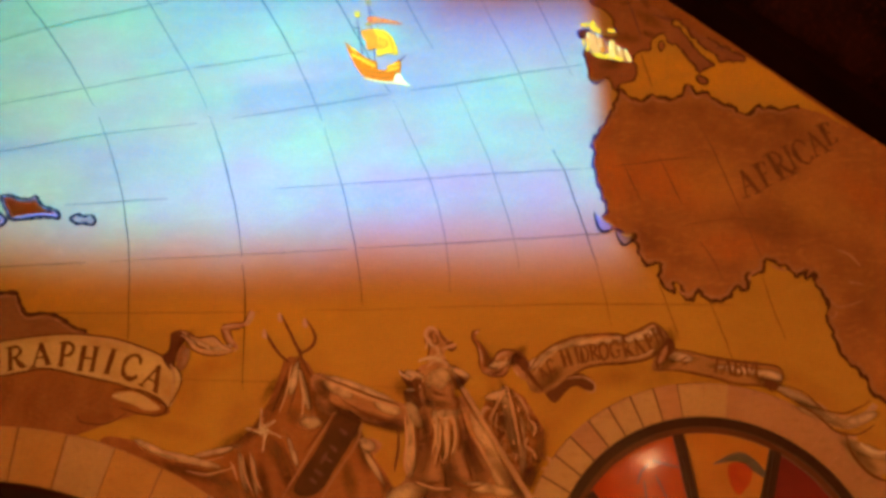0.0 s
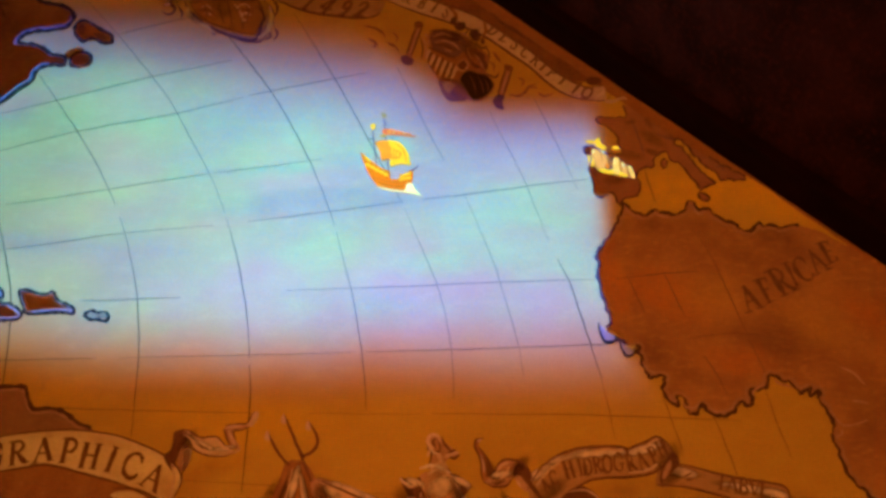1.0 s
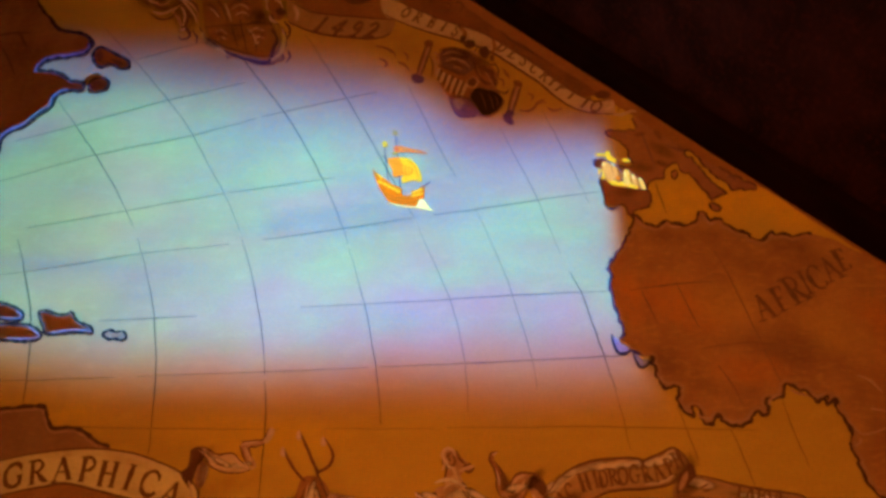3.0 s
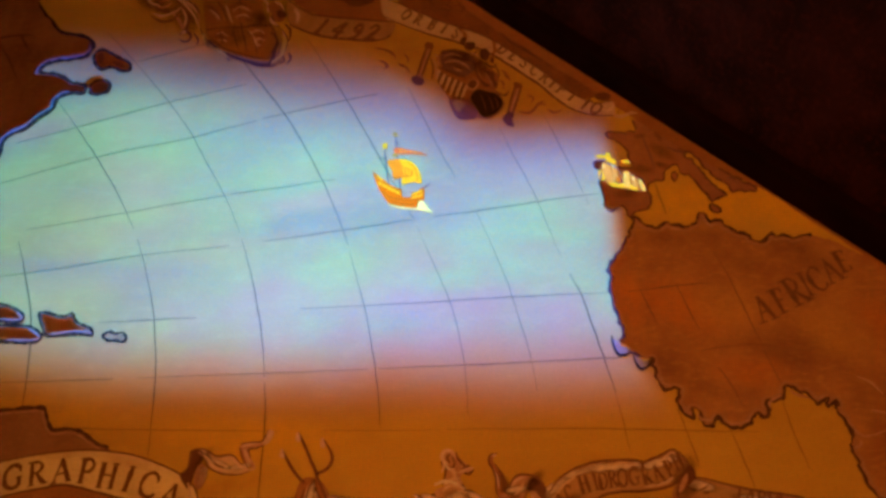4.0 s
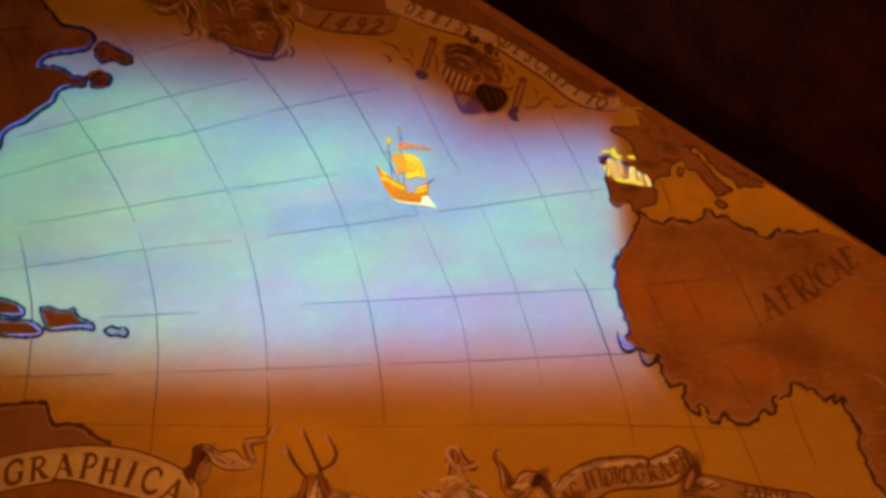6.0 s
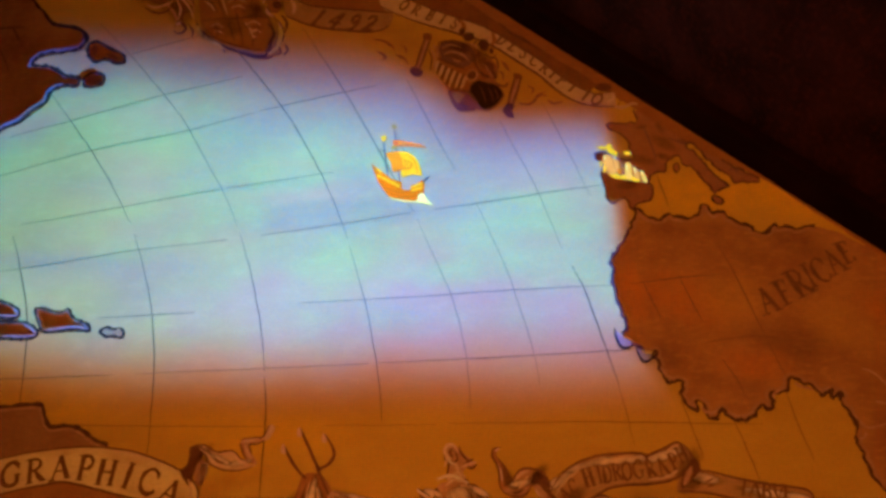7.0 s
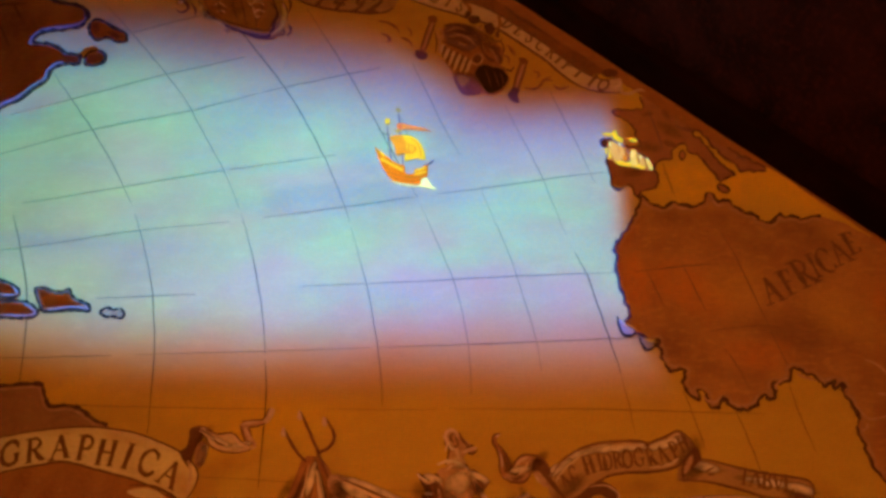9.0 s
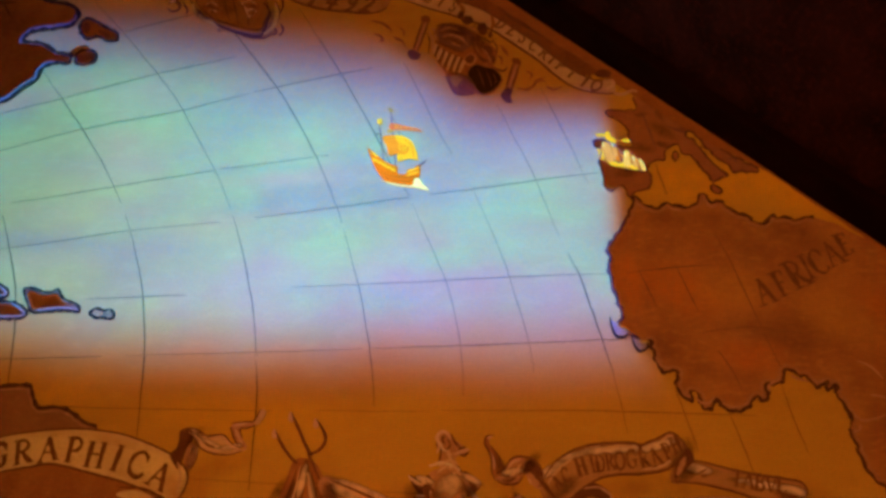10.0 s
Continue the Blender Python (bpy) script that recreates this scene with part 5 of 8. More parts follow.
for pts in ([(-3.050, 2.512), (-2.995, 2.532), (-2.934, 2.526), (-2.850, 2.486), (-2.776, 2.491), (-2.722, 2.489), (-2.654, 2.438), (-2.579, 2.403)], [(-2.953, 2.491), (-2.906, 2.428), (-2.848, 2.388), (-2.768, 2.365), (-2.661, 2.364), (-2.569, 2.392)], [(-3.096, 2.348), (-3.044, 2.402), (-3.046, 2.489)], [(-2.687, 2.546), (-2.650, 2.479), (-2.606, 2.421)], [(-2.683, 2.573), (-2.585, 2.582), (-2.521, 2.591), (-2.485, 2.671)], [(-2.500, 2.565), (-2.562, 2.541), (-2.610, 2.533), (-2.588, 2.477)], [(-2.861, 2.455), (-2.821, 2.419), (-2.769, 2.413)]):
    stroke("ribbon_edge", pts, 0.012, 5.8, SHADE, tail, "dark edge of the ribbon", taper=(0.3, 0.3))

banner2 = plate("title_banner", [(-0.611, 2.231), (-0.587, 2.286), (-0.512, 2.387), (-0.374, 2.471), (-0.201, 2.503), (-0.054, 2.507), (-0.016, 2.493), (0.092, 2.541), (0.153, 2.573), (0.206, 2.547), (0.249, 2.487), (0.174, 2.389), (0.107, 2.351), (-0.012, 2.329), (-0.205, 2.311), (-0.327, 2.253), (-0.407, 2.196), (-0.499, 2.145), (-0.579, 2.154)], 4, BANNER_BROWN, None,
                "dull painted scroll banner with small capitals", "banner", 0.003)
stroke("banner_edge", [(-0.611, 2.231), (-0.587, 2.286), (-0.512, 2.387), (-0.374, 2.471), (-0.201, 2.503), (-0.054, 2.507), (-0.016, 2.493), (0.092, 2.541), (0.153, 2.573), (0.206, 2.547), (0.249, 2.487)], 0.014, 5, SHADE, banner2)
stroke("banner_edge", [(0.249, 2.481), (0.174, 2.389), (0.107, 2.351), (-0.012, 2.329), (-0.205, 2.311), (-0.327, 2.253), (-0.407, 2.196)], 0.016, 5, SHADE, banner2)
for pts in ([(-0.561, 2.251), (-0.499, 2.338), (-0.375, 2.434)], [(-0.226, 2.475), (-0.128, 2.484), (-0.055, 2.480)], [(0.091, 2.514), (0.152, 2.550), (0.193, 2.531)], [(-0.011, 2.353), (0.096, 2.375), (0.157, 2.412)]):
    stroke("banner_light", pts, 0.014, 4.6, CREAM_DIM, banner2, "paler worn stretch of the banner", taper=(0.2, 0.2))
stroke("fold", [(-0.030, 2.505), (-0.016, 2.477), (-0.026, 2.450)], 0.014, 5, SHADE, banner2, "dark crease of the banner", taper=(1, 0.1))
turn = plate("turned_fold", [(0.249, 2.487), (0.277, 2.458), (0.280, 2.410), (0.236, 2.361), (0.193, 2.324), (0.174, 2.288), (0.185, 2.277), (0.167, 2.323), (0.186, 2.395), (0.218, 2.456)], 5, SHADE, banner2, "dark turned fold between the banner's halves", amount=0.003)
stroke("fold_light", [(0.235, 2.433), (0.208, 2.378), (0.185, 2.324)], 0.030, 6, FLESH, turn, "lighter inside of the fold", taper=(0.3, 0.3))
stroke("fold", [(-0.651, 2.337), (-0.598, 2.260), (-0.505, 2.158)], 0.030, 5, SHADE, banner2, "dark fold at the banner's start")
plate("under_shadow", [(-0.494, 2.165), (-0.425, 2.227), (-0.305, 2.270), (-0.211, 2.229), (-0.191, 2.175), (-0.239, 2.161), (-0.306, 2.188), (-0.357, 2.166), (-0.426, 2.091), (-0.470, 2.104)], 3, SHADE, banner2, "dark curled underside", amount=0.003)
stroke("curl_edge", [(-0.374, 2.228), (-0.271, 2.243), (-0.198, 2.202), (-0.205, 2.155), (-0.252, 2.161)], 0.010, 5, CREAM_DIM, banner2)
for char, head, foot in zip("ACHIDROGRAPH", [(-0.530, 2.294), (-0.474, 2.345), (-0.381, 2.409), (-0.310, 2.420), (-0.261, 2.427), (-0.204, 2.442), (-0.143, 2.450), (-0.076, 2.461), (-0.012, 2.460), (0.048, 2.474), (0.117, 2.505), (0.166, 2.543)], [(-0.487, 2.235), (-0.443, 2.273), (-0.351, 2.312), (-0.289, 2.333), (-0.247, 2.336), (-0.189, 2.350), (-0.134, 2.352), (-0.068, 2.364), (0.011, 2.372), (0.085, 2.383), (0.152, 2.421), (0.201, 2.458)]):
    rise = Vector(head) - Vector(foot)
    letter(char, (head[0] + foot[0]) / 2, (head[1] + foot[1]) / 2, rise.length * 1.06, math.degrees(math.atan2(rise.x, rise.y)), 6, banner2, 0.60, FADED, 0.18, 0.0, 0.8)
banner3 = plate("title_banner", [(0.189, 2.417), (0.316, 2.410), (0.460, 2.377), (0.618, 2.344), (0.759, 2.328), (0.860, 2.306), (0.873, 2.241), (0.838, 2.182), (0.734, 2.203), (0.610, 2.212), (0.454, 2.256), (0.294, 2.285), (0.148, 2.290)], 4, BANNER_BROWN, None,
                "dull painted scroll banner end with small capitals", "banner", 0.003)
stroke("banner_edge", [(0.189, 2.417), (0.316, 2.410), (0.460, 2.377), (0.618, 2.344), (0.759, 2.328), (0.860, 2.306), (0.873, 2.241), (0.838, 2.182)], 0.012, 5, SHADE, banner3)
stroke("banner_edge", [(0.148, 2.290), (0.294, 2.285), (0.454, 2.256), (0.610, 2.212), (0.734, 2.203), (0.838, 2.182)], 0.014, 5, SHADE, banner3)
plate("knot", [(0.774, 2.240), (0.823, 2.234), (0.845, 2.195), (0.812, 2.168), (0.777, 2.194)], 6, SHADE, banner3, "dark end of the roll", amount=0.002)
lettering("TABVL", [(0.513, 2.323), (0.573, 2.312), (0.633, 2.302), (0.692, 2.295), (0.746, 2.290)], 0.092, 6, banner3, 0.78, FADED, 0.18)
for pts in ([(0.301, 2.344), (0.349, 2.365)], [(0.315, 2.323), (0.353, 2.333)]):
    stroke("worn_mark", pts, 0.012, 6, LETTER, banner3, "worn brown mark")
tail2 = plate("ribbon_tail", [(-0.828, 2.327), (-0.788, 2.386), (-0.729, 2.401), (-0.691, 2.382), (-0.710, 2.311), (-0.750, 2.250), (-0.818, 2.248), (-0.881, 2.269), (-0.868, 2.292)], 4, FLESH, None, "dark curling ribbon end before the small banner", "ribbon", 0.002)
plate("ribbon_stem", [(-0.909, 2.537), (-0.940, 2.523), (-0.950, 2.484), (-0.930, 2.443), (-0.907, 2.393), (-0.901, 2.332), (-0.885, 2.275), (-0.844, 2.300), (-0.824, 2.327), (-0.854, 2.384), (-0.887, 2.434), (-0.921, 2.468), (-0.926, 2.506)], 4.4, ROBE, tail2, "brown stem of the ribbon", amount=0.002)
plate("ribbon_fold", [(-0.694, 2.382), (-0.649, 2.380), (-0.608, 2.348), (-0.587, 2.302), (-0.624, 2.274), (-0.665, 2.313), (-0.706, 2.311)], 4.8, SHADE, tail2, "dark fold of the ribbon", amount=0.002)
plate("ribbon_face", [(-0.706, 2.311), (-0.665, 2.313), (-0.624, 2.274), (-0.589, 2.236), (-0.630, 2.221), (-0.671, 2.266)], 4.4, FLESH, tail2, "brown lit face of the ribbon", amount=0.002)
for pts in ([(-0.814, 2.321), (-0.777, 2.373), (-0.729, 2.388)], [(-0.919, 2.433), (-0.896, 2.379), (-0.887, 2.325)], [(-0.788, 2.282), (-0.755, 2.316), (-0.728, 2.364)], [(-0.685, 2.285), (-0.657, 2.247)], [(-0.936, 2.509), (-0.909, 2.530)]):
    stroke("ribbon_light", pts, 0.012, 5.4, FLESH_LIGHT, tail2, "lighter side of the ribbon", taper=(0.2, 0.2))
for pts in ([(-0.898, 2.534), (-0.944, 2.523), (-0.953, 2.477), (-0.926, 2.433), (-0.907, 2.379), (-0.904, 2.318), (-0.881, 2.265)], [(-0.881, 2.265), (-0.815, 2.241), (-0.746, 2.247), (-0.706, 2.305)], [(-0.921, 2.471), (-0.884, 2.427), (-0.850, 2.377), (-0.824, 2.327)], [(-0.824, 2.327), (-0.788, 2.389), (-0.729, 2.408), (-0.646, 2.387), (-0.604, 2.348)], [(-0.843, 2.267), (-0.795, 2.258), (-0.754, 2.283)], [(-0.872, 2.299), (-0.852, 2.320)]):
    stroke("ribbon_edge", pts, 0.013, 5.8, SHADE, tail2, "dark edge of the ribbon", taper=(0.3, 0.3))
tail3 = stroke("ribbon_tail", [(0.869, 2.182), (0.951, 2.138), (1.030, 2.082), (1.109, 2.020), (1.202, 2.003), (1.293, 2.036), (1.353, 2.106)], 0.075, 4, CREAM_DIM, None, "dull painted ribbon trailing over the round window's arch", "ribbon", (0.5, 0.35))
stroke("ribbon_edge", [(0.843, 2.175), (0.942, 2.106), (1.055, 2.025), (1.138, 1.952), (1.239, 1.936), (1.332, 1.994)], 0.012, 5, SHADE, tail3)
stroke("ribbon_edge", [(0.889, 2.208), (0.992, 2.158), (1.075, 2.076), (1.177, 2.053), (1.269, 2.086), (1.332, 2.131)], 0.010, 5, SHADE, tail3)
tail4 = stroke("ribbon_tail", [(1.200, 1.929), (1.221, 1.843), (1.282, 1.790), (1.395, 1.770), (1.524, 1.786)], 0.095, 4, CREAM_DIM, None, "dull painted ribbon curling beside the round window's arch", "ribbon", (0.7, 0.8))
stroke("ribbon_edge", [(1.178, 1.941), (1.201, 1.843), (1.264, 1.747), (1.344, 1.696), (1.456, 1.682)], 0.013, 5, SHADE, tail4)
stroke("ribbon_light", [(1.249, 1.890), (1.317, 1.846), (1.446, 1.849)], 0.014, 5, PALE, tail4)

TOP_EDGE = [(-2.043, 6.429), (-1.891, 6.336), (-1.757, 6.242), (-1.626, 6.161), (-1.498, 6.082), (-1.373, 6.017), (-1.251, 5.953), (-1.130, 5.884), (-1.010, 5.793), (-0.893, 5.692), (-0.778, 5.589), (-0.665, 5.487), (-0.555, 5.367), (-0.448, 5.260), (-0.343, 5.175), (-0.239, 5.123), (-0.123, 5.126)]
LOW_EDGE = [(-2.001, 6.210), (-1.872, 6.117), (-1.741, 6.039), (-1.613, 5.967), (-1.488, 5.909), (-1.365, 5.851), (-1.243, 5.789), (-1.124, 5.728), (-1.006, 5.645), (-0.889, 5.542), (-0.776, 5.441), (-0.664, 5.337), (-0.556, 5.214), (-0.449, 5.110), (-0.345, 5.048), (-0.241, 5.012), (-0.114, 4.994)]
plate("upper_ground", TOP_EDGE[1:-2] + [(x, 5.125 - 0.922 * x) for x in (-0.15, -0.6, -1.0, -1.4, -1.9)], 1.8, DEEP_BORDER, None, "deep brown painted ground above the long banner", "painted border", 0.006, 3)
orbis = plate("upper_banner", TOP_EDGE + LOW_EDGE[::-1], 4, CREAM_DIM, None, "long dull painted banner along the mural's sloping edge", "banner", 0.003, 3)
stroke("banner_edge", TOP_EDGE, 0.014, 5, SHADE, orbis)
stroke("banner_edge", LOW_EDGE, 0.018, 5, SHADE, orbis)
stroke("fold", [(-1.314, 5.979), (-1.271, 5.885), (-1.287, 5.812)], 0.030, 5, BORDER, orbis, "brown fold of the banner")
stroke("fold", [(-1.043, 5.814), (-1.022, 5.720), (-1.048, 5.667)], 0.030, 5, BORDER, orbis, "brown fold of the banner")
lettering("ORBIS", [(-1.798, 6.192), (-1.688, 6.122), (-1.560, 6.049), (-1.454, 5.993), (-1.350, 5.931)], 0.098, 6, orbis, 0.80, WORD, 0.19)
lettering("DESCRIPTIO", [(-0.957, 5.718), (-0.864, 5.638), (-0.777, 5.561), (-0.692, 5.480), (-0.612, 5.400), (-0.551, 5.340), (-0.487, 5.274), (-0.406, 5.203), (-0.314, 5.116), (-0.236, 5.072)], 0.100, 6, orbis, 0.80, WORD, 0.19)
plate("roll_end", [(-0.246, 5.185), (-0.195, 5.211), (-0.137, 5.184), (-0.139, 5.143), (-0.197, 5.134), (-0.238, 5.154)], 6, SHADE, orbis, "dark roll at the banner's end", amount=0.003)
stroke("ribbon_end", [(-0.167, 5.035), (-0.116, 5.070), (-0.123, 5.121)], 0.020, 5, FLESH_LIGHT, orbis, "pale lit end of the banner")
stroke("ribbon_end", [(-0.118, 5.005), (-0.054, 4.983), (0.012, 5.011), (0.052, 4.997)], 0.020, 4, CREAM_DIM, orbis, taper=(1, 0.2))
DATE_TOP, DATE_LOW = [(-2.949, 6.542), (-2.841, 6.448), (-2.702, 6.343), (-2.561, 6.291), (-2.398, 6.248), (-2.185, 6.199), (-2.017, 6.156), (-1.893, 6.133)], [(-2.888, 6.249), (-2.792, 6.185), (-2.654, 6.110), (-2.477, 6.042), (-2.307, 6.001), (-2.134, 5.960), (-1.998, 5.954), (-1.921, 5.991)]
date = plate("date_banner", DATE_TOP + DATE_LOW[::-1], 4, BANNER_BROWN, None, "dull painted banner with a date beside the shield", "banner", 0.003, 4)
stroke("banner_edge", DATE_TOP, 0.016, 5, SHADE, date)
stroke("banner_edge", DATE_LOW, 0.020, 5, SHADE, date)
stroke("banner_light", [(-2.860, 6.424), (-2.815, 6.340), (-2.812, 6.251)], 0.030, 5, FLESH_LIGHT, date, "pale fold at the banner's start", taper=(0.3, 0.3))
lettering("1492", [(-2.557, 6.177), (-2.398, 6.118), (-2.232, 6.070), (-2.086, 6.038)], 0.160, 6, date, 0.95, FADED, 0.24, 0.10)

# ---- painted upper border and shields ----
border = plate("painted_border", [(-3.200, 7.039), (-2.667, 6.464), (-2.116, 6.266), (-1.930, 6.477), (-1.608, 6.239), (-1.157, 5.956), (-0.690, 5.586), (-0.260, 5.235), (0.120, 4.956), (0.505, 4.620), (0.845, 4.323), (1.126, 4.050), (1.496, 3.698), (1.572, 3.551), (1.653, 3.623), (1.506, 3.759), (1.166, 4.097), (0.685, 4.540), (0.122, 5.005), (-0.469, 5.612), (-1.170, 6.294), (-1.489, 6.739)], 1, BORDER, None, "brown painted border along the sloping edge", "painted border", 0.006)
plate("border_field", [(-3.049, 7.019), (-2.950, 6.662), (-2.898, 6.535), (-2.705, 6.369), (-2.400, 6.268), (-1.915, 6.148), (-2.064, 6.432), (-2.175, 6.869)], 1.6, BORDER, border, "brown ground above the date banner", amount=0.010)
plate("dark_patch", [(-2.617, 6.809), (-2.551, 6.546), (-2.423, 6.462), (-2.270, 6.413), (-2.178, 6.437), (-2.242, 6.747)], 2.2, SHADE, border, "dark brown patch", amount=0.012)
for pts in ([(-2.529, 6.652), (-2.337, 6.388), (-2.129, 6.394), (-2.106, 6.583)], [(-1.066, 6.049), (-0.783, 5.822), (-0.513, 5.563), (-0.645, 5.580), (-0.919, 5.796)]):
    plate("dark_patch", pts, 2, SHADE, border, "dark brown patch", amount=0.008)
for i in range(60):
    u, v = random.random(), random.random()
    a = Vector([(-1.942, 6.621)][0]).lerp(Vector([(0.253, 4.860)][0]), u) + Vector((0.0, 0.30 * v - 0.12))
    stroke("border_scroll", [a, a + Vector((0.05, 0.025 * (v - 0.3))), a + Vector((0.09, -0.05 + 0.05 * u)), a + Vector((0.06, -0.09))], 0.008 + 0.006 * v, 2, SHADE if v < 0.6 else BORDER, border, "", taper=(0.2, 0.2), steps=4)

plate("border_band", [(x, 5.12 - 0.922 * x - low) for x, low in ((-1.3, 0.0), (-0.6, 0.0), (0.2, 0.0), (0.9, 0.0), (0.55, 0.10), (0.2, 0.13), (-0.3, 0.12), (-0.8, 0.13), (-1.25, 0.12))], 2.4, BORDER, border, "brown band along the sloping edge", amount=0.012)
shield = plate("shield", [(-3.917, 7.025), (-3.875, 6.739), (-3.831, 6.529), (-3.780, 6.310), (-3.691, 6.155), (-3.571, 6.063), (-3.470, 6.000), (-3.420, 5.913), (-3.380, 5.932), (-3.262, 5.887), (-3.121, 5.821), (-2.989, 5.798), (-2.929, 5.821), (-2.868, 5.838), (-2.894, 5.902), (-2.878, 5.973), (-2.892, 6.099), (-2.952, 6.207), (-3.023, 6.281), (-3.117, 6.450), (-3.226, 6.910)], 3, RIM_PAINT, None, "brown painted quartered shield with a pale scrolled rim", "shield", 0.003)
FIELD = [(-3.876, 7.004), (-3.833, 6.732), (-3.783, 6.522), (-3.715, 6.301), (-3.641, 6.187), (-3.493, 6.066), (-3.323, 5.981), (-3.148, 5.915), (-3.025, 5.888), (-3.011, 5.966), (-2.985, 6.074), (-3.031, 6.193), (-3.104, 6.305), (-3.188, 6.513), (-3.271, 6.904)]
field = plate("field", FIELD, 4, TAWNY, shield, "tawny quartered field", amount=0.003)
for pts in ([(-3.715, 6.301), (-3.521, 6.300), (-3.350, 6.282), (-3.182, 6.278), (-3.039, 6.245)], [(-3.487, 6.884), (-3.412, 6.500), (-3.355, 6.283), (-3.283, 6.095), (-3.243, 5.965)], [(-3.673, 6.640), (-3.563, 6.489), (-3.485, 6.314)], [(-3.315, 6.245), (-3.191, 6.101), (-3.140, 5.933)], [(-3.536, 6.084), (-3.490, 6.167), (-3.408, 6.207)]):
    stroke("dividing_line", pts, 0.016, 5, SHADE, field, "dark dividing line", taper=(0.3, 0.3))
for pts in ([(-3.619, 6.248), (-3.531, 6.262), (-3.454, 6.213), (-3.449, 6.123), (-3.524, 6.108), (-3.592, 6.167)], [(-3.258, 6.237), (-3.172, 6.251), (-3.098, 6.202), (-3.070, 6.098), (-3.122, 6.017), (-3.209, 6.078)], [(-3.518, 6.549), (-3.431, 6.576), (-3.307, 6.517), (-3.254, 6.404), (-3.320, 6.336), (-3.440, 6.379)], [(-3.746, 6.597), (-3.654, 6.543), (-3.557, 6.396), (-3.629, 6.354), (-3.722, 6.420)]):
    plate("charge", pts, 5, BORDER, field, "brown painted charge", amount=0.010)
for pts in ([(-3.602, 6.220), (-3.539, 6.244), (-3.471, 6.183)], [(-3.560, 6.151), (-3.511, 6.157), (-3.466, 6.125)], [(-3.240, 6.196), (-3.178, 6.220), (-3.108, 6.166)], [(-3.194, 6.089), (-3.150, 6.121), (-3.090, 6.088)], [(-3.168, 6.036), (-3.117, 6.054)], [(-3.481, 6.477), (-3.398, 6.518), (-3.295, 6.450)], [(-3.434, 6.404), (-3.357, 6.420), (-3.281, 6.369)], [(-3.720, 6.526), (-3.653, 6.476), (-3.590, 6.387)], [(-3.567, 6.570), (-3.511, 6.455), (-3.454, 6.329)], [(-3.279, 6.227), (-3.211, 6.154), (-3.157, 6.034)]):
    stroke("charge_light", pts, 0.012, 6, FLESH_LIGHT, field, "pale line of a charge", taper=(0.2, 0.2))
for pts in ([(-3.620, 6.197), (-3.553, 6.201), (-3.451, 6.136)], [(-3.244, 6.159), (-3.179, 6.163), (-3.085, 6.125)], [(-3.510, 6.508), (-3.429, 6.562), (-3.279, 6.487)], [(-3.765, 6.573), (-3.675, 6.532), (-3.552, 6.369)], [(-3.168, 6.225), (-3.119, 6.129), (-3.131, 6.006)], [(-3.571, 6.294), (-3.539, 6.186), (-3.487, 6.090)], [(-3.430, 6.261), (-3.385, 6.140), (-3.330, 6.019)]):
    stroke("charge_line", pts, 0.010, 7, SHADE, field, "dark line of a charge", taper=(0.2, 0.2))
for pts in ([(-3.777, 6.322), (-3.687, 6.161), (-3.567, 6.069), (-3.457, 5.992), (-3.409, 5.911)], [(-3.381, 5.939), (-3.251, 5.885), (-3.110, 5.819), (-2.978, 5.797), (-2.924, 5.827)], [(-3.724, 6.315), (-3.634, 6.180), (-3.487, 6.058), (-3.316, 5.974), (-3.141, 5.908), (-3.013, 5.880)], [(-3.013, 5.880), (-2.999, 5.958), (-2.973, 6.066), (-3.019, 6.185), (-3.093, 6.304)], [(-2.924, 5.821), (-2.868, 5.838), (-2.895, 5.908), (-2.874, 5.979), (-2.886, 6.098), (-2.946, 6.206)]):
    stroke("rim_line", pts, 0.018, 5.5, SHADE, shield, "dark line of the rim", taper=(0.4, 0.4))
for pts in ([(-3.739, 6.278), (-3.663, 6.158), (-3.538, 6.065)], [(-3.455, 5.979), (-3.314, 5.930), (-3.139, 5.865), (-3.017, 5.838)], [(-2.969, 5.875), (-2.936, 5.931), (-2.929, 6.029), (-2.958, 6.145)], [(-2.944, 5.847), (-2.905, 5.873)], [(-3.437, 5.946), (-3.411, 5.924)]):
    stroke("rim_light", pts, 0.020, 6, SHORE_GREY, shield, "pale lit edge of the rim", taper=(0.2, 0.2))
for pts in ([(-3.135, 6.492), (-3.086, 6.537), (-2.996, 6.458), (-2.937, 6.358), (-2.969, 6.286), (-3.027, 6.307), (-3.072, 6.378)], [(-4.462, 6.901), (-4.361, 6.786), (-4.225, 6.724), (-4.178, 6.786), (-4.223, 6.877)]):
    plate("scrolled_leaf", pts, 4.5, BORDER, shield, "brown scrolled leaf beside the rim", amount=0.006)
plate("dark_hollow", [(-3.027, 6.410), (-2.973, 6.415), (-2.926, 6.357), (-2.954, 6.329), (-3.012, 6.350)], 6, SHADE, shield, "dark hollow of a scroll", amount=0.003)
for q, long, wide, turn, tone in (([(-3.414, 6.175)][0], 0.5, 0.3, 10, THIN_HONEY), ([(-3.192, 6.337)][0], 0.4, 0.24, 30, UMBER), ([(-3.625, 6.108)][0], 0.3, 0.10, 40, UMBER)):
    dab(q, long, wide, turn, 7.4 + 0.3 * long, tone, shield)
stroke("rim_dark", [(-3.669, 6.182), (-3.529, 6.046), (-3.406, 5.967), (-3.249, 5.885), (-3.116, 5.834), (-3.021, 5.817), (-2.982, 5.872), (-2.977, 5.961), (-2.955, 6.040), (-2.994, 6.123), (-3.046, 6.175)], 0.030, 6.5, COAST, shield, "dark inner line of the rim", taper=(0.3, 0.3))
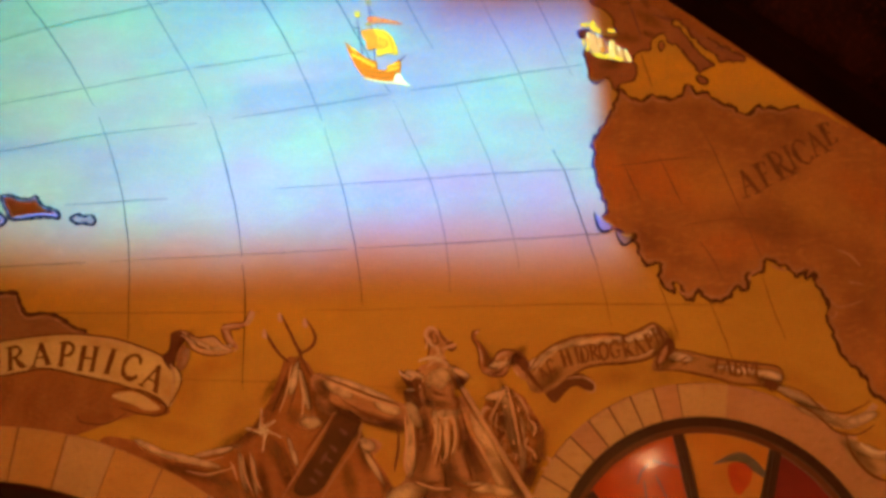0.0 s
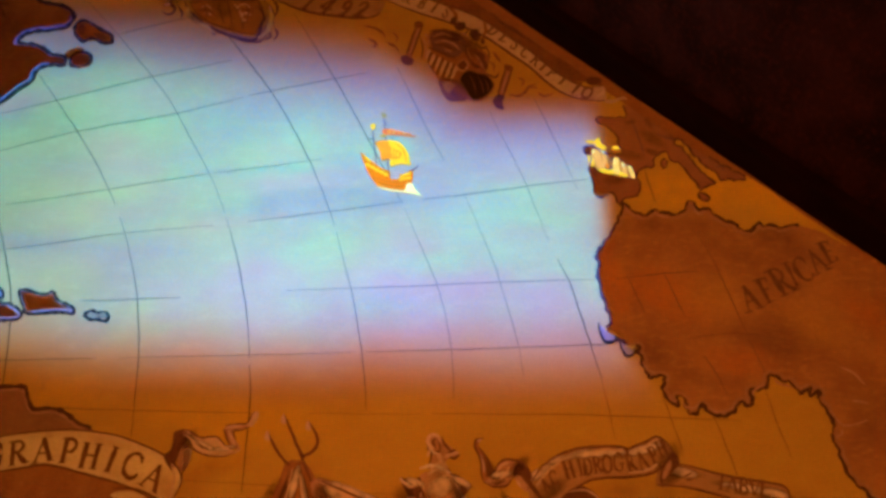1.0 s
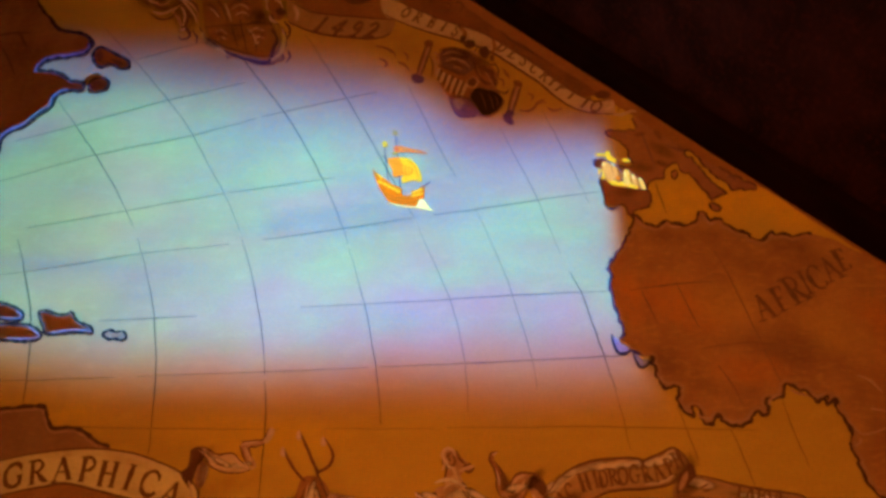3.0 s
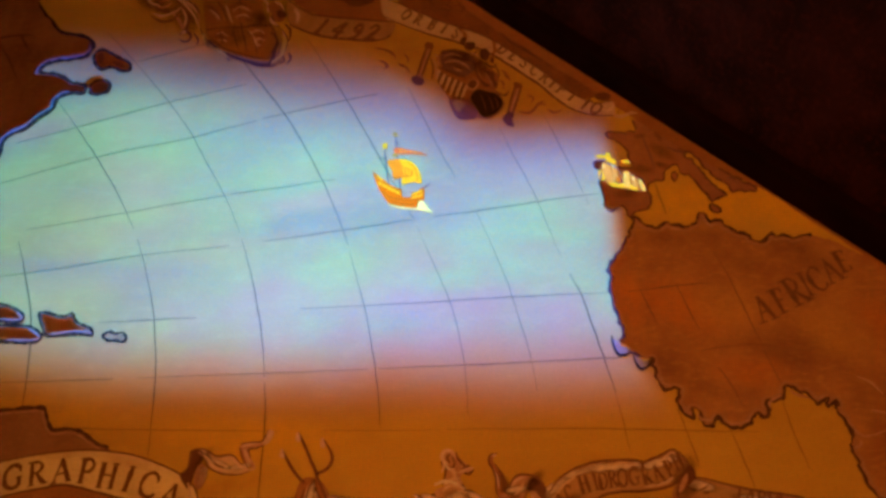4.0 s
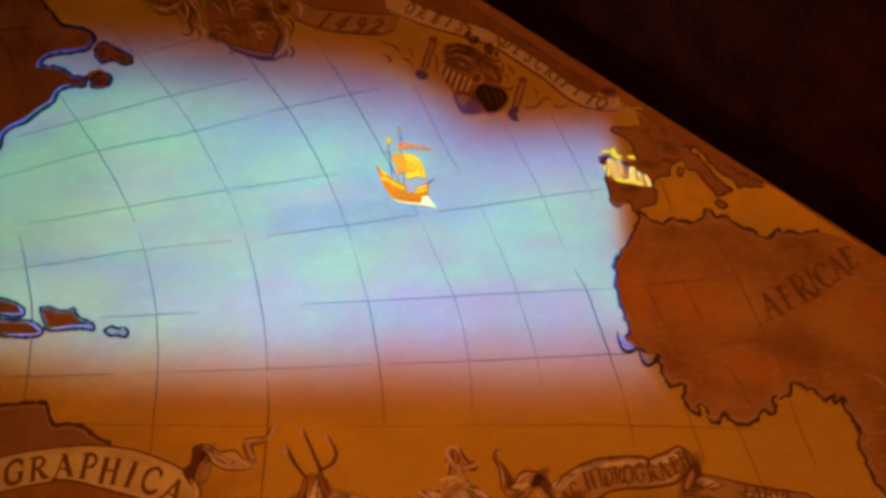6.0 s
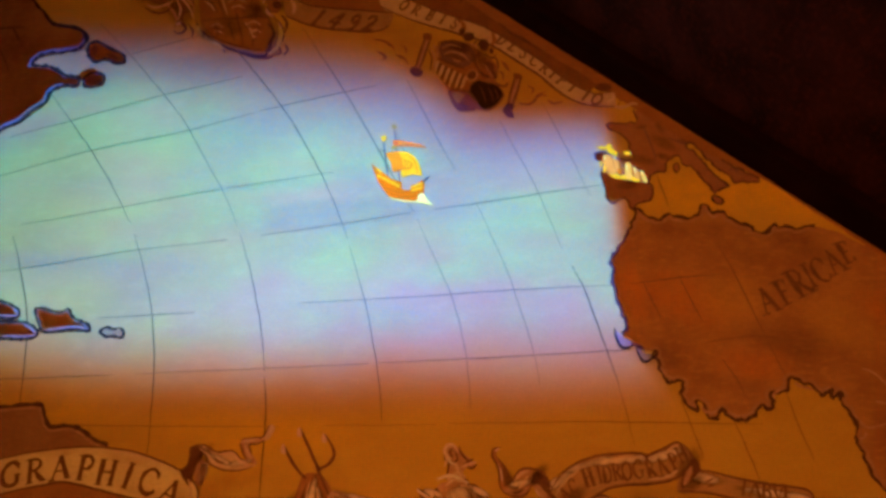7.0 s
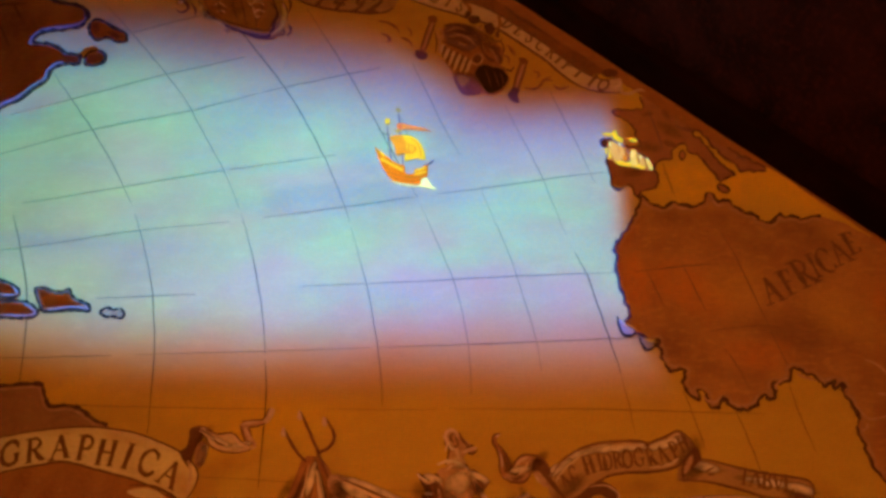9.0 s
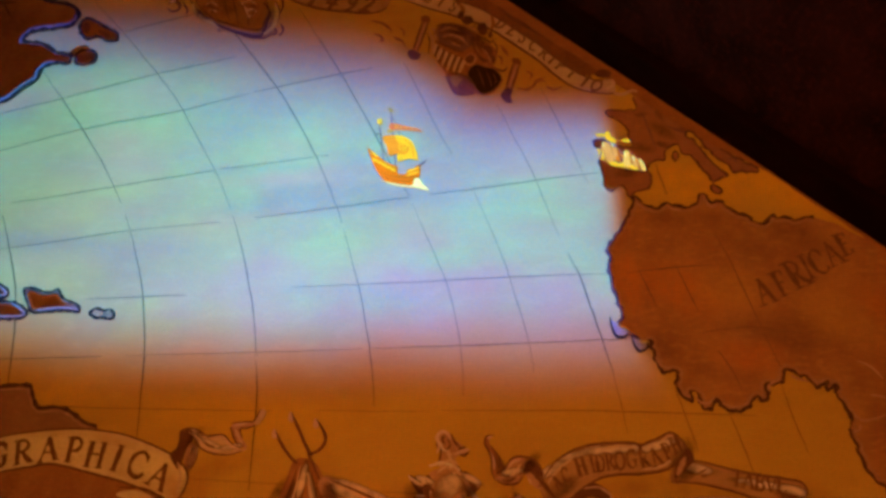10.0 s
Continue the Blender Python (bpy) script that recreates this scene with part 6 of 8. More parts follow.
stroke("rim_light", [(-3.734, 6.248), (-3.688, 6.153), (-3.578, 6.060), (-3.481, 6.003), (-3.415, 5.938)], 0.026, 6.8, SHORE_WHITE, shield, "chalky lit edge of the rim", taper=(0.4, 0.2))
stroke("rim_scroll", [(-2.925, 6.122), (-2.893, 6.056), (-2.894, 5.961), (-2.918, 5.884), (-2.985, 5.834)], 0.040, 6.8, SHORE_WHITE, shield, "chalky scroll at the rim's corner", taper=(0.3, 0.3))
mantling = tagged(new("painted_mantling"), "curling brown painted scrollwork beside the shield", "scrollwork")
for k, (q, long, wide, turn) in enumerate((([(-4.146, 6.643)][0], 0.9, 0.4, 20), ([(-3.954, 6.446)][0], 0.5, 0.3, 60), ([(-2.959, 6.433)][0], 0.5, 0.26, 60), ([(-4.418, 6.823)][0], 0.6, 0.4, 30))):
    dab(q, long, wide, turn, 0.6 + 0.05 * k, RUSSET, mantling, "wash")
for pts in ([(-4.274, 6.885), (-4.163, 6.770), (-4.038, 6.641), (-3.925, 6.502), (-3.821, 6.341)], [(-4.004, 6.595), (-3.929, 6.463), (-3.923, 6.329), (-3.858, 6.242)], [(-3.989, 6.286), (-3.947, 6.333), (-3.879, 6.284), (-3.870, 6.218), (-3.930, 6.200), (-3.986, 6.246)], [(-4.356, 6.565), (-4.228, 6.479), (-4.109, 6.482), (-4.053, 6.548)], [(-4.404, 6.765), (-4.317, 6.655), (-4.195, 6.596), (-4.112, 6.652)], [(-4.129, 6.834), (-4.004, 6.704), (-3.888, 6.605), (-3.820, 6.500)], [(-3.846, 6.292), (-3.781, 6.206), (-3.779, 6.141)], [(-3.085, 6.393), (-3.034, 6.282), (-2.970, 6.222)], [(-3.196, 6.660), (-3.125, 6.569), (-3.047, 6.571)], [(-2.957, 6.636), (-2.914, 6.498), (-2.917, 6.368)], [(-4.392, 6.918), (-4.286, 6.831), (-4.250, 6.728), (-4.318, 6.710)], [(-4.532, 6.883), (-4.452, 6.759), (-4.377, 6.650)], [(-2.934, 6.268), (-2.865, 6.170), (-2.870, 6.058)], [(-2.853, 5.945), (-2.820, 5.868), (-2.843, 5.811)]):
    stroke("scroll", pts, 0.024, 3, SHADE, mantling, "dark scroll", taper=(0.2, 0.2), amount=0.006)
for pts in ([(-4.223, 6.877), (-4.125, 6.764), (-4.003, 6.642), (-3.892, 6.511), (-3.792, 6.337)], [(-4.047, 6.628), (-3.965, 6.495), (-3.959, 6.361)], [(-4.338, 6.590), (-4.218, 6.538), (-4.105, 6.569), (-4.056, 6.616)], [(-4.057, 6.726), (-3.940, 6.626), (-3.847, 6.518)], [(-3.114, 6.436), (-3.096, 6.525), (-3.014, 6.500), (-2.954, 6.400)], [(-3.092, 6.368), (-3.059, 6.299), (-2.997, 6.252)], [(-4.470, 6.831), (-4.381, 6.720), (-4.286, 6.678)], [(-3.977, 6.311), (-3.920, 6.316)], [(-4.328, 6.908), (-4.229, 6.794), (-4.196, 6.706)], [(-3.210, 6.609), (-3.139, 6.519), (-3.121, 6.411)], [(-2.939, 6.193), (-2.903, 6.100)]):
    stroke("scroll_light", pts, 0.020, 4, FLESH_LIGHT, mantling, "pale lit scroll", taper=(0.2, 0.2), amount=0.005)
for pts in ([(-4.149, 6.603), (-4.035, 6.464), (-3.974, 6.350)], [(-3.955, 6.696), (-3.855, 6.559), (-3.812, 6.406)], [(-4.349, 6.687), (-4.233, 6.656), (-4.159, 6.700)]):
    stroke("scroll_mid", pts, 0.030, 2, FLESH, mantling, "brown scroll", taper=(0.2, 0.2), amount=0.005)

arms = plate("shield", [(-1.508, 5.703), (-1.478, 5.745), (-1.384, 5.773), (-1.273, 5.724), (-1.177, 5.661), (-1.120, 5.620), (-1.135, 5.544), (-1.104, 5.441), (-1.029, 5.368), (-0.954, 5.252), (-0.930, 5.192), (-0.964, 5.122), (-1.046, 5.063), (-1.117, 5.080), (-1.208, 5.105), (-1.301, 5.167), (-1.356, 5.253), (-1.417, 5.357), (-1.480, 5.474), (-1.477, 5.585)], 3, BORDER, None, "striped painted shield with dark crest and pale base", "shield", 0.005)
for a, b in ([(-1.472, 5.574), (-1.485, 5.486)], [(-1.427, 5.529), (-1.454, 5.427)], [(-1.378, 5.495), (-1.413, 5.367)], [(-1.330, 5.462), (-1.369, 5.319)], [(-1.282, 5.435), (-1.321, 5.287)], [(-1.239, 5.402), (-1.279, 5.271)]):
    stroke("stripe", (a, Vector(a).lerp(Vector(b), 0.5), b), 0.028, 4, CREAM_DIM, arms, "pale stripe", taper=(0.6, 0.4))
for a, b in ([(-1.452, 5.554), (-1.474, 5.451)], [(-1.403, 5.515), (-1.433, 5.397)], [(-1.354, 5.482), (-1.393, 5.343)], [(-1.306, 5.448), (-1.345, 5.300)], [(-1.259, 5.421), (-1.302, 5.268)]):
    stroke("stripe", (a, Vector(a).lerp(Vector(b), 0.5), b), 0.022, 5, SHADE, arms, "dark stripe", taper=(0.6, 0.4))
plate("dark_crest", [(-1.472, 5.727), (-1.374, 5.754), (-1.272, 5.707), (-1.185, 5.640), (-1.173, 5.571), (-1.226, 5.500), (-1.308, 5.487), (-1.377, 5.551), (-1.445, 5.593)], 4, LAND_DARK, arms, "dark red-brown crest of the shield", amount=0.006)
for pts in ([(-1.451, 5.696), (-1.372, 5.720), (-1.280, 5.674)], [(-1.429, 5.636), (-1.354, 5.649), (-1.267, 5.605), (-1.218, 5.543)], [(-1.350, 5.570), (-1.283, 5.540)], [(-1.232, 5.634), (-1.202, 5.586)], [(-1.488, 5.677), (-1.474, 5.608)], [(-1.142, 5.601), (-1.153, 5.535), (-1.123, 5.454)], [(-1.106, 5.507), (-1.058, 5.436), (-1.019, 5.345)]):
    stroke("crest_light", pts, 0.012, 6, FLESH, arms, "pale line of the crest", taper=(0.2, 0.2))
for pts in ([(-1.459, 5.674), (-1.375, 5.686), (-1.269, 5.639), (-1.193, 5.596)], [(-1.408, 5.600), (-1.333, 5.602), (-1.255, 5.547)], [(-1.472, 5.733), (-1.374, 5.760), (-1.268, 5.712)], [(-1.173, 5.571), (-1.161, 5.492), (-1.112, 5.410)]):
    stroke("crest_line", pts, 0.014, 7, SHADE, arms, "dark line of the crest", taper=(0.2, 0.2))
charge = plate("round_charge", [(-1.214, 5.443), (-1.177, 5.450), (-1.153, 5.409), (-1.169, 5.367), (-1.206, 5.366), (-1.231, 5.407)], 4, SHADE, arms, "dark round charge", amount=0.001)
stroke("ring", [(-1.223, 5.433), (-1.187, 5.456), (-1.149, 5.414), (-1.165, 5.361), (-1.205, 5.355), (-1.235, 5.402), (-1.223, 5.433)], 0.012, 5, FLESH, charge, "pale ring round the charge")
quarter = plate("dark_quarter", [(-1.148, 5.343), (-1.064, 5.312), (-1.000, 5.288), (-0.943, 5.213), (-0.968, 5.134), (-1.048, 5.082), (-1.106, 5.094), (-1.157, 5.184), (-1.201, 5.269)], 5, INK, arms, "near-black quarter of the shield", amount=0.004)
for pts in ([(-1.128, 5.301), (-1.088, 5.206), (-1.071, 5.122)], [(-1.063, 5.283), (-1.030, 5.204), (-1.013, 5.127)], [(-1.008, 5.256), (-0.982, 5.195), (-0.987, 5.146)]):
    stroke("quarter_bar", pts, 0.012, 6, SHADE, quarter, "dull bar on the dark quarter", taper=(0.3, 0.3))
shield_base = plate("base", [(-1.367, 5.256), (-1.309, 5.276), (-1.208, 5.226), (-1.141, 5.146), (-1.153, 5.083), (-1.266, 5.083), (-1.321, 5.142)], 5, DEEP_BORDER, arms, "dull lavender base of the shield", amount=0.002, steps=3)
plate("base_field", [(-1.339, 5.246), (-1.283, 5.251), (-1.235, 5.203), (-1.269, 5.152), (-1.315, 5.178)], 6, RIM_PAINT, shield_base, "pale patch of the base", amount=0.002, steps=3)
for pts in ([(-1.375, 5.265), (-1.324, 5.143), (-1.266, 5.077), (-1.149, 5.072)], [(-1.375, 5.261), (-1.309, 5.283), (-1.208, 5.233), (-1.137, 5.150)], [(-1.235, 5.203), (-1.265, 5.146), (-1.212, 5.104)]):
    stroke("base_rim", pts, 0.012, 7, SHADE, shield_base, "dark rim of the base", taper=(0.5, 0.5))
golden = plate("golden_quarter", [(-1.152, 5.537), (-1.072, 5.551), (-0.996, 5.475), (-1.001, 5.353), (-1.075, 5.361), (-1.151, 5.403)], 4, BORDER, arms, "golden-brown quarter of the shield", amount=0.004)
for pts in ([(-1.108, 5.510), (-1.052, 5.492), (-1.031, 5.434), (-1.059, 5.426)], [(-1.044, 5.429), (-1.002, 5.387), (-1.005, 5.349)], [(-1.133, 5.434), (-1.094, 5.386), (-1.048, 5.369)]):
    stroke("quarter_charge", pts, 0.030, 6, SHADE, golden, "dark charge on the golden quarter", taper=(0.4, 0.4))
for pts in ([(-1.480, 5.748), (-1.413, 5.759), (-1.296, 5.726), (-1.160, 5.640)], [(-1.447, 5.674), (-1.332, 5.679), (-1.234, 5.615), (-1.166, 5.561)], [(-1.434, 5.615), (-1.367, 5.619), (-1.307, 5.562), (-1.250, 5.548)], [(-1.481, 5.598), (-1.363, 5.527), (-1.246, 5.464)]):
    stroke("crest_fold", pts, 0.016, 7.4, SHADE, arms, "dark fold of the crest", taper=(0.3, 0.3))
for x, z, r in ((-1.286, 5.842, 0.026), (-1.218, 5.772, 0.036), (-1.11, 5.687, 0.042)):
    plate("crown_point", [(x - r, z), (x - 0.4 * r, z + 1.1 * r), (x + 0.6 * r, z + r), (x + r, z - 0.2 * r), (x + 0.2 * r, z - r)], 7, COAST, arms, "dark point of the crown", amount=0.003)
for pts in ([(-1.268, 5.821), (-1.231, 5.828), (-1.201, 5.778), (-1.218, 5.740), (-1.260, 5.751), (-1.281, 5.788)], [(-1.132, 5.706), (-1.096, 5.719), (-1.062, 5.675), (-1.079, 5.626), (-1.120, 5.637), (-1.140, 5.673)], [(-1.308, 5.850), (-1.279, 5.857), (-1.277, 5.811), (-1.305, 5.803)], [(-1.056, 5.646), (-1.029, 5.642), (-1.027, 5.586), (-1.055, 5.601)], [(-1.083, 5.494), (-1.047, 5.511), (-1.014, 5.464), (-1.040, 5.423), (-1.072, 5.443)], [(-1.049, 5.413), (-1.012, 5.398), (-0.992, 5.342), (-1.029, 5.357)]):
    plate("crown", pts, 5, SHADE, arms, "dark crown piece", amount=0.003)
for pts in ([(-1.549, 5.731), (-1.503, 5.611), (-1.514, 5.489)], [(-1.531, 5.752), (-1.489, 5.700), (-1.484, 5.620)], [(-1.119, 5.587), (-1.080, 5.537), (-1.043, 5.522)], [(-1.122, 5.443), (-1.084, 5.395), (-1.055, 5.338)], [(-1.323, 5.771), (-1.264, 5.729), (-1.198, 5.709), (-1.140, 5.656)]):
    stroke("mantle", pts, 0.020, 3, FLESH, arms, "pale scroll beside the shield", taper=(0.2, 0.2))
for pts in ([(-1.561, 5.709), (-1.526, 5.603), (-1.533, 5.491)], [(-1.017, 5.574), (-0.987, 5.482), (-1.003, 5.408)], [(-1.162, 5.738), (-1.188, 5.708)], [(-0.991, 5.310), (-0.928, 5.271), (-0.902, 5.310)], [(-1.106, 5.607), (-1.044, 5.555), (-0.999, 5.583)]):
    stroke("mantle", pts, 0.014, 3.5, SHADE, arms, "dark scroll beside the shield", taper=(0.2, 0.2))
for q, long, wide, turn, tone in (([(-1.117, 5.553)][0], 0.3, 0.2, 60, RUSSET), ([(-1.285, 5.686)][0], 0.34, 0.14, 20, UMBER)):
    dab(q, long, wide, turn, 7.5 + 0.4 * wide, tone, arms)
columns = tagged(new("painted_columns"), "pair of brown painted columns flanking the shield", "columns")
for a, b in ([(-1.576, 5.807), (-1.638, 5.517)], [(-0.827, 5.335), (-0.883, 5.087)]):
    shaft = stroke("column", (a, Vector(a).lerp(Vector(b), 0.5), b), 0.062, 4, ROBE, columns, "brown column", taper=(0.9, 0.8))
    stroke("column_light", (Vector(a) + Vector((0.004, 0)), Vector(b) + Vector((0.004, 0.02))), 0.016, 5, FLESH, shaft, "lighter middle of the column")
    stroke("column_shade", (Vector(a) - Vector((0.027, 0)), Vector(b) - Vector((0.022, -0.02))), 0.014, 5, SHADE, shaft, "dark side of the column")
    stroke("column_shade", (Vector(a) + Vector((0.029, 0)), Vector(b) + Vector((0.022, 0.02))), 0.012, 5, SHADE, shaft, "dark side of the column")
for pts in ([(-1.686, 5.541), (-1.630, 5.516), (-1.594, 5.489), (-1.606, 5.445), (-1.654, 5.446), (-1.698, 5.492)], [(-0.901, 5.110), (-0.851, 5.080), (-0.864, 5.039), (-0.852, 4.975), (-0.898, 4.984), (-0.939, 5.046)]):
    plate("base", pts, 5.5, SHADE, columns, "dark foot of a column", amount=0.004)
for pts in ([(-1.611, 5.863), (-1.552, 5.861), (-1.540, 5.807), (-1.603, 5.806)], [(-0.860, 5.378), (-0.805, 5.363), (-0.794, 5.320), (-0.852, 5.331)]):
    plate("capital", pts, 5.5, DEEP_BORDER, columns, "brown head of a column", amount=0.003)
scrolls = tagged(new("painted_scrollwork"), "thin brown scrolls below the long banner", "scrollwork")
for pts in ([(-0.819, 5.115), (-0.753, 5.096), (-0.701, 5.118), (-0.675, 5.168), (-0.613, 5.183)], [(-0.692, 5.138), (-0.648, 5.162), (-0.604, 5.149)], [(-0.604, 5.109), (-0.552, 5.076), (-0.491, 5.091)], [(-0.755, 5.262), (-0.710, 5.225), (-0.728, 5.184)], [(-2.057, 5.886), (-1.963, 5.855), (-1.884, 5.797), (-1.853, 5.734)], [(-2.014, 5.753), (-1.951, 5.722), (-1.920, 5.665), (-1.956, 5.659)], [(-1.840, 5.697), (-1.773, 5.655), (-1.722, 5.579)], [(-1.797, 5.787), (-1.753, 5.734), (-1.760, 5.688)], [(-0.969, 5.516), (-0.922, 5.477), (-0.893, 5.408)], [(-0.994, 5.430), (-0.948, 5.392), (-0.946, 5.337)]):
    stroke("scroll", pts, 0.018, 2, BORDER, scrolls, "", taper=(0.2, 0.2), amount=0.006)
for pts in ([(-0.819, 5.109), (-0.753, 5.090), (-0.701, 5.112), (-0.673, 5.162)], [(-1.999, 5.740), (-1.939, 5.700), (-1.944, 5.667)], [(-2.035, 5.868), (-1.952, 5.841), (-1.891, 5.786)], [(-0.950, 5.481), (-0.908, 5.427)], [(-1.829, 5.684), (-1.766, 5.642)]):
    stroke("scroll", pts, 0.010, 2.6, DEEP_BORDER, scrolls, "darker edge of a scroll", taper=(0.2, 0.2), amount=0.005)

# ---- painted figure, reduced to plain forms ----
robe = plate("painted_drapery", [(-2.202, 2.343), (-2.108, 2.358), (-2.033, 2.310), (-1.954, 2.197), (-1.812, 2.054), (-1.699, 1.943), (-1.608, 1.799), (-1.450, 1.600), (-1.406, 1.436), (-1.680, 1.227), (-2.414, 1.125), (-2.795, 1.379), (-2.605, 1.442), (-2.943, 1.577), (-3.208, 1.698), (-3.474, 1.779), (-3.395, 1.818), (-3.136, 1.773), (-2.839, 1.709), (-2.596, 1.759), (-2.417, 1.871), (-2.301, 2.046), (-2.245, 2.209)], 3, ROBE, None, "brown painted drapery below the trident", "drapery", 0.005)
for pts in ([(-2.174, 2.291), (-2.207, 2.143), (-2.276, 1.960)], [(-2.123, 2.299), (-2.113, 2.144), (-2.153, 1.980)], [(-2.077, 2.273), (-2.017, 2.109), (-1.971, 1.930)], [(-2.482, 1.740), (-2.392, 1.637), (-2.331, 1.500)], [(-1.651, 1.902), (-1.598, 1.765), (-1.448, 1.566)], [(-2.177, 1.819), (-2.085, 1.647), (-1.977, 1.493)], [(-1.847, 2.004), (-1.915, 1.896), (-2.017, 1.753)]):
    stroke("fold", pts, 0.012, 4, SHADE, robe, "dark fold", taper=(0.2, 0.2))
for pts in ([(-2.151, 2.306), (-2.168, 2.143), (-2.209, 1.997)], [(-2.101, 2.273), (-2.055, 2.108), (-2.051, 1.964)], [(-3.092, 1.760), (-2.963, 1.720), (-2.753, 1.668), (-2.558, 1.710)], [(-2.433, 1.720), (-2.404, 1.602), (-2.337, 1.480)], [(-2.388, 1.743), (-2.351, 1.617), (-2.278, 1.502)], [(-1.645, 1.798), (-1.565, 1.697)], [(-2.516, 1.686), (-2.455, 1.565)], [(-2.827, 1.616), (-2.663, 1.593), (-2.472, 1.649)]):
    stroke("fold_light", pts, 0.010, 5, FLESH_LIGHT, robe, "pale fold", taper=(0.1, 0.1))
for pts in ([(-2.074, 1.964), (-1.999, 1.994), (-1.934, 1.949), (-1.969, 1.902), (-2.046, 1.907)], [(-1.646, 1.815), (-1.574, 1.852), (-1.512, 1.802), (-1.568, 1.745)], [(-1.970, 2.110), (-1.852, 2.068), (-1.807, 1.987), (-1.923, 2.003)]):
    plate("swirl", pts, 4, FLESH, robe, "lighter swirl of the drapery", amount=0.008)
for touch, (q, long, wide, turn, tone) in enumerate((
    ([(-2.204, 2.106)][0], 0.537, 0.103, 115, UMBER),
    ([(-2.127, 2.210)][0], 0.390, 0.075, 98, BLUSH),
    ([(-2.051, 2.145)][0], 0.439, 0.065, 72, BLUSH),
    ([(-1.984, 2.088)][0], 0.537, 0.112, 58, UMBER),
    ([(-2.074, 1.964)][0], 0.292, 0.168, 30, RUSSET),
    ([(-1.987, 1.937)][0], 0.214, 0.121, 0, BLUSH),
    ([(-1.807, 1.976)][0], 0.341, 0.186, 45, UMBER),
    ([(-2.490, 1.811)][0], 0.634, 0.140, -28, UMBER),
    ([(-2.310, 1.977)][0], 0.341, 0.103, -60, RUSSET),
    ([(-2.836, 1.687)][0], 0.829, 0.075, 10, BLUSH),
    ([(-2.764, 1.597)][0], 0.926, 0.112, 12, UMBER),
    ([(-3.091, 1.752)][0], 0.439, 0.065, 20, BLUSH),
    ([(-2.421, 1.615)][0], 0.390, 0.075, 72, BLUSH),
    ([(-2.341, 1.597)][0], 0.390, 0.056, 76, BLUSH),
    ([(-2.377, 1.568)][0], 0.488, 0.140, 75, UMBER),
    ([(-2.266, 1.537)][0], 0.439, 0.112, 70, UMBER),
    ([(-2.538, 1.541)][0], 0.390, 0.140, 40, RUSSET),
    ([(-2.142, 1.645)][0], 0.537, 0.121, 62, UMBER),
    ([(-2.209, 1.748)][0], 0.292, 0.140, 50, RUSSET),
    ([(-2.094, 1.751)][0], 0.292, 0.056, 66, BLUSH),
    ([(-1.624, 1.764)][0], 0.439, 0.121, 68, UMBER),
    ([(-1.544, 1.664)][0], 0.390, 0.056, 55, BLUSH),
    ([(-1.609, 1.816)][0], 0.195, 0.112, 30, BLUSH),
    ([(-1.447, 1.533)][0], 0.292, 0.112, 60, UMBER),
    ([(-1.705, 1.591)][0], 0.390, 0.140, 70, RUSSET),
    ([(-2.286, 2.142)][0], 0.292, 0.093, -60, RUSSET),
    ([(-1.934, 2.146)][0], 0.195, 0.140, 50, UMBER),
    ([(-2.633, 1.736)][0], 0.439, 0.056, -12, BLUSH),
)):
    dab(q, long, wide, turn, 4.2 + 0.04 * touch, tone, robe, "highlight" if tone == BLUSH else "shading")
panel = plate("dark_panel", [(-1.794, 2.012), (-1.655, 1.965), (-1.693, 1.849), (-1.786, 1.691), (-1.879, 1.531), (-1.994, 1.479), (-2.067, 1.537), (-1.942, 1.755)], 5, COAST, None, "dark painted panel with worn reddish marks", "panel", 0.004)
for pts in ([(-1.847, 1.800), (-1.799, 1.759)], [(-1.894, 1.729), (-1.824, 1.696)], [(-1.866, 1.757), (-1.898, 1.680)], [(-1.940, 1.645), (-1.878, 1.612)], [(-1.966, 1.596), (-1.919, 1.563)], [(-1.786, 1.899), (-1.739, 1.865)]):
    stroke("worn_mark", pts, 0.024, 6, LAND_DARK, panel, "reddish worn bar")
stroke("panel_edge", [(-1.824, 2.011), (-1.946, 1.808), (-2.078, 1.578), (-2.144, 1.460)], 0.012, 6, FLESH, panel)
stroke("panel_edge", [(-1.640, 1.955), (-1.675, 1.815), (-1.816, 1.587), (-1.881, 1.470)], 0.012, 6, FLESH, panel)
star = tagged(new("starfish"), "pale painted five-armed starfish on the drapery", "starfish")
hub = Vector([(-2.308, 1.877)][0])
tips = [Vector(q) for q in [(-2.334, 2.024), (-2.224, 1.947), (-2.159, 1.834), (-2.297, 1.738), (-2.435, 1.892)]]
loop = []
for a, b in zip(tips, tips[1:] + tips[:1]):
    loop += [a, a.lerp(hub, 0.55) + (b - a) * 0.035, hub.lerp((a + b) / 2, 0.34)]
plate("arm_body", loop, 6, PALE, star, "", amount=0.003, steps=3)
for a in tips:
    stroke("arm_ridge", (hub.lerp(a, 0.15), hub.lerp(a, 0.75)), 0.010, 7, FLESH, star, taper=(1, 0.1))
trident = tagged(new("trident"), "dark painted three-pronged trident", "trident")
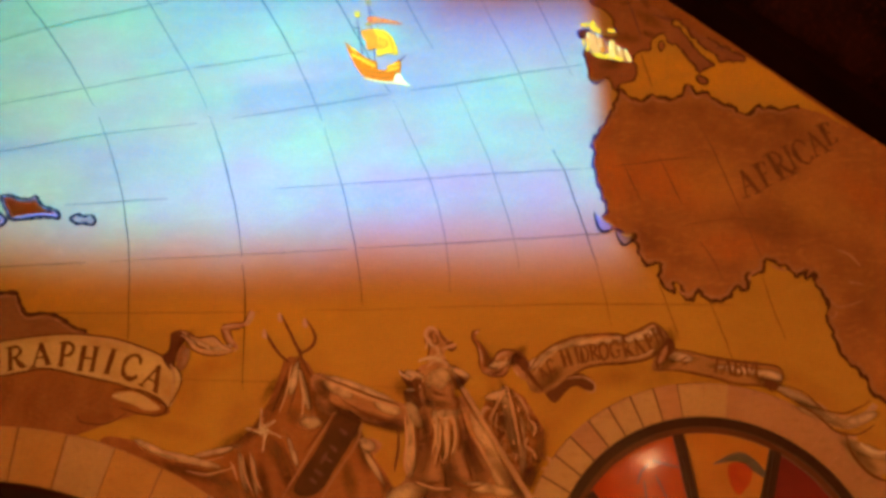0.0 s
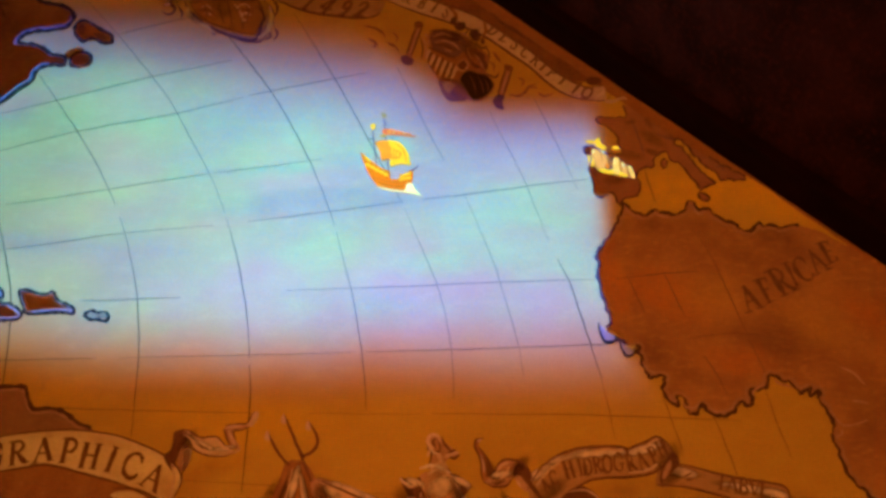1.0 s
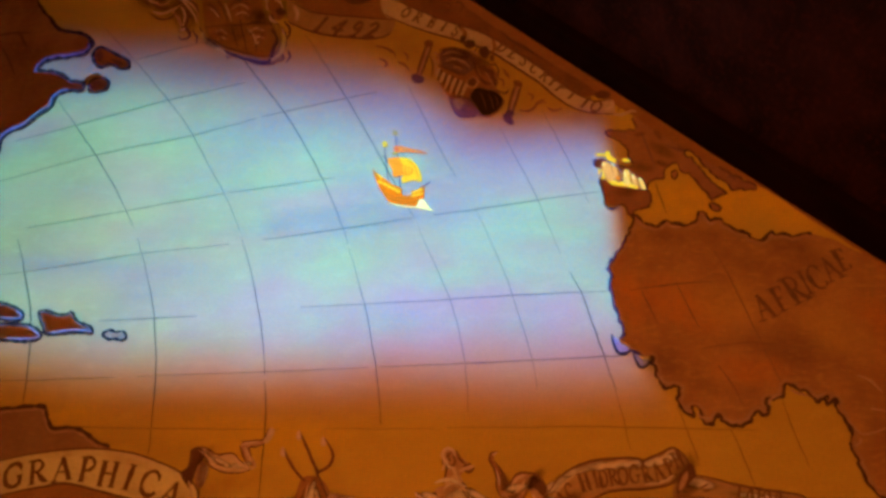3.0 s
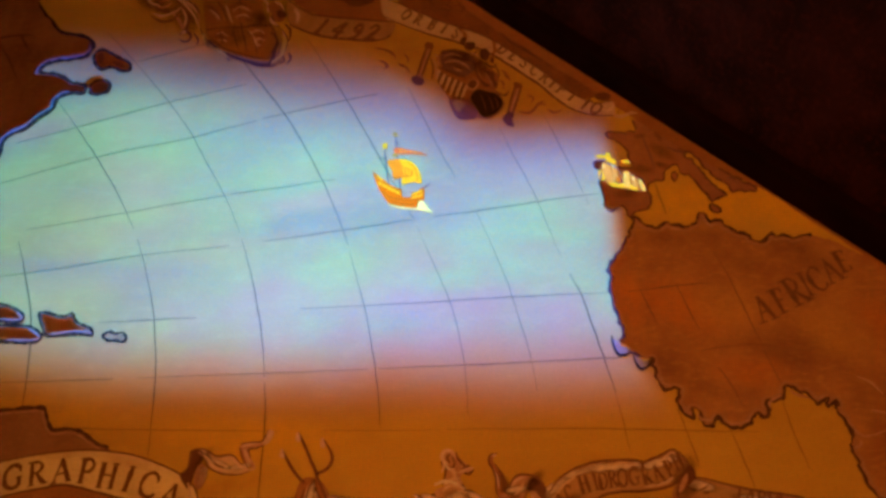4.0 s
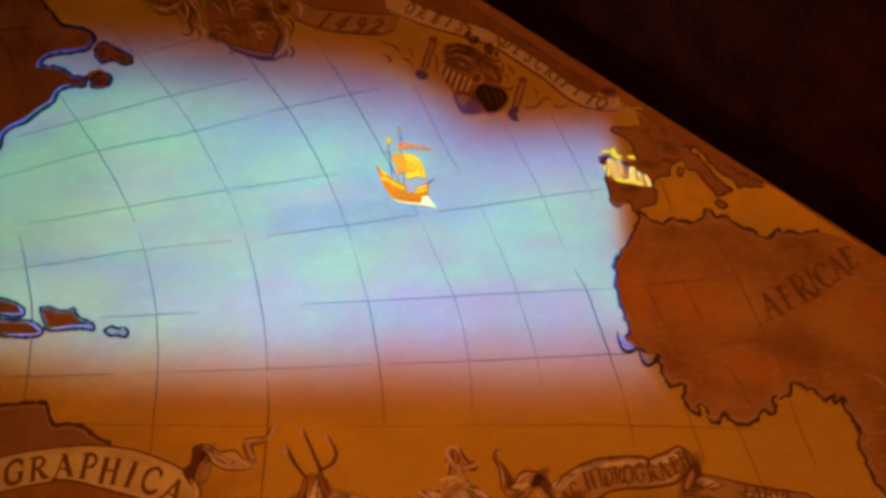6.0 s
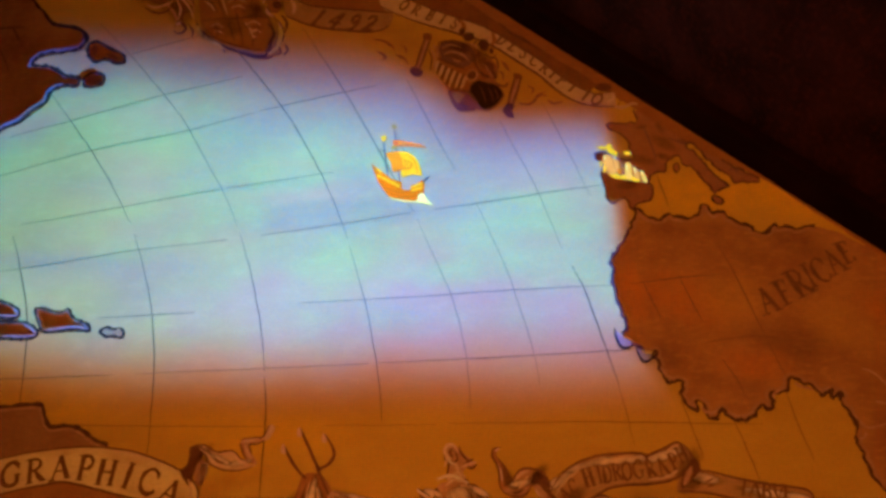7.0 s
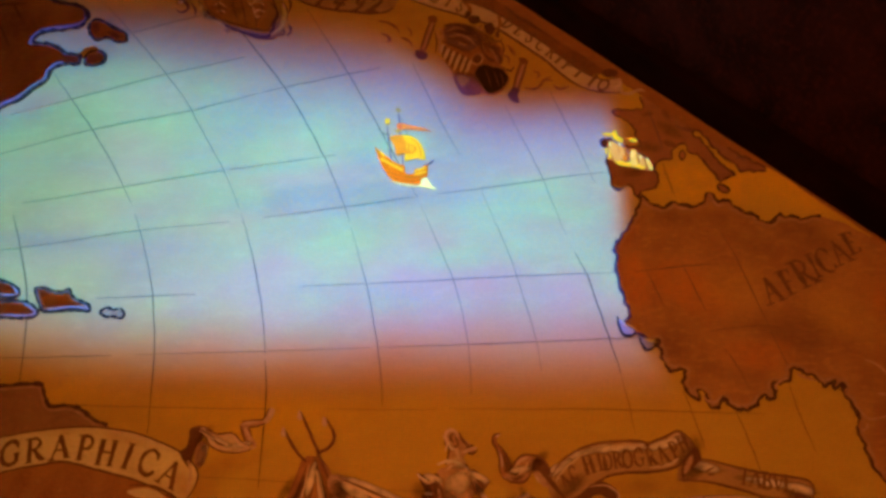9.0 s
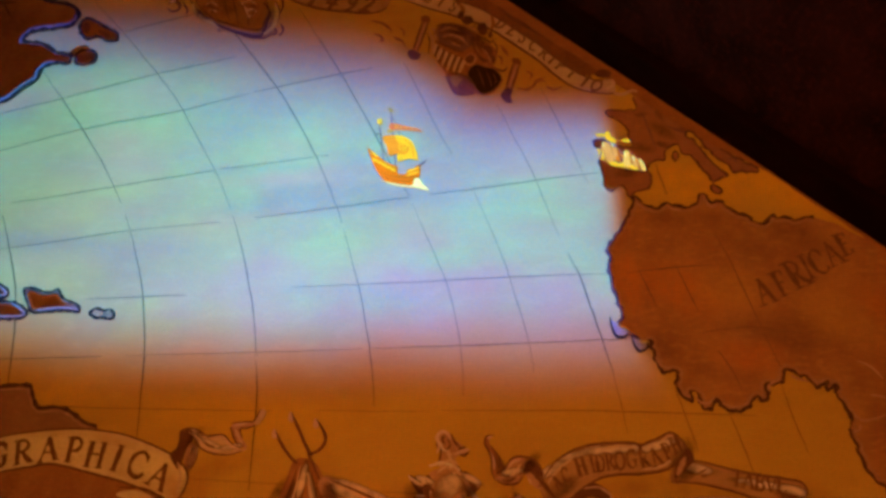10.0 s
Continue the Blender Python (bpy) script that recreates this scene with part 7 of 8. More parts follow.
for pts in ([(-2.359, 2.527), (-2.312, 2.454), (-2.244, 2.376), (-2.182, 2.327)], [(-2.261, 2.649), (-2.208, 2.560), (-2.145, 2.455), (-2.087, 2.373)], [(-2.079, 2.607), (-2.022, 2.534), (-2.003, 2.476), (-2.031, 2.418), (-2.103, 2.380)], [(-2.118, 2.401), (-2.063, 2.313), (-2.013, 2.227)]):
    stroke("prong", pts, 0.020, 5, DEEP_BORDER, trident, taper=(0.4, 1))
    stroke("prong_edge", [(x + 0.007, z - 0.003) for x, z in pts], 0.009, 5.6, SHADE, trident, "dark shaded side", taper=(0.4, 1))
for q in [(-2.359, 2.523), (-2.259, 2.634), (-2.078, 2.596)]:
    plate("barb", [(q[0] - 0.018, q[1] - 0.03), (q[0] - 0.008, q[1] + 0.02), (q[0] + 0.014, q[1] - 0.02), (q[0] + 0.012, q[1] - 0.045)], 6, FLESH_LIGHT, trident, "pale barb", amount=0, steps=3)

bm = bmesh.new()
for pts, top in (([(-1.996, 2.241), (-1.903, 2.241), (-1.706, 2.171), (-1.476, 2.088), (-1.356, 2.055), (-1.322, 1.961), (-1.430, 1.921), (-1.598, 1.945), (-1.772, 2.027), (-1.923, 2.096), (-2.006, 2.167)], 5), ([(-1.378, 2.062), (-1.274, 2.105), (-1.146, 2.079), (-0.967, 2.124), (-0.886, 1.987), (-0.785, 1.787), (-0.612, 1.570), (-0.545, 1.471), (-0.644, 1.278), (-1.396, 1.241), (-1.445, 1.500), (-1.360, 1.603), (-1.300, 1.773), (-1.329, 1.944)], 4),
                 ([(-1.293, 2.290), (-1.191, 2.327), (-1.080, 2.292), (-1.054, 2.158), (-1.073, 2.053), (-1.180, 2.037), (-1.262, 2.077), (-1.303, 2.176)], 5), ([(-1.246, 2.043), (-1.145, 2.065), (-1.029, 2.019), (-1.025, 1.882), (-1.062, 1.713), (-1.110, 1.658), (-1.178, 1.777), (-1.226, 1.912)], 6), ([(-1.438, 1.500), (-1.341, 1.584), (-1.227, 1.568), (-1.187, 1.444), (-1.330, 1.341), (-1.440, 1.401)], 5)):
    prism(bm, ragged(smooth(pts, True, 6), 0.004), -LIFT * top, -LIFT * (top - 1) + 0.0005)
part("painted_figure", bm, FLESH, None, "plain sepia painted figure form above the arches", "painted figure")
crown = tagged(new("painted_headdress"), "jagged dark painted shapes round the figure form", "headdress")
for pts in ([(-1.418, 2.275), (-1.343, 2.254), (-1.285, 2.276), (-1.272, 2.155), (-1.307, 2.119), (-1.369, 2.175)], [(-1.382, 2.139), (-1.293, 2.119), (-1.260, 2.043), (-1.332, 2.020)], [(-1.080, 2.306), (-0.985, 2.257), (-0.976, 2.208), (-1.047, 2.158)]):
    plate("shell", pts, 6, SHADE, crown, "", amount=0.006)
for pts in ([(-1.418, 2.267), (-1.364, 2.232), (-1.291, 2.247)], [(-1.368, 2.154), (-1.309, 2.154)], [(-1.087, 2.299), (-0.985, 2.250)], [(-1.295, 2.333), (-1.199, 2.355), (-1.095, 2.313)]):
    stroke("shell_light", pts, 0.016, 7, PALE, crown)
cherub = plate("painted_ornament", [(-1.251, 2.537), (-1.207, 2.552), (-1.153, 2.508), (-1.085, 2.457), (-1.062, 2.421), (-1.120, 2.399), (-1.132, 2.334), (-1.095, 2.291), (-1.190, 2.298), (-1.243, 2.348), (-1.232, 2.435)], 5, FLESH, None, "small plain sepia painted form topping the figure", "ornament", 0.004)
for pts in ([(-1.250, 2.515), (-1.255, 2.457), (-1.209, 2.428), (-1.173, 2.457), (-1.190, 2.508)], [(-1.164, 2.413), (-1.140, 2.356), (-1.102, 2.313)], [(-1.121, 2.435), (-1.070, 2.457)]):
    stroke("ornament_line", pts, 0.013, 6, SHADE, cherub)
stroke("ornament_light", [(-1.234, 2.479), (-1.217, 2.435), (-1.187, 2.428)], 0.012, 7, PALE, cherub)
for pts in ([(-1.215, 2.460), (-1.245, 2.480), (-1.252, 2.523), (-1.227, 2.544), (-1.190, 2.535), (-1.173, 2.500)], [(-1.198, 2.433), (-1.171, 2.399), (-1.135, 2.338), (-1.097, 2.292)], [(-1.228, 2.332), (-1.194, 2.357), (-1.156, 2.389)], [(-1.146, 2.406), (-1.104, 2.425), (-1.048, 2.440)], [(-1.147, 2.297), (-1.083, 2.292), (-1.025, 2.260), (-0.977, 2.222)]):
    stroke("ornament_light", pts, 0.018, 7, FLESH_LIGHT, cherub, "pale curl of the finial", taper=(0.3, 0.3))
for pts in ([(-1.201, 2.467), (-1.225, 2.502), (-1.204, 2.524)], [(-1.251, 2.466), (-1.228, 2.439), (-1.231, 2.383), (-1.242, 2.328)], [(-1.133, 2.427), (-1.081, 2.401), (-1.047, 2.430)], [(-1.168, 2.539), (-1.143, 2.483), (-1.098, 2.442)], [(-1.114, 2.339), (-1.083, 2.299), (-1.004, 2.268)]):
    stroke("ornament_line", pts, 0.014, 6.4, SHADE, cherub, "dark line of the finial", taper=(0.3, 0.3))
shading = tagged(new("painted_shading"), "dark and pale brush strokes shading the figure form", "brush strokes")
for pts in ([(-1.973, 2.146), (-1.771, 2.005), (-1.579, 1.932), (-1.411, 1.907)], [(-1.296, 2.014), (-1.272, 1.808), (-1.307, 1.605)], [(-1.019, 2.054), (-0.961, 1.884), (-0.853, 1.719)], [(-1.135, 1.778), (-1.094, 1.612), (-1.091, 1.507)], [(-1.220, 2.120), (-1.232, 2.050)], [(-1.409, 1.501), (-1.354, 1.550), (-1.269, 1.553)], [(-0.994, 1.782), (-0.934, 1.618), (-0.952, 1.503)], [(-0.907, 1.987), (-0.785, 1.787), (-0.698, 1.639)]):
    stroke("dark_stroke", pts, 0.014, 6, SHADE, shading, taper=(0.1, 0.1))
for pts in ([(-1.956, 2.226), (-1.743, 2.149), (-1.474, 2.060), (-1.355, 2.041)], [(-1.354, 2.020), (-1.303, 1.841), (-1.330, 1.637)], [(-0.936, 2.021), (-0.820, 1.820), (-0.680, 1.626)], [(-1.193, 1.981), (-1.151, 1.811), (-1.119, 1.704)], [(-1.128, 1.989), (-1.102, 1.846), (-1.084, 1.739)], [(-1.071, 2.001), (-1.047, 1.916)], [(-1.410, 1.528), (-1.327, 1.584), (-1.227, 1.568)], [(-0.886, 1.619), (-0.782, 1.584), (-0.680, 1.568)], [(-1.261, 2.233), (-1.280, 2.155)]):
    stroke("pale_stroke", pts, 0.010, 7, FLESH_LIGHT, shading, taper=(0.1, 0.1))
for touch, (q, long, wide, turn, tone) in enumerate((
    ([(-1.667, 2.150)][0], 0.829, 0.093, 19, BLUSH),
    ([(-1.819, 2.148)][0], 0.341, 0.112, 25, BLUSH),
    ([(-1.599, 1.966)][0], 0.780, 0.121, 16, UMBER),
    ([(-1.413, 1.935)][0], 0.292, 0.140, 0, UMBER),
    ([(-1.473, 2.039)][0], 0.292, 0.112, 20, BLUSH),
    ([(-1.915, 2.147)][0], 0.195, 0.121, 50, UMBER),
    ([(-1.306, 1.996)][0], 0.292, 0.121, 60, BLUSH),
    ([(-1.321, 1.773)][0], 0.683, 0.112, 88, BLUSH),
    ([(-1.244, 1.809)][0], 0.585, 0.121, 85, UMBER),
    ([(-1.264, 1.606)][0], 0.390, 0.140, 80, RUSSET),
    ([(-1.158, 2.220)][0], 0.292, 0.205, -20, BLUSH),
    ([(-1.220, 2.120)][0], 0.244, 0.103, 80, UMBER),
    ([(-1.058, 2.158)][0], 0.292, 0.084, 70, UMBER),
    ([(-1.163, 2.065)][0], 0.292, 0.075, 5, UMBER),
    ([(-1.107, 2.011)][0], 0.292, 0.075, -5, BLUSH),
    ([(-1.157, 1.879)][0], 0.488, 0.065, 80, BLUSH),
    ([(-1.095, 1.846)][0], 0.537, 0.056, 86, BLUSH),
    ([(-1.046, 1.888)][0], 0.439, 0.056, 95, BLUSH),
    ([(-1.126, 1.812)][0], 0.488, 0.056, 84, UMBER),
    ([(-1.218, 1.878)][0], 0.439, 0.084, 80, UMBER),
    ([(-0.990, 1.883)][0], 0.488, 0.103, 70, UMBER),
    ([(-0.856, 1.852)][0], 0.585, 0.103, 57, BLUSH),
    ([(-0.784, 1.688)][0], 0.488, 0.140, 60, BLUSH),
    ([(-0.904, 1.684)][0], 0.537, 0.158, 62, UMBER),
    ([(-0.714, 1.625)][0], 0.439, 0.103, 52, UMBER),
    ([(-1.059, 1.613)][0], 0.439, 0.186, 80, UMBER),
    ([(-0.936, 1.552)][0], 0.341, 0.112, 40, RUSSET),
    ([(-1.331, 1.524)][0], 0.439, 0.186, -25, BLUSH),
    ([(-1.197, 1.536)][0], 0.292, 0.186, 20, UMBER),
    ([(-0.816, 1.569)][0], 0.439, 0.093, 8, BLUSH),
    ([(-1.361, 2.154)][0], 0.244, 0.186, 30, UMBER),
    ([(-1.317, 2.247)][0], 0.195, 0.065, 15, BLUSH),
    ([(-1.025, 2.264)][0], 0.214, 0.056, 25, BLUSH),
)):
    dab(q, long, wide, turn, 6.2 + 0.04 * touch, tone, shading, "highlight" if tone == BLUSH else "shading")
for pts in ([(-1.933, 2.227), (-1.783, 2.178), (-1.628, 2.122), (-1.475, 2.075), (-1.378, 2.041)], [(-1.800, 2.087), (-1.690, 2.029), (-1.582, 1.981), (-1.469, 1.959), (-1.385, 1.961)], [(-1.350, 2.243), (-1.302, 2.155), (-1.261, 2.064)], [(-1.313, 2.247), (-1.259, 2.177), (-1.234, 2.100)], [(-1.322, 2.119), (-1.284, 2.078), (-1.246, 2.043)], [(-1.292, 1.938), (-1.272, 1.808), (-1.281, 1.666)], [(-1.400, 1.908), (-1.401, 1.771), (-1.417, 1.648)], [(-1.171, 1.975), (-1.188, 1.858), (-1.199, 1.776)], [(-1.119, 1.942), (-1.129, 1.812), (-1.153, 1.677)], [(-1.070, 1.957), (-1.059, 1.834), (-1.090, 1.692)], [(-1.035, 1.978), (-1.004, 1.883), (-1.022, 1.781)], [(-0.969, 1.918), (-0.924, 1.784), (-0.866, 1.680)], [(-1.199, 2.156), (-1.162, 2.129), (-1.111, 2.122)], [(-1.068, 2.123), (-1.031, 2.082), (-1.036, 2.033)], [(-1.059, 1.614), (-0.954, 1.578), (-0.858, 1.595)], [(-1.329, 1.618), (-1.228, 1.588), (-1.108, 1.605)]):
    stroke("dark_stroke", pts, 0.017, 7.6, SHADE, shading, "dark brush stroke", taper=(0.15, 0.15))
for pts in ([(-1.900, 2.198), (-1.742, 2.142), (-1.588, 2.087), (-1.436, 2.040)], [(-1.368, 1.992), (-1.347, 1.854), (-1.355, 1.718), (-1.336, 1.631)], [(-1.185, 1.975), (-1.167, 1.872), (-1.184, 1.757)], [(-1.142, 1.969), (-1.137, 1.832), (-1.168, 1.697)], [(-1.099, 1.970), (-1.087, 1.827), (-1.112, 1.705)], [(-1.056, 1.984), (-1.039, 1.875), (-1.064, 1.760)], [(-1.157, 1.989), (-1.106, 1.977), (-1.050, 1.998)], [(-1.241, 2.291), (-1.191, 2.327), (-1.117, 2.313)], [(-0.926, 1.871), (-0.861, 1.773), (-0.811, 1.681)], [(-1.272, 2.516), (-1.240, 2.457), (-1.253, 2.406)], [(-1.403, 2.254), (-1.349, 2.218), (-1.305, 2.233)], [(-1.058, 2.285), (-1.006, 2.250)], [(-1.289, 1.599), (-1.163, 1.564), (-1.058, 1.561)]):
    stroke("pale_stroke", pts, 0.013, 8, FLESH_LIGHT, shading, "pale brush stroke", taper=(0.1, 0.1))
staff = stroke("painted_staff", [(-1.187, 2.435), (-1.095, 2.291), (-0.967, 2.103), (-0.821, 1.880), (-0.698, 1.698), (-0.579, 1.520)], 0.034, 6, FLESH_LIGHT, None, "long pale painted staff", "staff", (0.5, 1))
stroke("staff_shadow", [(-1.117, 2.298), (-0.981, 2.096), (-0.835, 1.866), (-0.715, 1.684), (-0.612, 1.519)], 0.014, 7, SHADE, staff)
foliage = tagged(new("painted_foliage"), "brown painted curling leaves beside the arch", "foliage")
for i in range(34):
    q = Vector([(-0.788, 2.023)][0]).lerp(Vector([(-0.579, 1.695)][0]), random.random()) + Vector((random.uniform(-0.12, 0.14), random.uniform(-0.14, 0.12)))
    a = random.uniform(0, 6.28)
    stroke("leaf", [q + Vector((math.cos(a + k), math.sin(a + k))) * (0.06 - 0.012 * k) for k in range(4)], 0.02, 2 + i % 3, (SHADE, ROBE, FLESH, FLESH_LIGHT)[i % 4], foliage, taper=(0.1, 0.1), steps=3)
for pts in ([(-0.727, 2.155), (-0.677, 2.025), (-0.628, 1.858), (-0.620, 1.693), (-0.646, 1.563)], [(-0.755, 2.127), (-0.725, 1.990), (-0.734, 1.855)], [(-0.703, 2.162), (-0.615, 2.060), (-0.587, 1.926)], [(-0.832, 2.126), (-0.773, 2.147), (-0.720, 2.114)]):
    stroke("leaf_stem", pts, 0.016, 5, FLESH_LIGHT, foliage, taper=(0.1, 0.2))
for pts in ([(-0.728, 2.190), (-0.698, 2.060), (-0.662, 1.905), (-0.641, 1.772)], [(-0.731, 2.183), (-0.782, 2.079), (-0.830, 1.975)], [(-0.860, 2.105), (-0.818, 2.126), (-0.790, 2.099)], [(-0.601, 1.993), (-0.553, 1.941), (-0.566, 1.880)], [(-0.614, 1.826), (-0.566, 1.794), (-0.546, 1.749)]):
    stroke("leaf_stem", pts, 0.016, 6, FLESH_LIGHT, foliage, "pale lit leaf edge", taper=(0.1, 0.2))
for pts in ([(-0.710, 2.163), (-0.670, 2.033), (-0.635, 1.879), (-0.614, 1.773)], [(-0.748, 2.127), (-0.796, 2.024), (-0.815, 1.921)], [(-0.587, 2.007), (-0.532, 1.948), (-0.553, 1.861)], [(-0.853, 2.071), (-0.810, 2.051), (-0.775, 2.072)]):
    stroke("leaf_shadow", pts, 0.014, 5.6, SHADE, foliage, "dark leaf edge", taper=(0.1, 0.2))
LEAVES = [(-0.853, 2.112), (-0.776, 2.161), (-0.703, 2.176), (-0.629, 2.115), (-0.566, 2.034), (-0.505, 1.928), (-0.539, 1.794), (-0.613, 1.642), (-0.666, 1.556), (-0.771, 1.768), (-0.872, 1.974)]
brushwork(LEAVES, 90, FLESH, foliage, 3, 0.012, 0.07, 60, 1.6, 31)
brushwork(LEAVES, 60, SHADE, foliage, 4, 0.010, 0.07, 60, 1.6, 32)
brushwork(LEAVES, 40, FLESH_LIGHT, foliage, 5, 0.008, 0.06, 60, 1.6, 33)
plate("leaf_mass", LEAVES, 2, ROBE, foliage, "brown ground of the leaves", amount=0.012)

washes = tagged(new("paint_washes"), "soft brown washes blended over the painted ribbons and wall", "paint wash", kind="structure")
for touch, (q, long, wide, turn, tone) in enumerate((
    ([(-0.718, 1.991)][0], 0.585, 0.093, 78, BLUSH),
    ([(-0.631, 1.825)][0], 0.585, 0.075, 88, BLUSH),
    ([(-0.771, 2.024)][0], 0.439, 0.158, 70, UMBER),
    ([(-0.676, 1.857)][0], 0.537, 0.140, 75, UMBER),
    ([(-0.580, 1.926)][0], 0.390, 0.140, 60, RUSSET),
    ([(-0.562, 1.728)][0], 0.390, 0.140, -60, UMBER),
    ([(-0.790, 2.126)][0], 0.244, 0.065, -15, BLUSH),
    ([(-0.529, 1.828)][0], 0.292, 0.093, -70, RUSSET),
    ([(-0.596, 1.629)][0], 0.390, 0.140, -60, UMBER),
    ([(-0.702, 2.128)][0], 0.292, 0.075, 50, RUSSET),
)):
    dab(q, long, wide, turn, 5.2 + 0.04 * touch, tone, foliage, "highlight" if tone == BLUSH else "shading")
for touch, (q, long, wide, turn, tone) in enumerate((
    ([(-0.546, 2.337)][0], 0.341, 0.084, -35, BLUSH),
    ([(-0.372, 2.436)][0], 0.439, 0.065, -18, BLUSH),
    ([(-0.165, 2.464)][0], 0.585, 0.075, -6, BLUSH),
    ([(0.072, 2.492)][0], 0.390, 0.075, -16, BLUSH),
    ([(-0.477, 2.227)][0], 0.341, 0.121, -35, UMBER),
    ([(0.219, 2.444)][0], 0.292, 0.140, -55, UMBER),
    ([(0.298, 2.369)][0], 0.292, 0.084, 10, BLUSH),
    ([(0.232, 2.342)][0], 0.244, 0.112, -30, UMBER),
    ([(0.646, 2.291)][0], 0.439, 0.065, 8, BLUSH),
    ([(0.801, 2.263)][0], 0.244, 0.084, 10, BLUSH),
    ([(0.797, 2.214)][0], 0.244, 0.103, 20, UMBER),
    ([(0.944, 2.138)][0], 0.390, 0.075, 28, BLUSH),
    ([(1.086, 2.032)][0], 0.439, 0.084, 20, BLUSH),
    ([(1.029, 2.069)][0], 0.537, 0.075, 34, UMBER),
    ([(1.262, 2.023)][0], 0.292, 0.084, -20, BLUSH),
    ([(1.302, 1.845)][0], 0.390, 0.093, 20, BLUSH),
    ([(1.242, 1.819)][0], 0.341, 0.121, 50, UMBER),
    ([(-2.938, 2.459)][0], 0.244, 0.121, -60, UMBER),
    ([(-2.808, 2.432)][0], 0.341, 0.056, 20, BLUSH),
    ([(-2.661, 2.417)][0], 0.244, 0.056, -10, BLUSH),
    ([(-2.925, 2.362)][0], 0.244, 0.103, -80, BLUSH),
    ([(-0.836, 2.336)][0], 0.292, 0.103, 45, UMBER),
    ([(-0.775, 2.318)][0], 0.195, 0.056, -10, BLUSH),
    ([(-0.669, 2.365)][0], 0.244, 0.103, -50, UMBER),
)):
    dab(q, long, wide, turn, 4.3 + 0.025 * touch, tone, washes, "highlight" if tone == BLUSH else "shading")

# ---- openings ----
window = tagged(new("window_1"), "round stained-glass window in dark tracery", "window", kind="structure")
FAN = (0.52, 0.62)
part("window_frame", ring(*ROUND, 0.832, 0.888, 0, 2 * math.pi - 0.001, -0.03, 0.1, 72), WOOD, window, "dark wooden ring")
part("inner_moulding", ring(*ROUND, 0.798, 0.832, 0, 2 * math.pi - 0.001, -0.012, 0.08, 72), RED_WOOD, window, "reddish inner moulding")
ANGLES = (18, 62, 101, 147, 196, 240, 290, 330)
ends = []
for a in ANGLES:
    e = Vector((ROUND[0] + 0.80 * math.cos(radians(a)), ROUND[1] + 0.80 * math.sin(radians(a))))
    ends.append(e)
    part("glazing_bar", strip(bmesh.new(), [Vector(FAN).lerp(e, k / 4) for k in range(5)], 0.062, -0.02, 0.07, (1, 1), 0), WOOD, window, "dark radial bar")
    part("bar_ridge", strip(bmesh.new(), [Vector(FAN).lerp(e, k / 4) for k in range(5)], 0.022, -0.032, -0.0195, (1, 1), 0), WOOD, window)
GLASSES = (WINE_GLASS, AMBER_GLASS, RED_GLASS, AMBER_GLASS, WINE_GLASS, AMBER_GLASS, RED_GLASS, AMBER_GLASS)
for i, a in enumerate(ANGLES):
    b = ANGLES[(i + 1) % 8] + (360 if i == 7 else 0)
    arc = [Vector((ROUND[0] + 0.81 * math.cos(radians(a + (b - a) * k / 10)), ROUND[1] + 0.81 * math.sin(radians(a + (b - a) * k / 10)))) for k in range(11)]
    part("pane", prism(bmesh.new(), [Vector(FAN), *arc], 0.02, 0.035), GLASSES[i], window, "glossy coloured glass pane")
emblem = tagged(new("glass_emblem"), "red shield and grey bow painted on amber glass", "emblem")
for name, pts, mat in (("shield", [(0.550, 1.749), (0.619, 1.770), (0.672, 1.747), (0.667, 1.673), (0.627, 1.616), (0.595, 1.590), (0.556, 1.644)], RED_GLASS), ("bow", [(0.464, 1.753), (0.537, 1.799), (0.616, 1.826), (0.690, 1.791), (0.754, 1.712), (0.775, 1.670), (0.700, 1.711), (0.619, 1.770), (0.536, 1.768)], SLATE)):
    part(name, prism(bmesh.new(), smooth(pts, True, 4), 0.010, 0.018), mat, emblem)
for pts in ([(0.037, 1.626), (0.062, 1.699), (0.105, 1.742)], [(0.141, 1.686), (0.184, 1.594), (0.213, 1.533)], [(0.128, 1.765), (0.238, 1.737), (0.307, 1.729)], [(0.076, 1.652), (0.088, 1.543)]):
    part("lead_line", strip(bmesh.new(), smooth(pts), 0.014, 0.012, 0.019, (0.3, 0.3)), BORDER, emblem, "faint line on the red glass")

arch = tagged(new("round_arch"), "ring of pale painted stones round the window", "arch", kind="structure")
part("joint_bed", ring(*ROUND, 0.889, 1.088, radians(-30), radians(210), -0.003, 0.0005, 96), JOINT, arch, "dark joints between the stones")
step = 7.6
for i in range(30):
    a = -24 + step * i
    gap = 0.35 if a > 96 else 0.06
    part("stone", ring(*ROUND, 0.893, 1.084 + random.uniform(-0.004, 0.004), radians(a + gap), radians(a + step - gap), -0.012 - random.uniform(0, 0.004), -0.002, 4), STONE_RED if a < 80 or i % 4 == 0 else STONE, arch)
arch2 = tagged(new("wide_arch"), "band of large pale painted stones over a dark opening", "arch", kind="structure")
part("joint_bed", ring(ARCH[0], ARCH[1], ARCH[2] + 0.002, ARCH[2] + 0.375, radians(35), radians(145), -0.003, 0.0005, 80), JOINT, arch2, "dark joints between the stones")
part("reveal", ring(ARCH[0], ARCH[1], ARCH[2] - 0.03, ARCH[2], radians(55), radians(125), -0.02, 0.28, 60), WOOD, arch2, "dark lining of the opening")
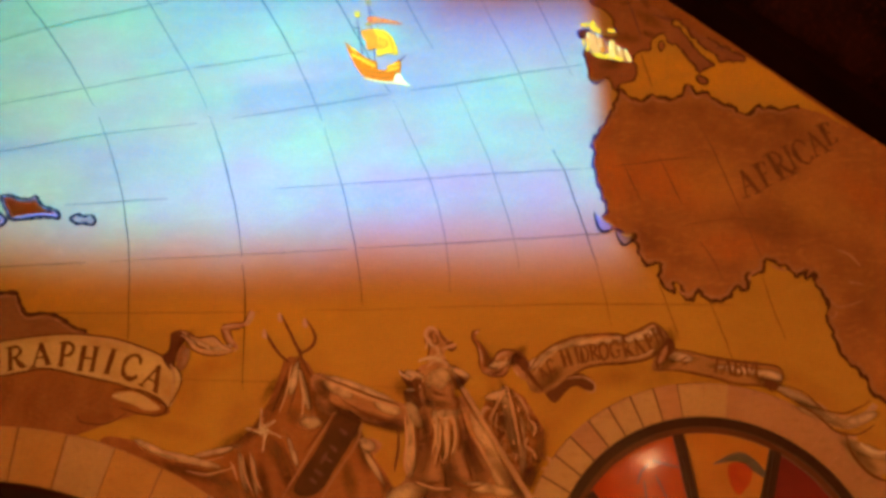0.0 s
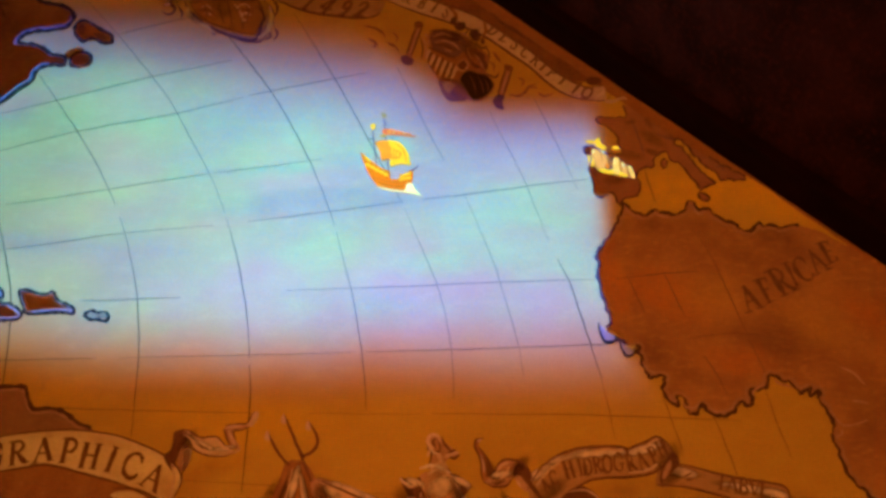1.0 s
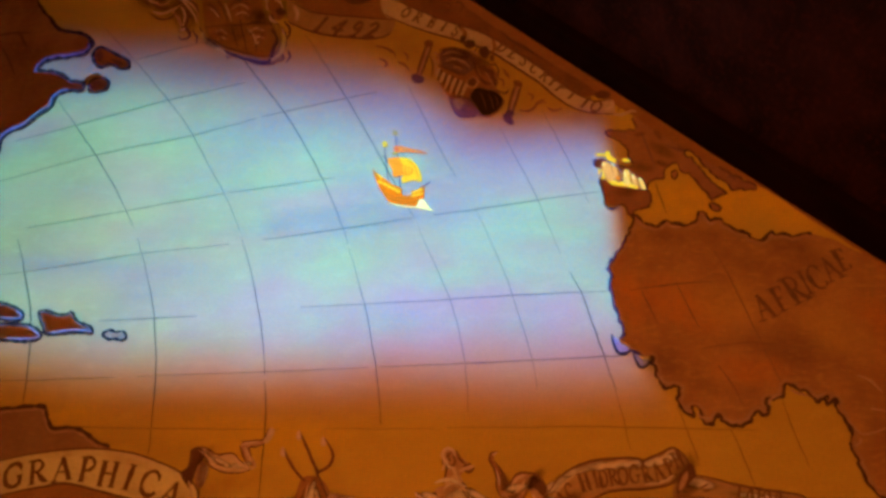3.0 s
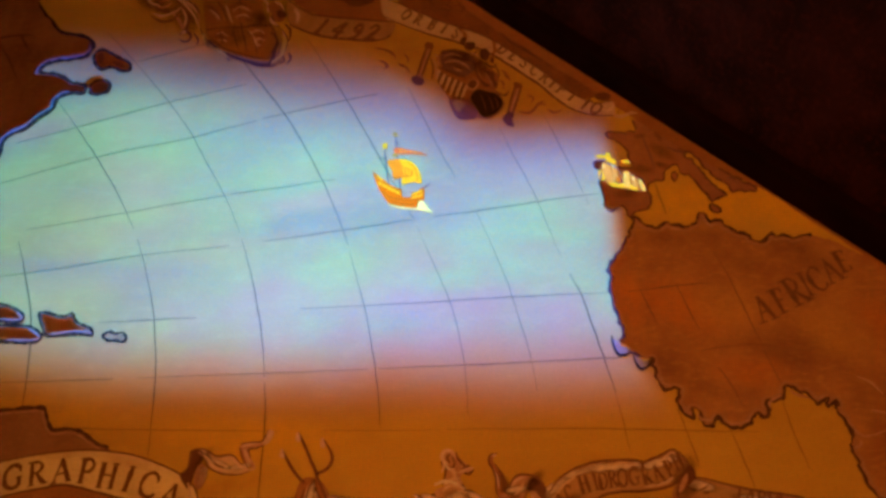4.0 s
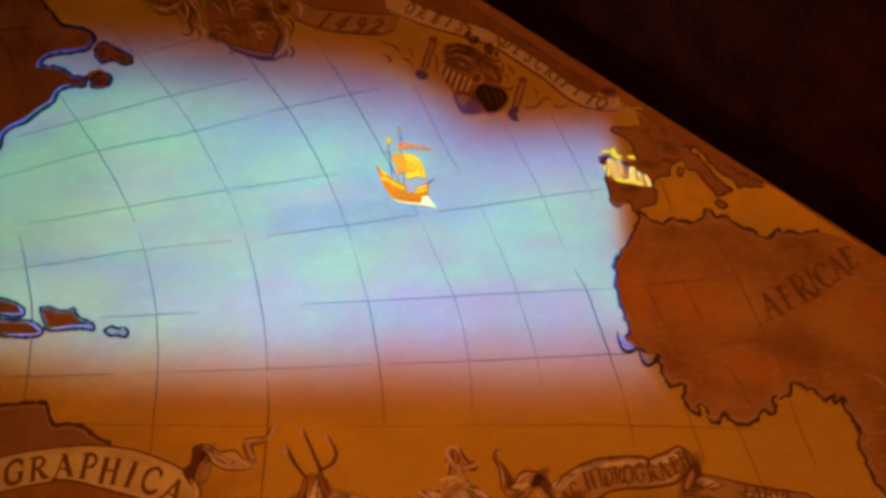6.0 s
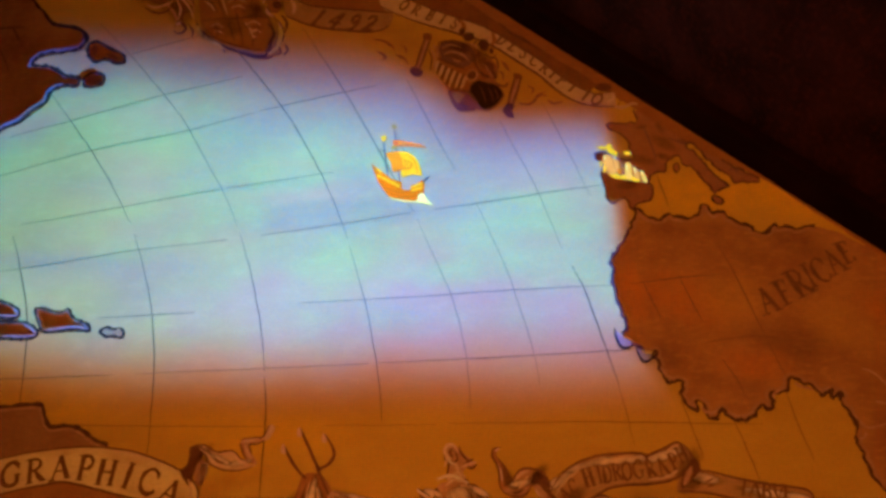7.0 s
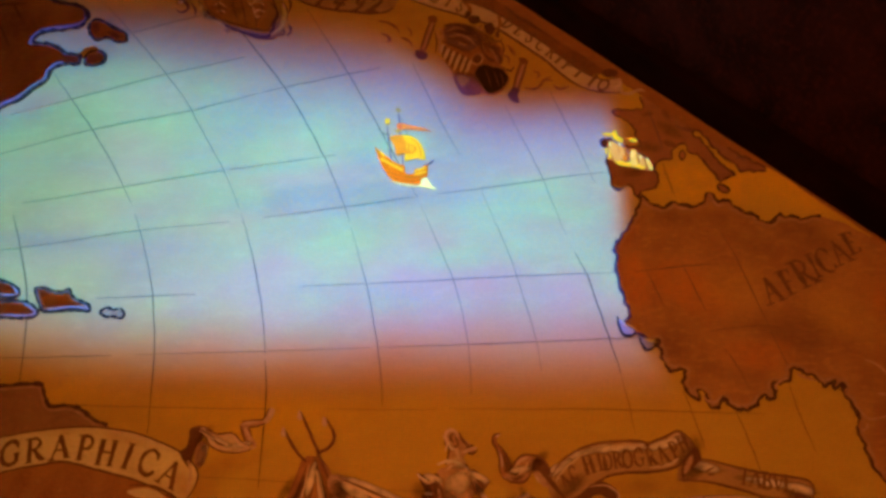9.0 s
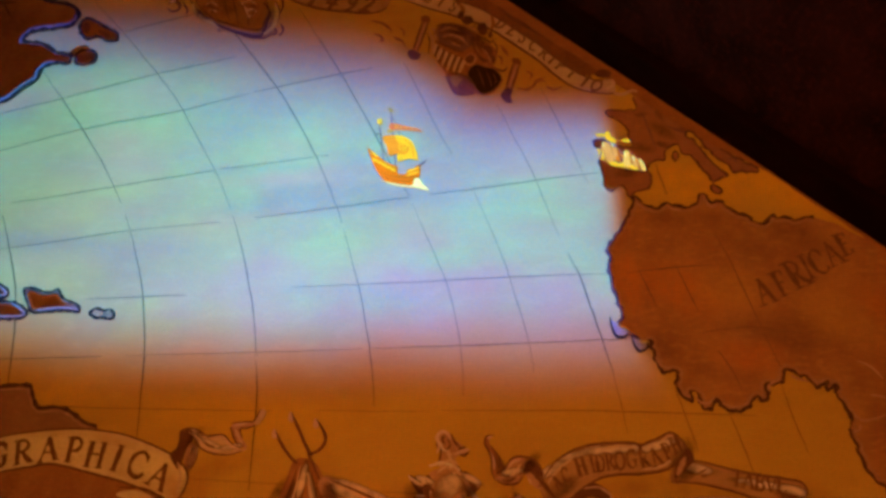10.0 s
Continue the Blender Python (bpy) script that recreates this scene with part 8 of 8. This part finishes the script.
for i in range(17):
    a = 38.45 + 6.1 * i
    part("stone", ring(ARCH[0], ARCH[1], ARCH[2] + 0.006, ARCH[2] + 0.370, radians(a + 0.12), radians(a + 5.98), -0.013 - random.uniform(0, 0.004), -0.002, 5), STONE_OCHRE if i % 3 else STONE, arch2)

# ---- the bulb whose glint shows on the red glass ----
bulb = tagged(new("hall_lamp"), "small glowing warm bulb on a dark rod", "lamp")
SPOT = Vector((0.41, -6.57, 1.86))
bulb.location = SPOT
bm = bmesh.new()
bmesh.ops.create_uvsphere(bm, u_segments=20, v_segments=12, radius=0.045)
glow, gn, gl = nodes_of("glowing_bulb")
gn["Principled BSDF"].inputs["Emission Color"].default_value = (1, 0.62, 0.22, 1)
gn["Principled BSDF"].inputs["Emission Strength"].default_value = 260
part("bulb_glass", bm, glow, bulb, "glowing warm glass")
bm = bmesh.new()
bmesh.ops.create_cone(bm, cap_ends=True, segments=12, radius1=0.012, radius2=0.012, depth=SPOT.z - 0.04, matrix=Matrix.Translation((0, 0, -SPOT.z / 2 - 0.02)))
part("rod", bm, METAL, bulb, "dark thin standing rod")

# ---- unseen housings added to hold the two warm fill lamps ----
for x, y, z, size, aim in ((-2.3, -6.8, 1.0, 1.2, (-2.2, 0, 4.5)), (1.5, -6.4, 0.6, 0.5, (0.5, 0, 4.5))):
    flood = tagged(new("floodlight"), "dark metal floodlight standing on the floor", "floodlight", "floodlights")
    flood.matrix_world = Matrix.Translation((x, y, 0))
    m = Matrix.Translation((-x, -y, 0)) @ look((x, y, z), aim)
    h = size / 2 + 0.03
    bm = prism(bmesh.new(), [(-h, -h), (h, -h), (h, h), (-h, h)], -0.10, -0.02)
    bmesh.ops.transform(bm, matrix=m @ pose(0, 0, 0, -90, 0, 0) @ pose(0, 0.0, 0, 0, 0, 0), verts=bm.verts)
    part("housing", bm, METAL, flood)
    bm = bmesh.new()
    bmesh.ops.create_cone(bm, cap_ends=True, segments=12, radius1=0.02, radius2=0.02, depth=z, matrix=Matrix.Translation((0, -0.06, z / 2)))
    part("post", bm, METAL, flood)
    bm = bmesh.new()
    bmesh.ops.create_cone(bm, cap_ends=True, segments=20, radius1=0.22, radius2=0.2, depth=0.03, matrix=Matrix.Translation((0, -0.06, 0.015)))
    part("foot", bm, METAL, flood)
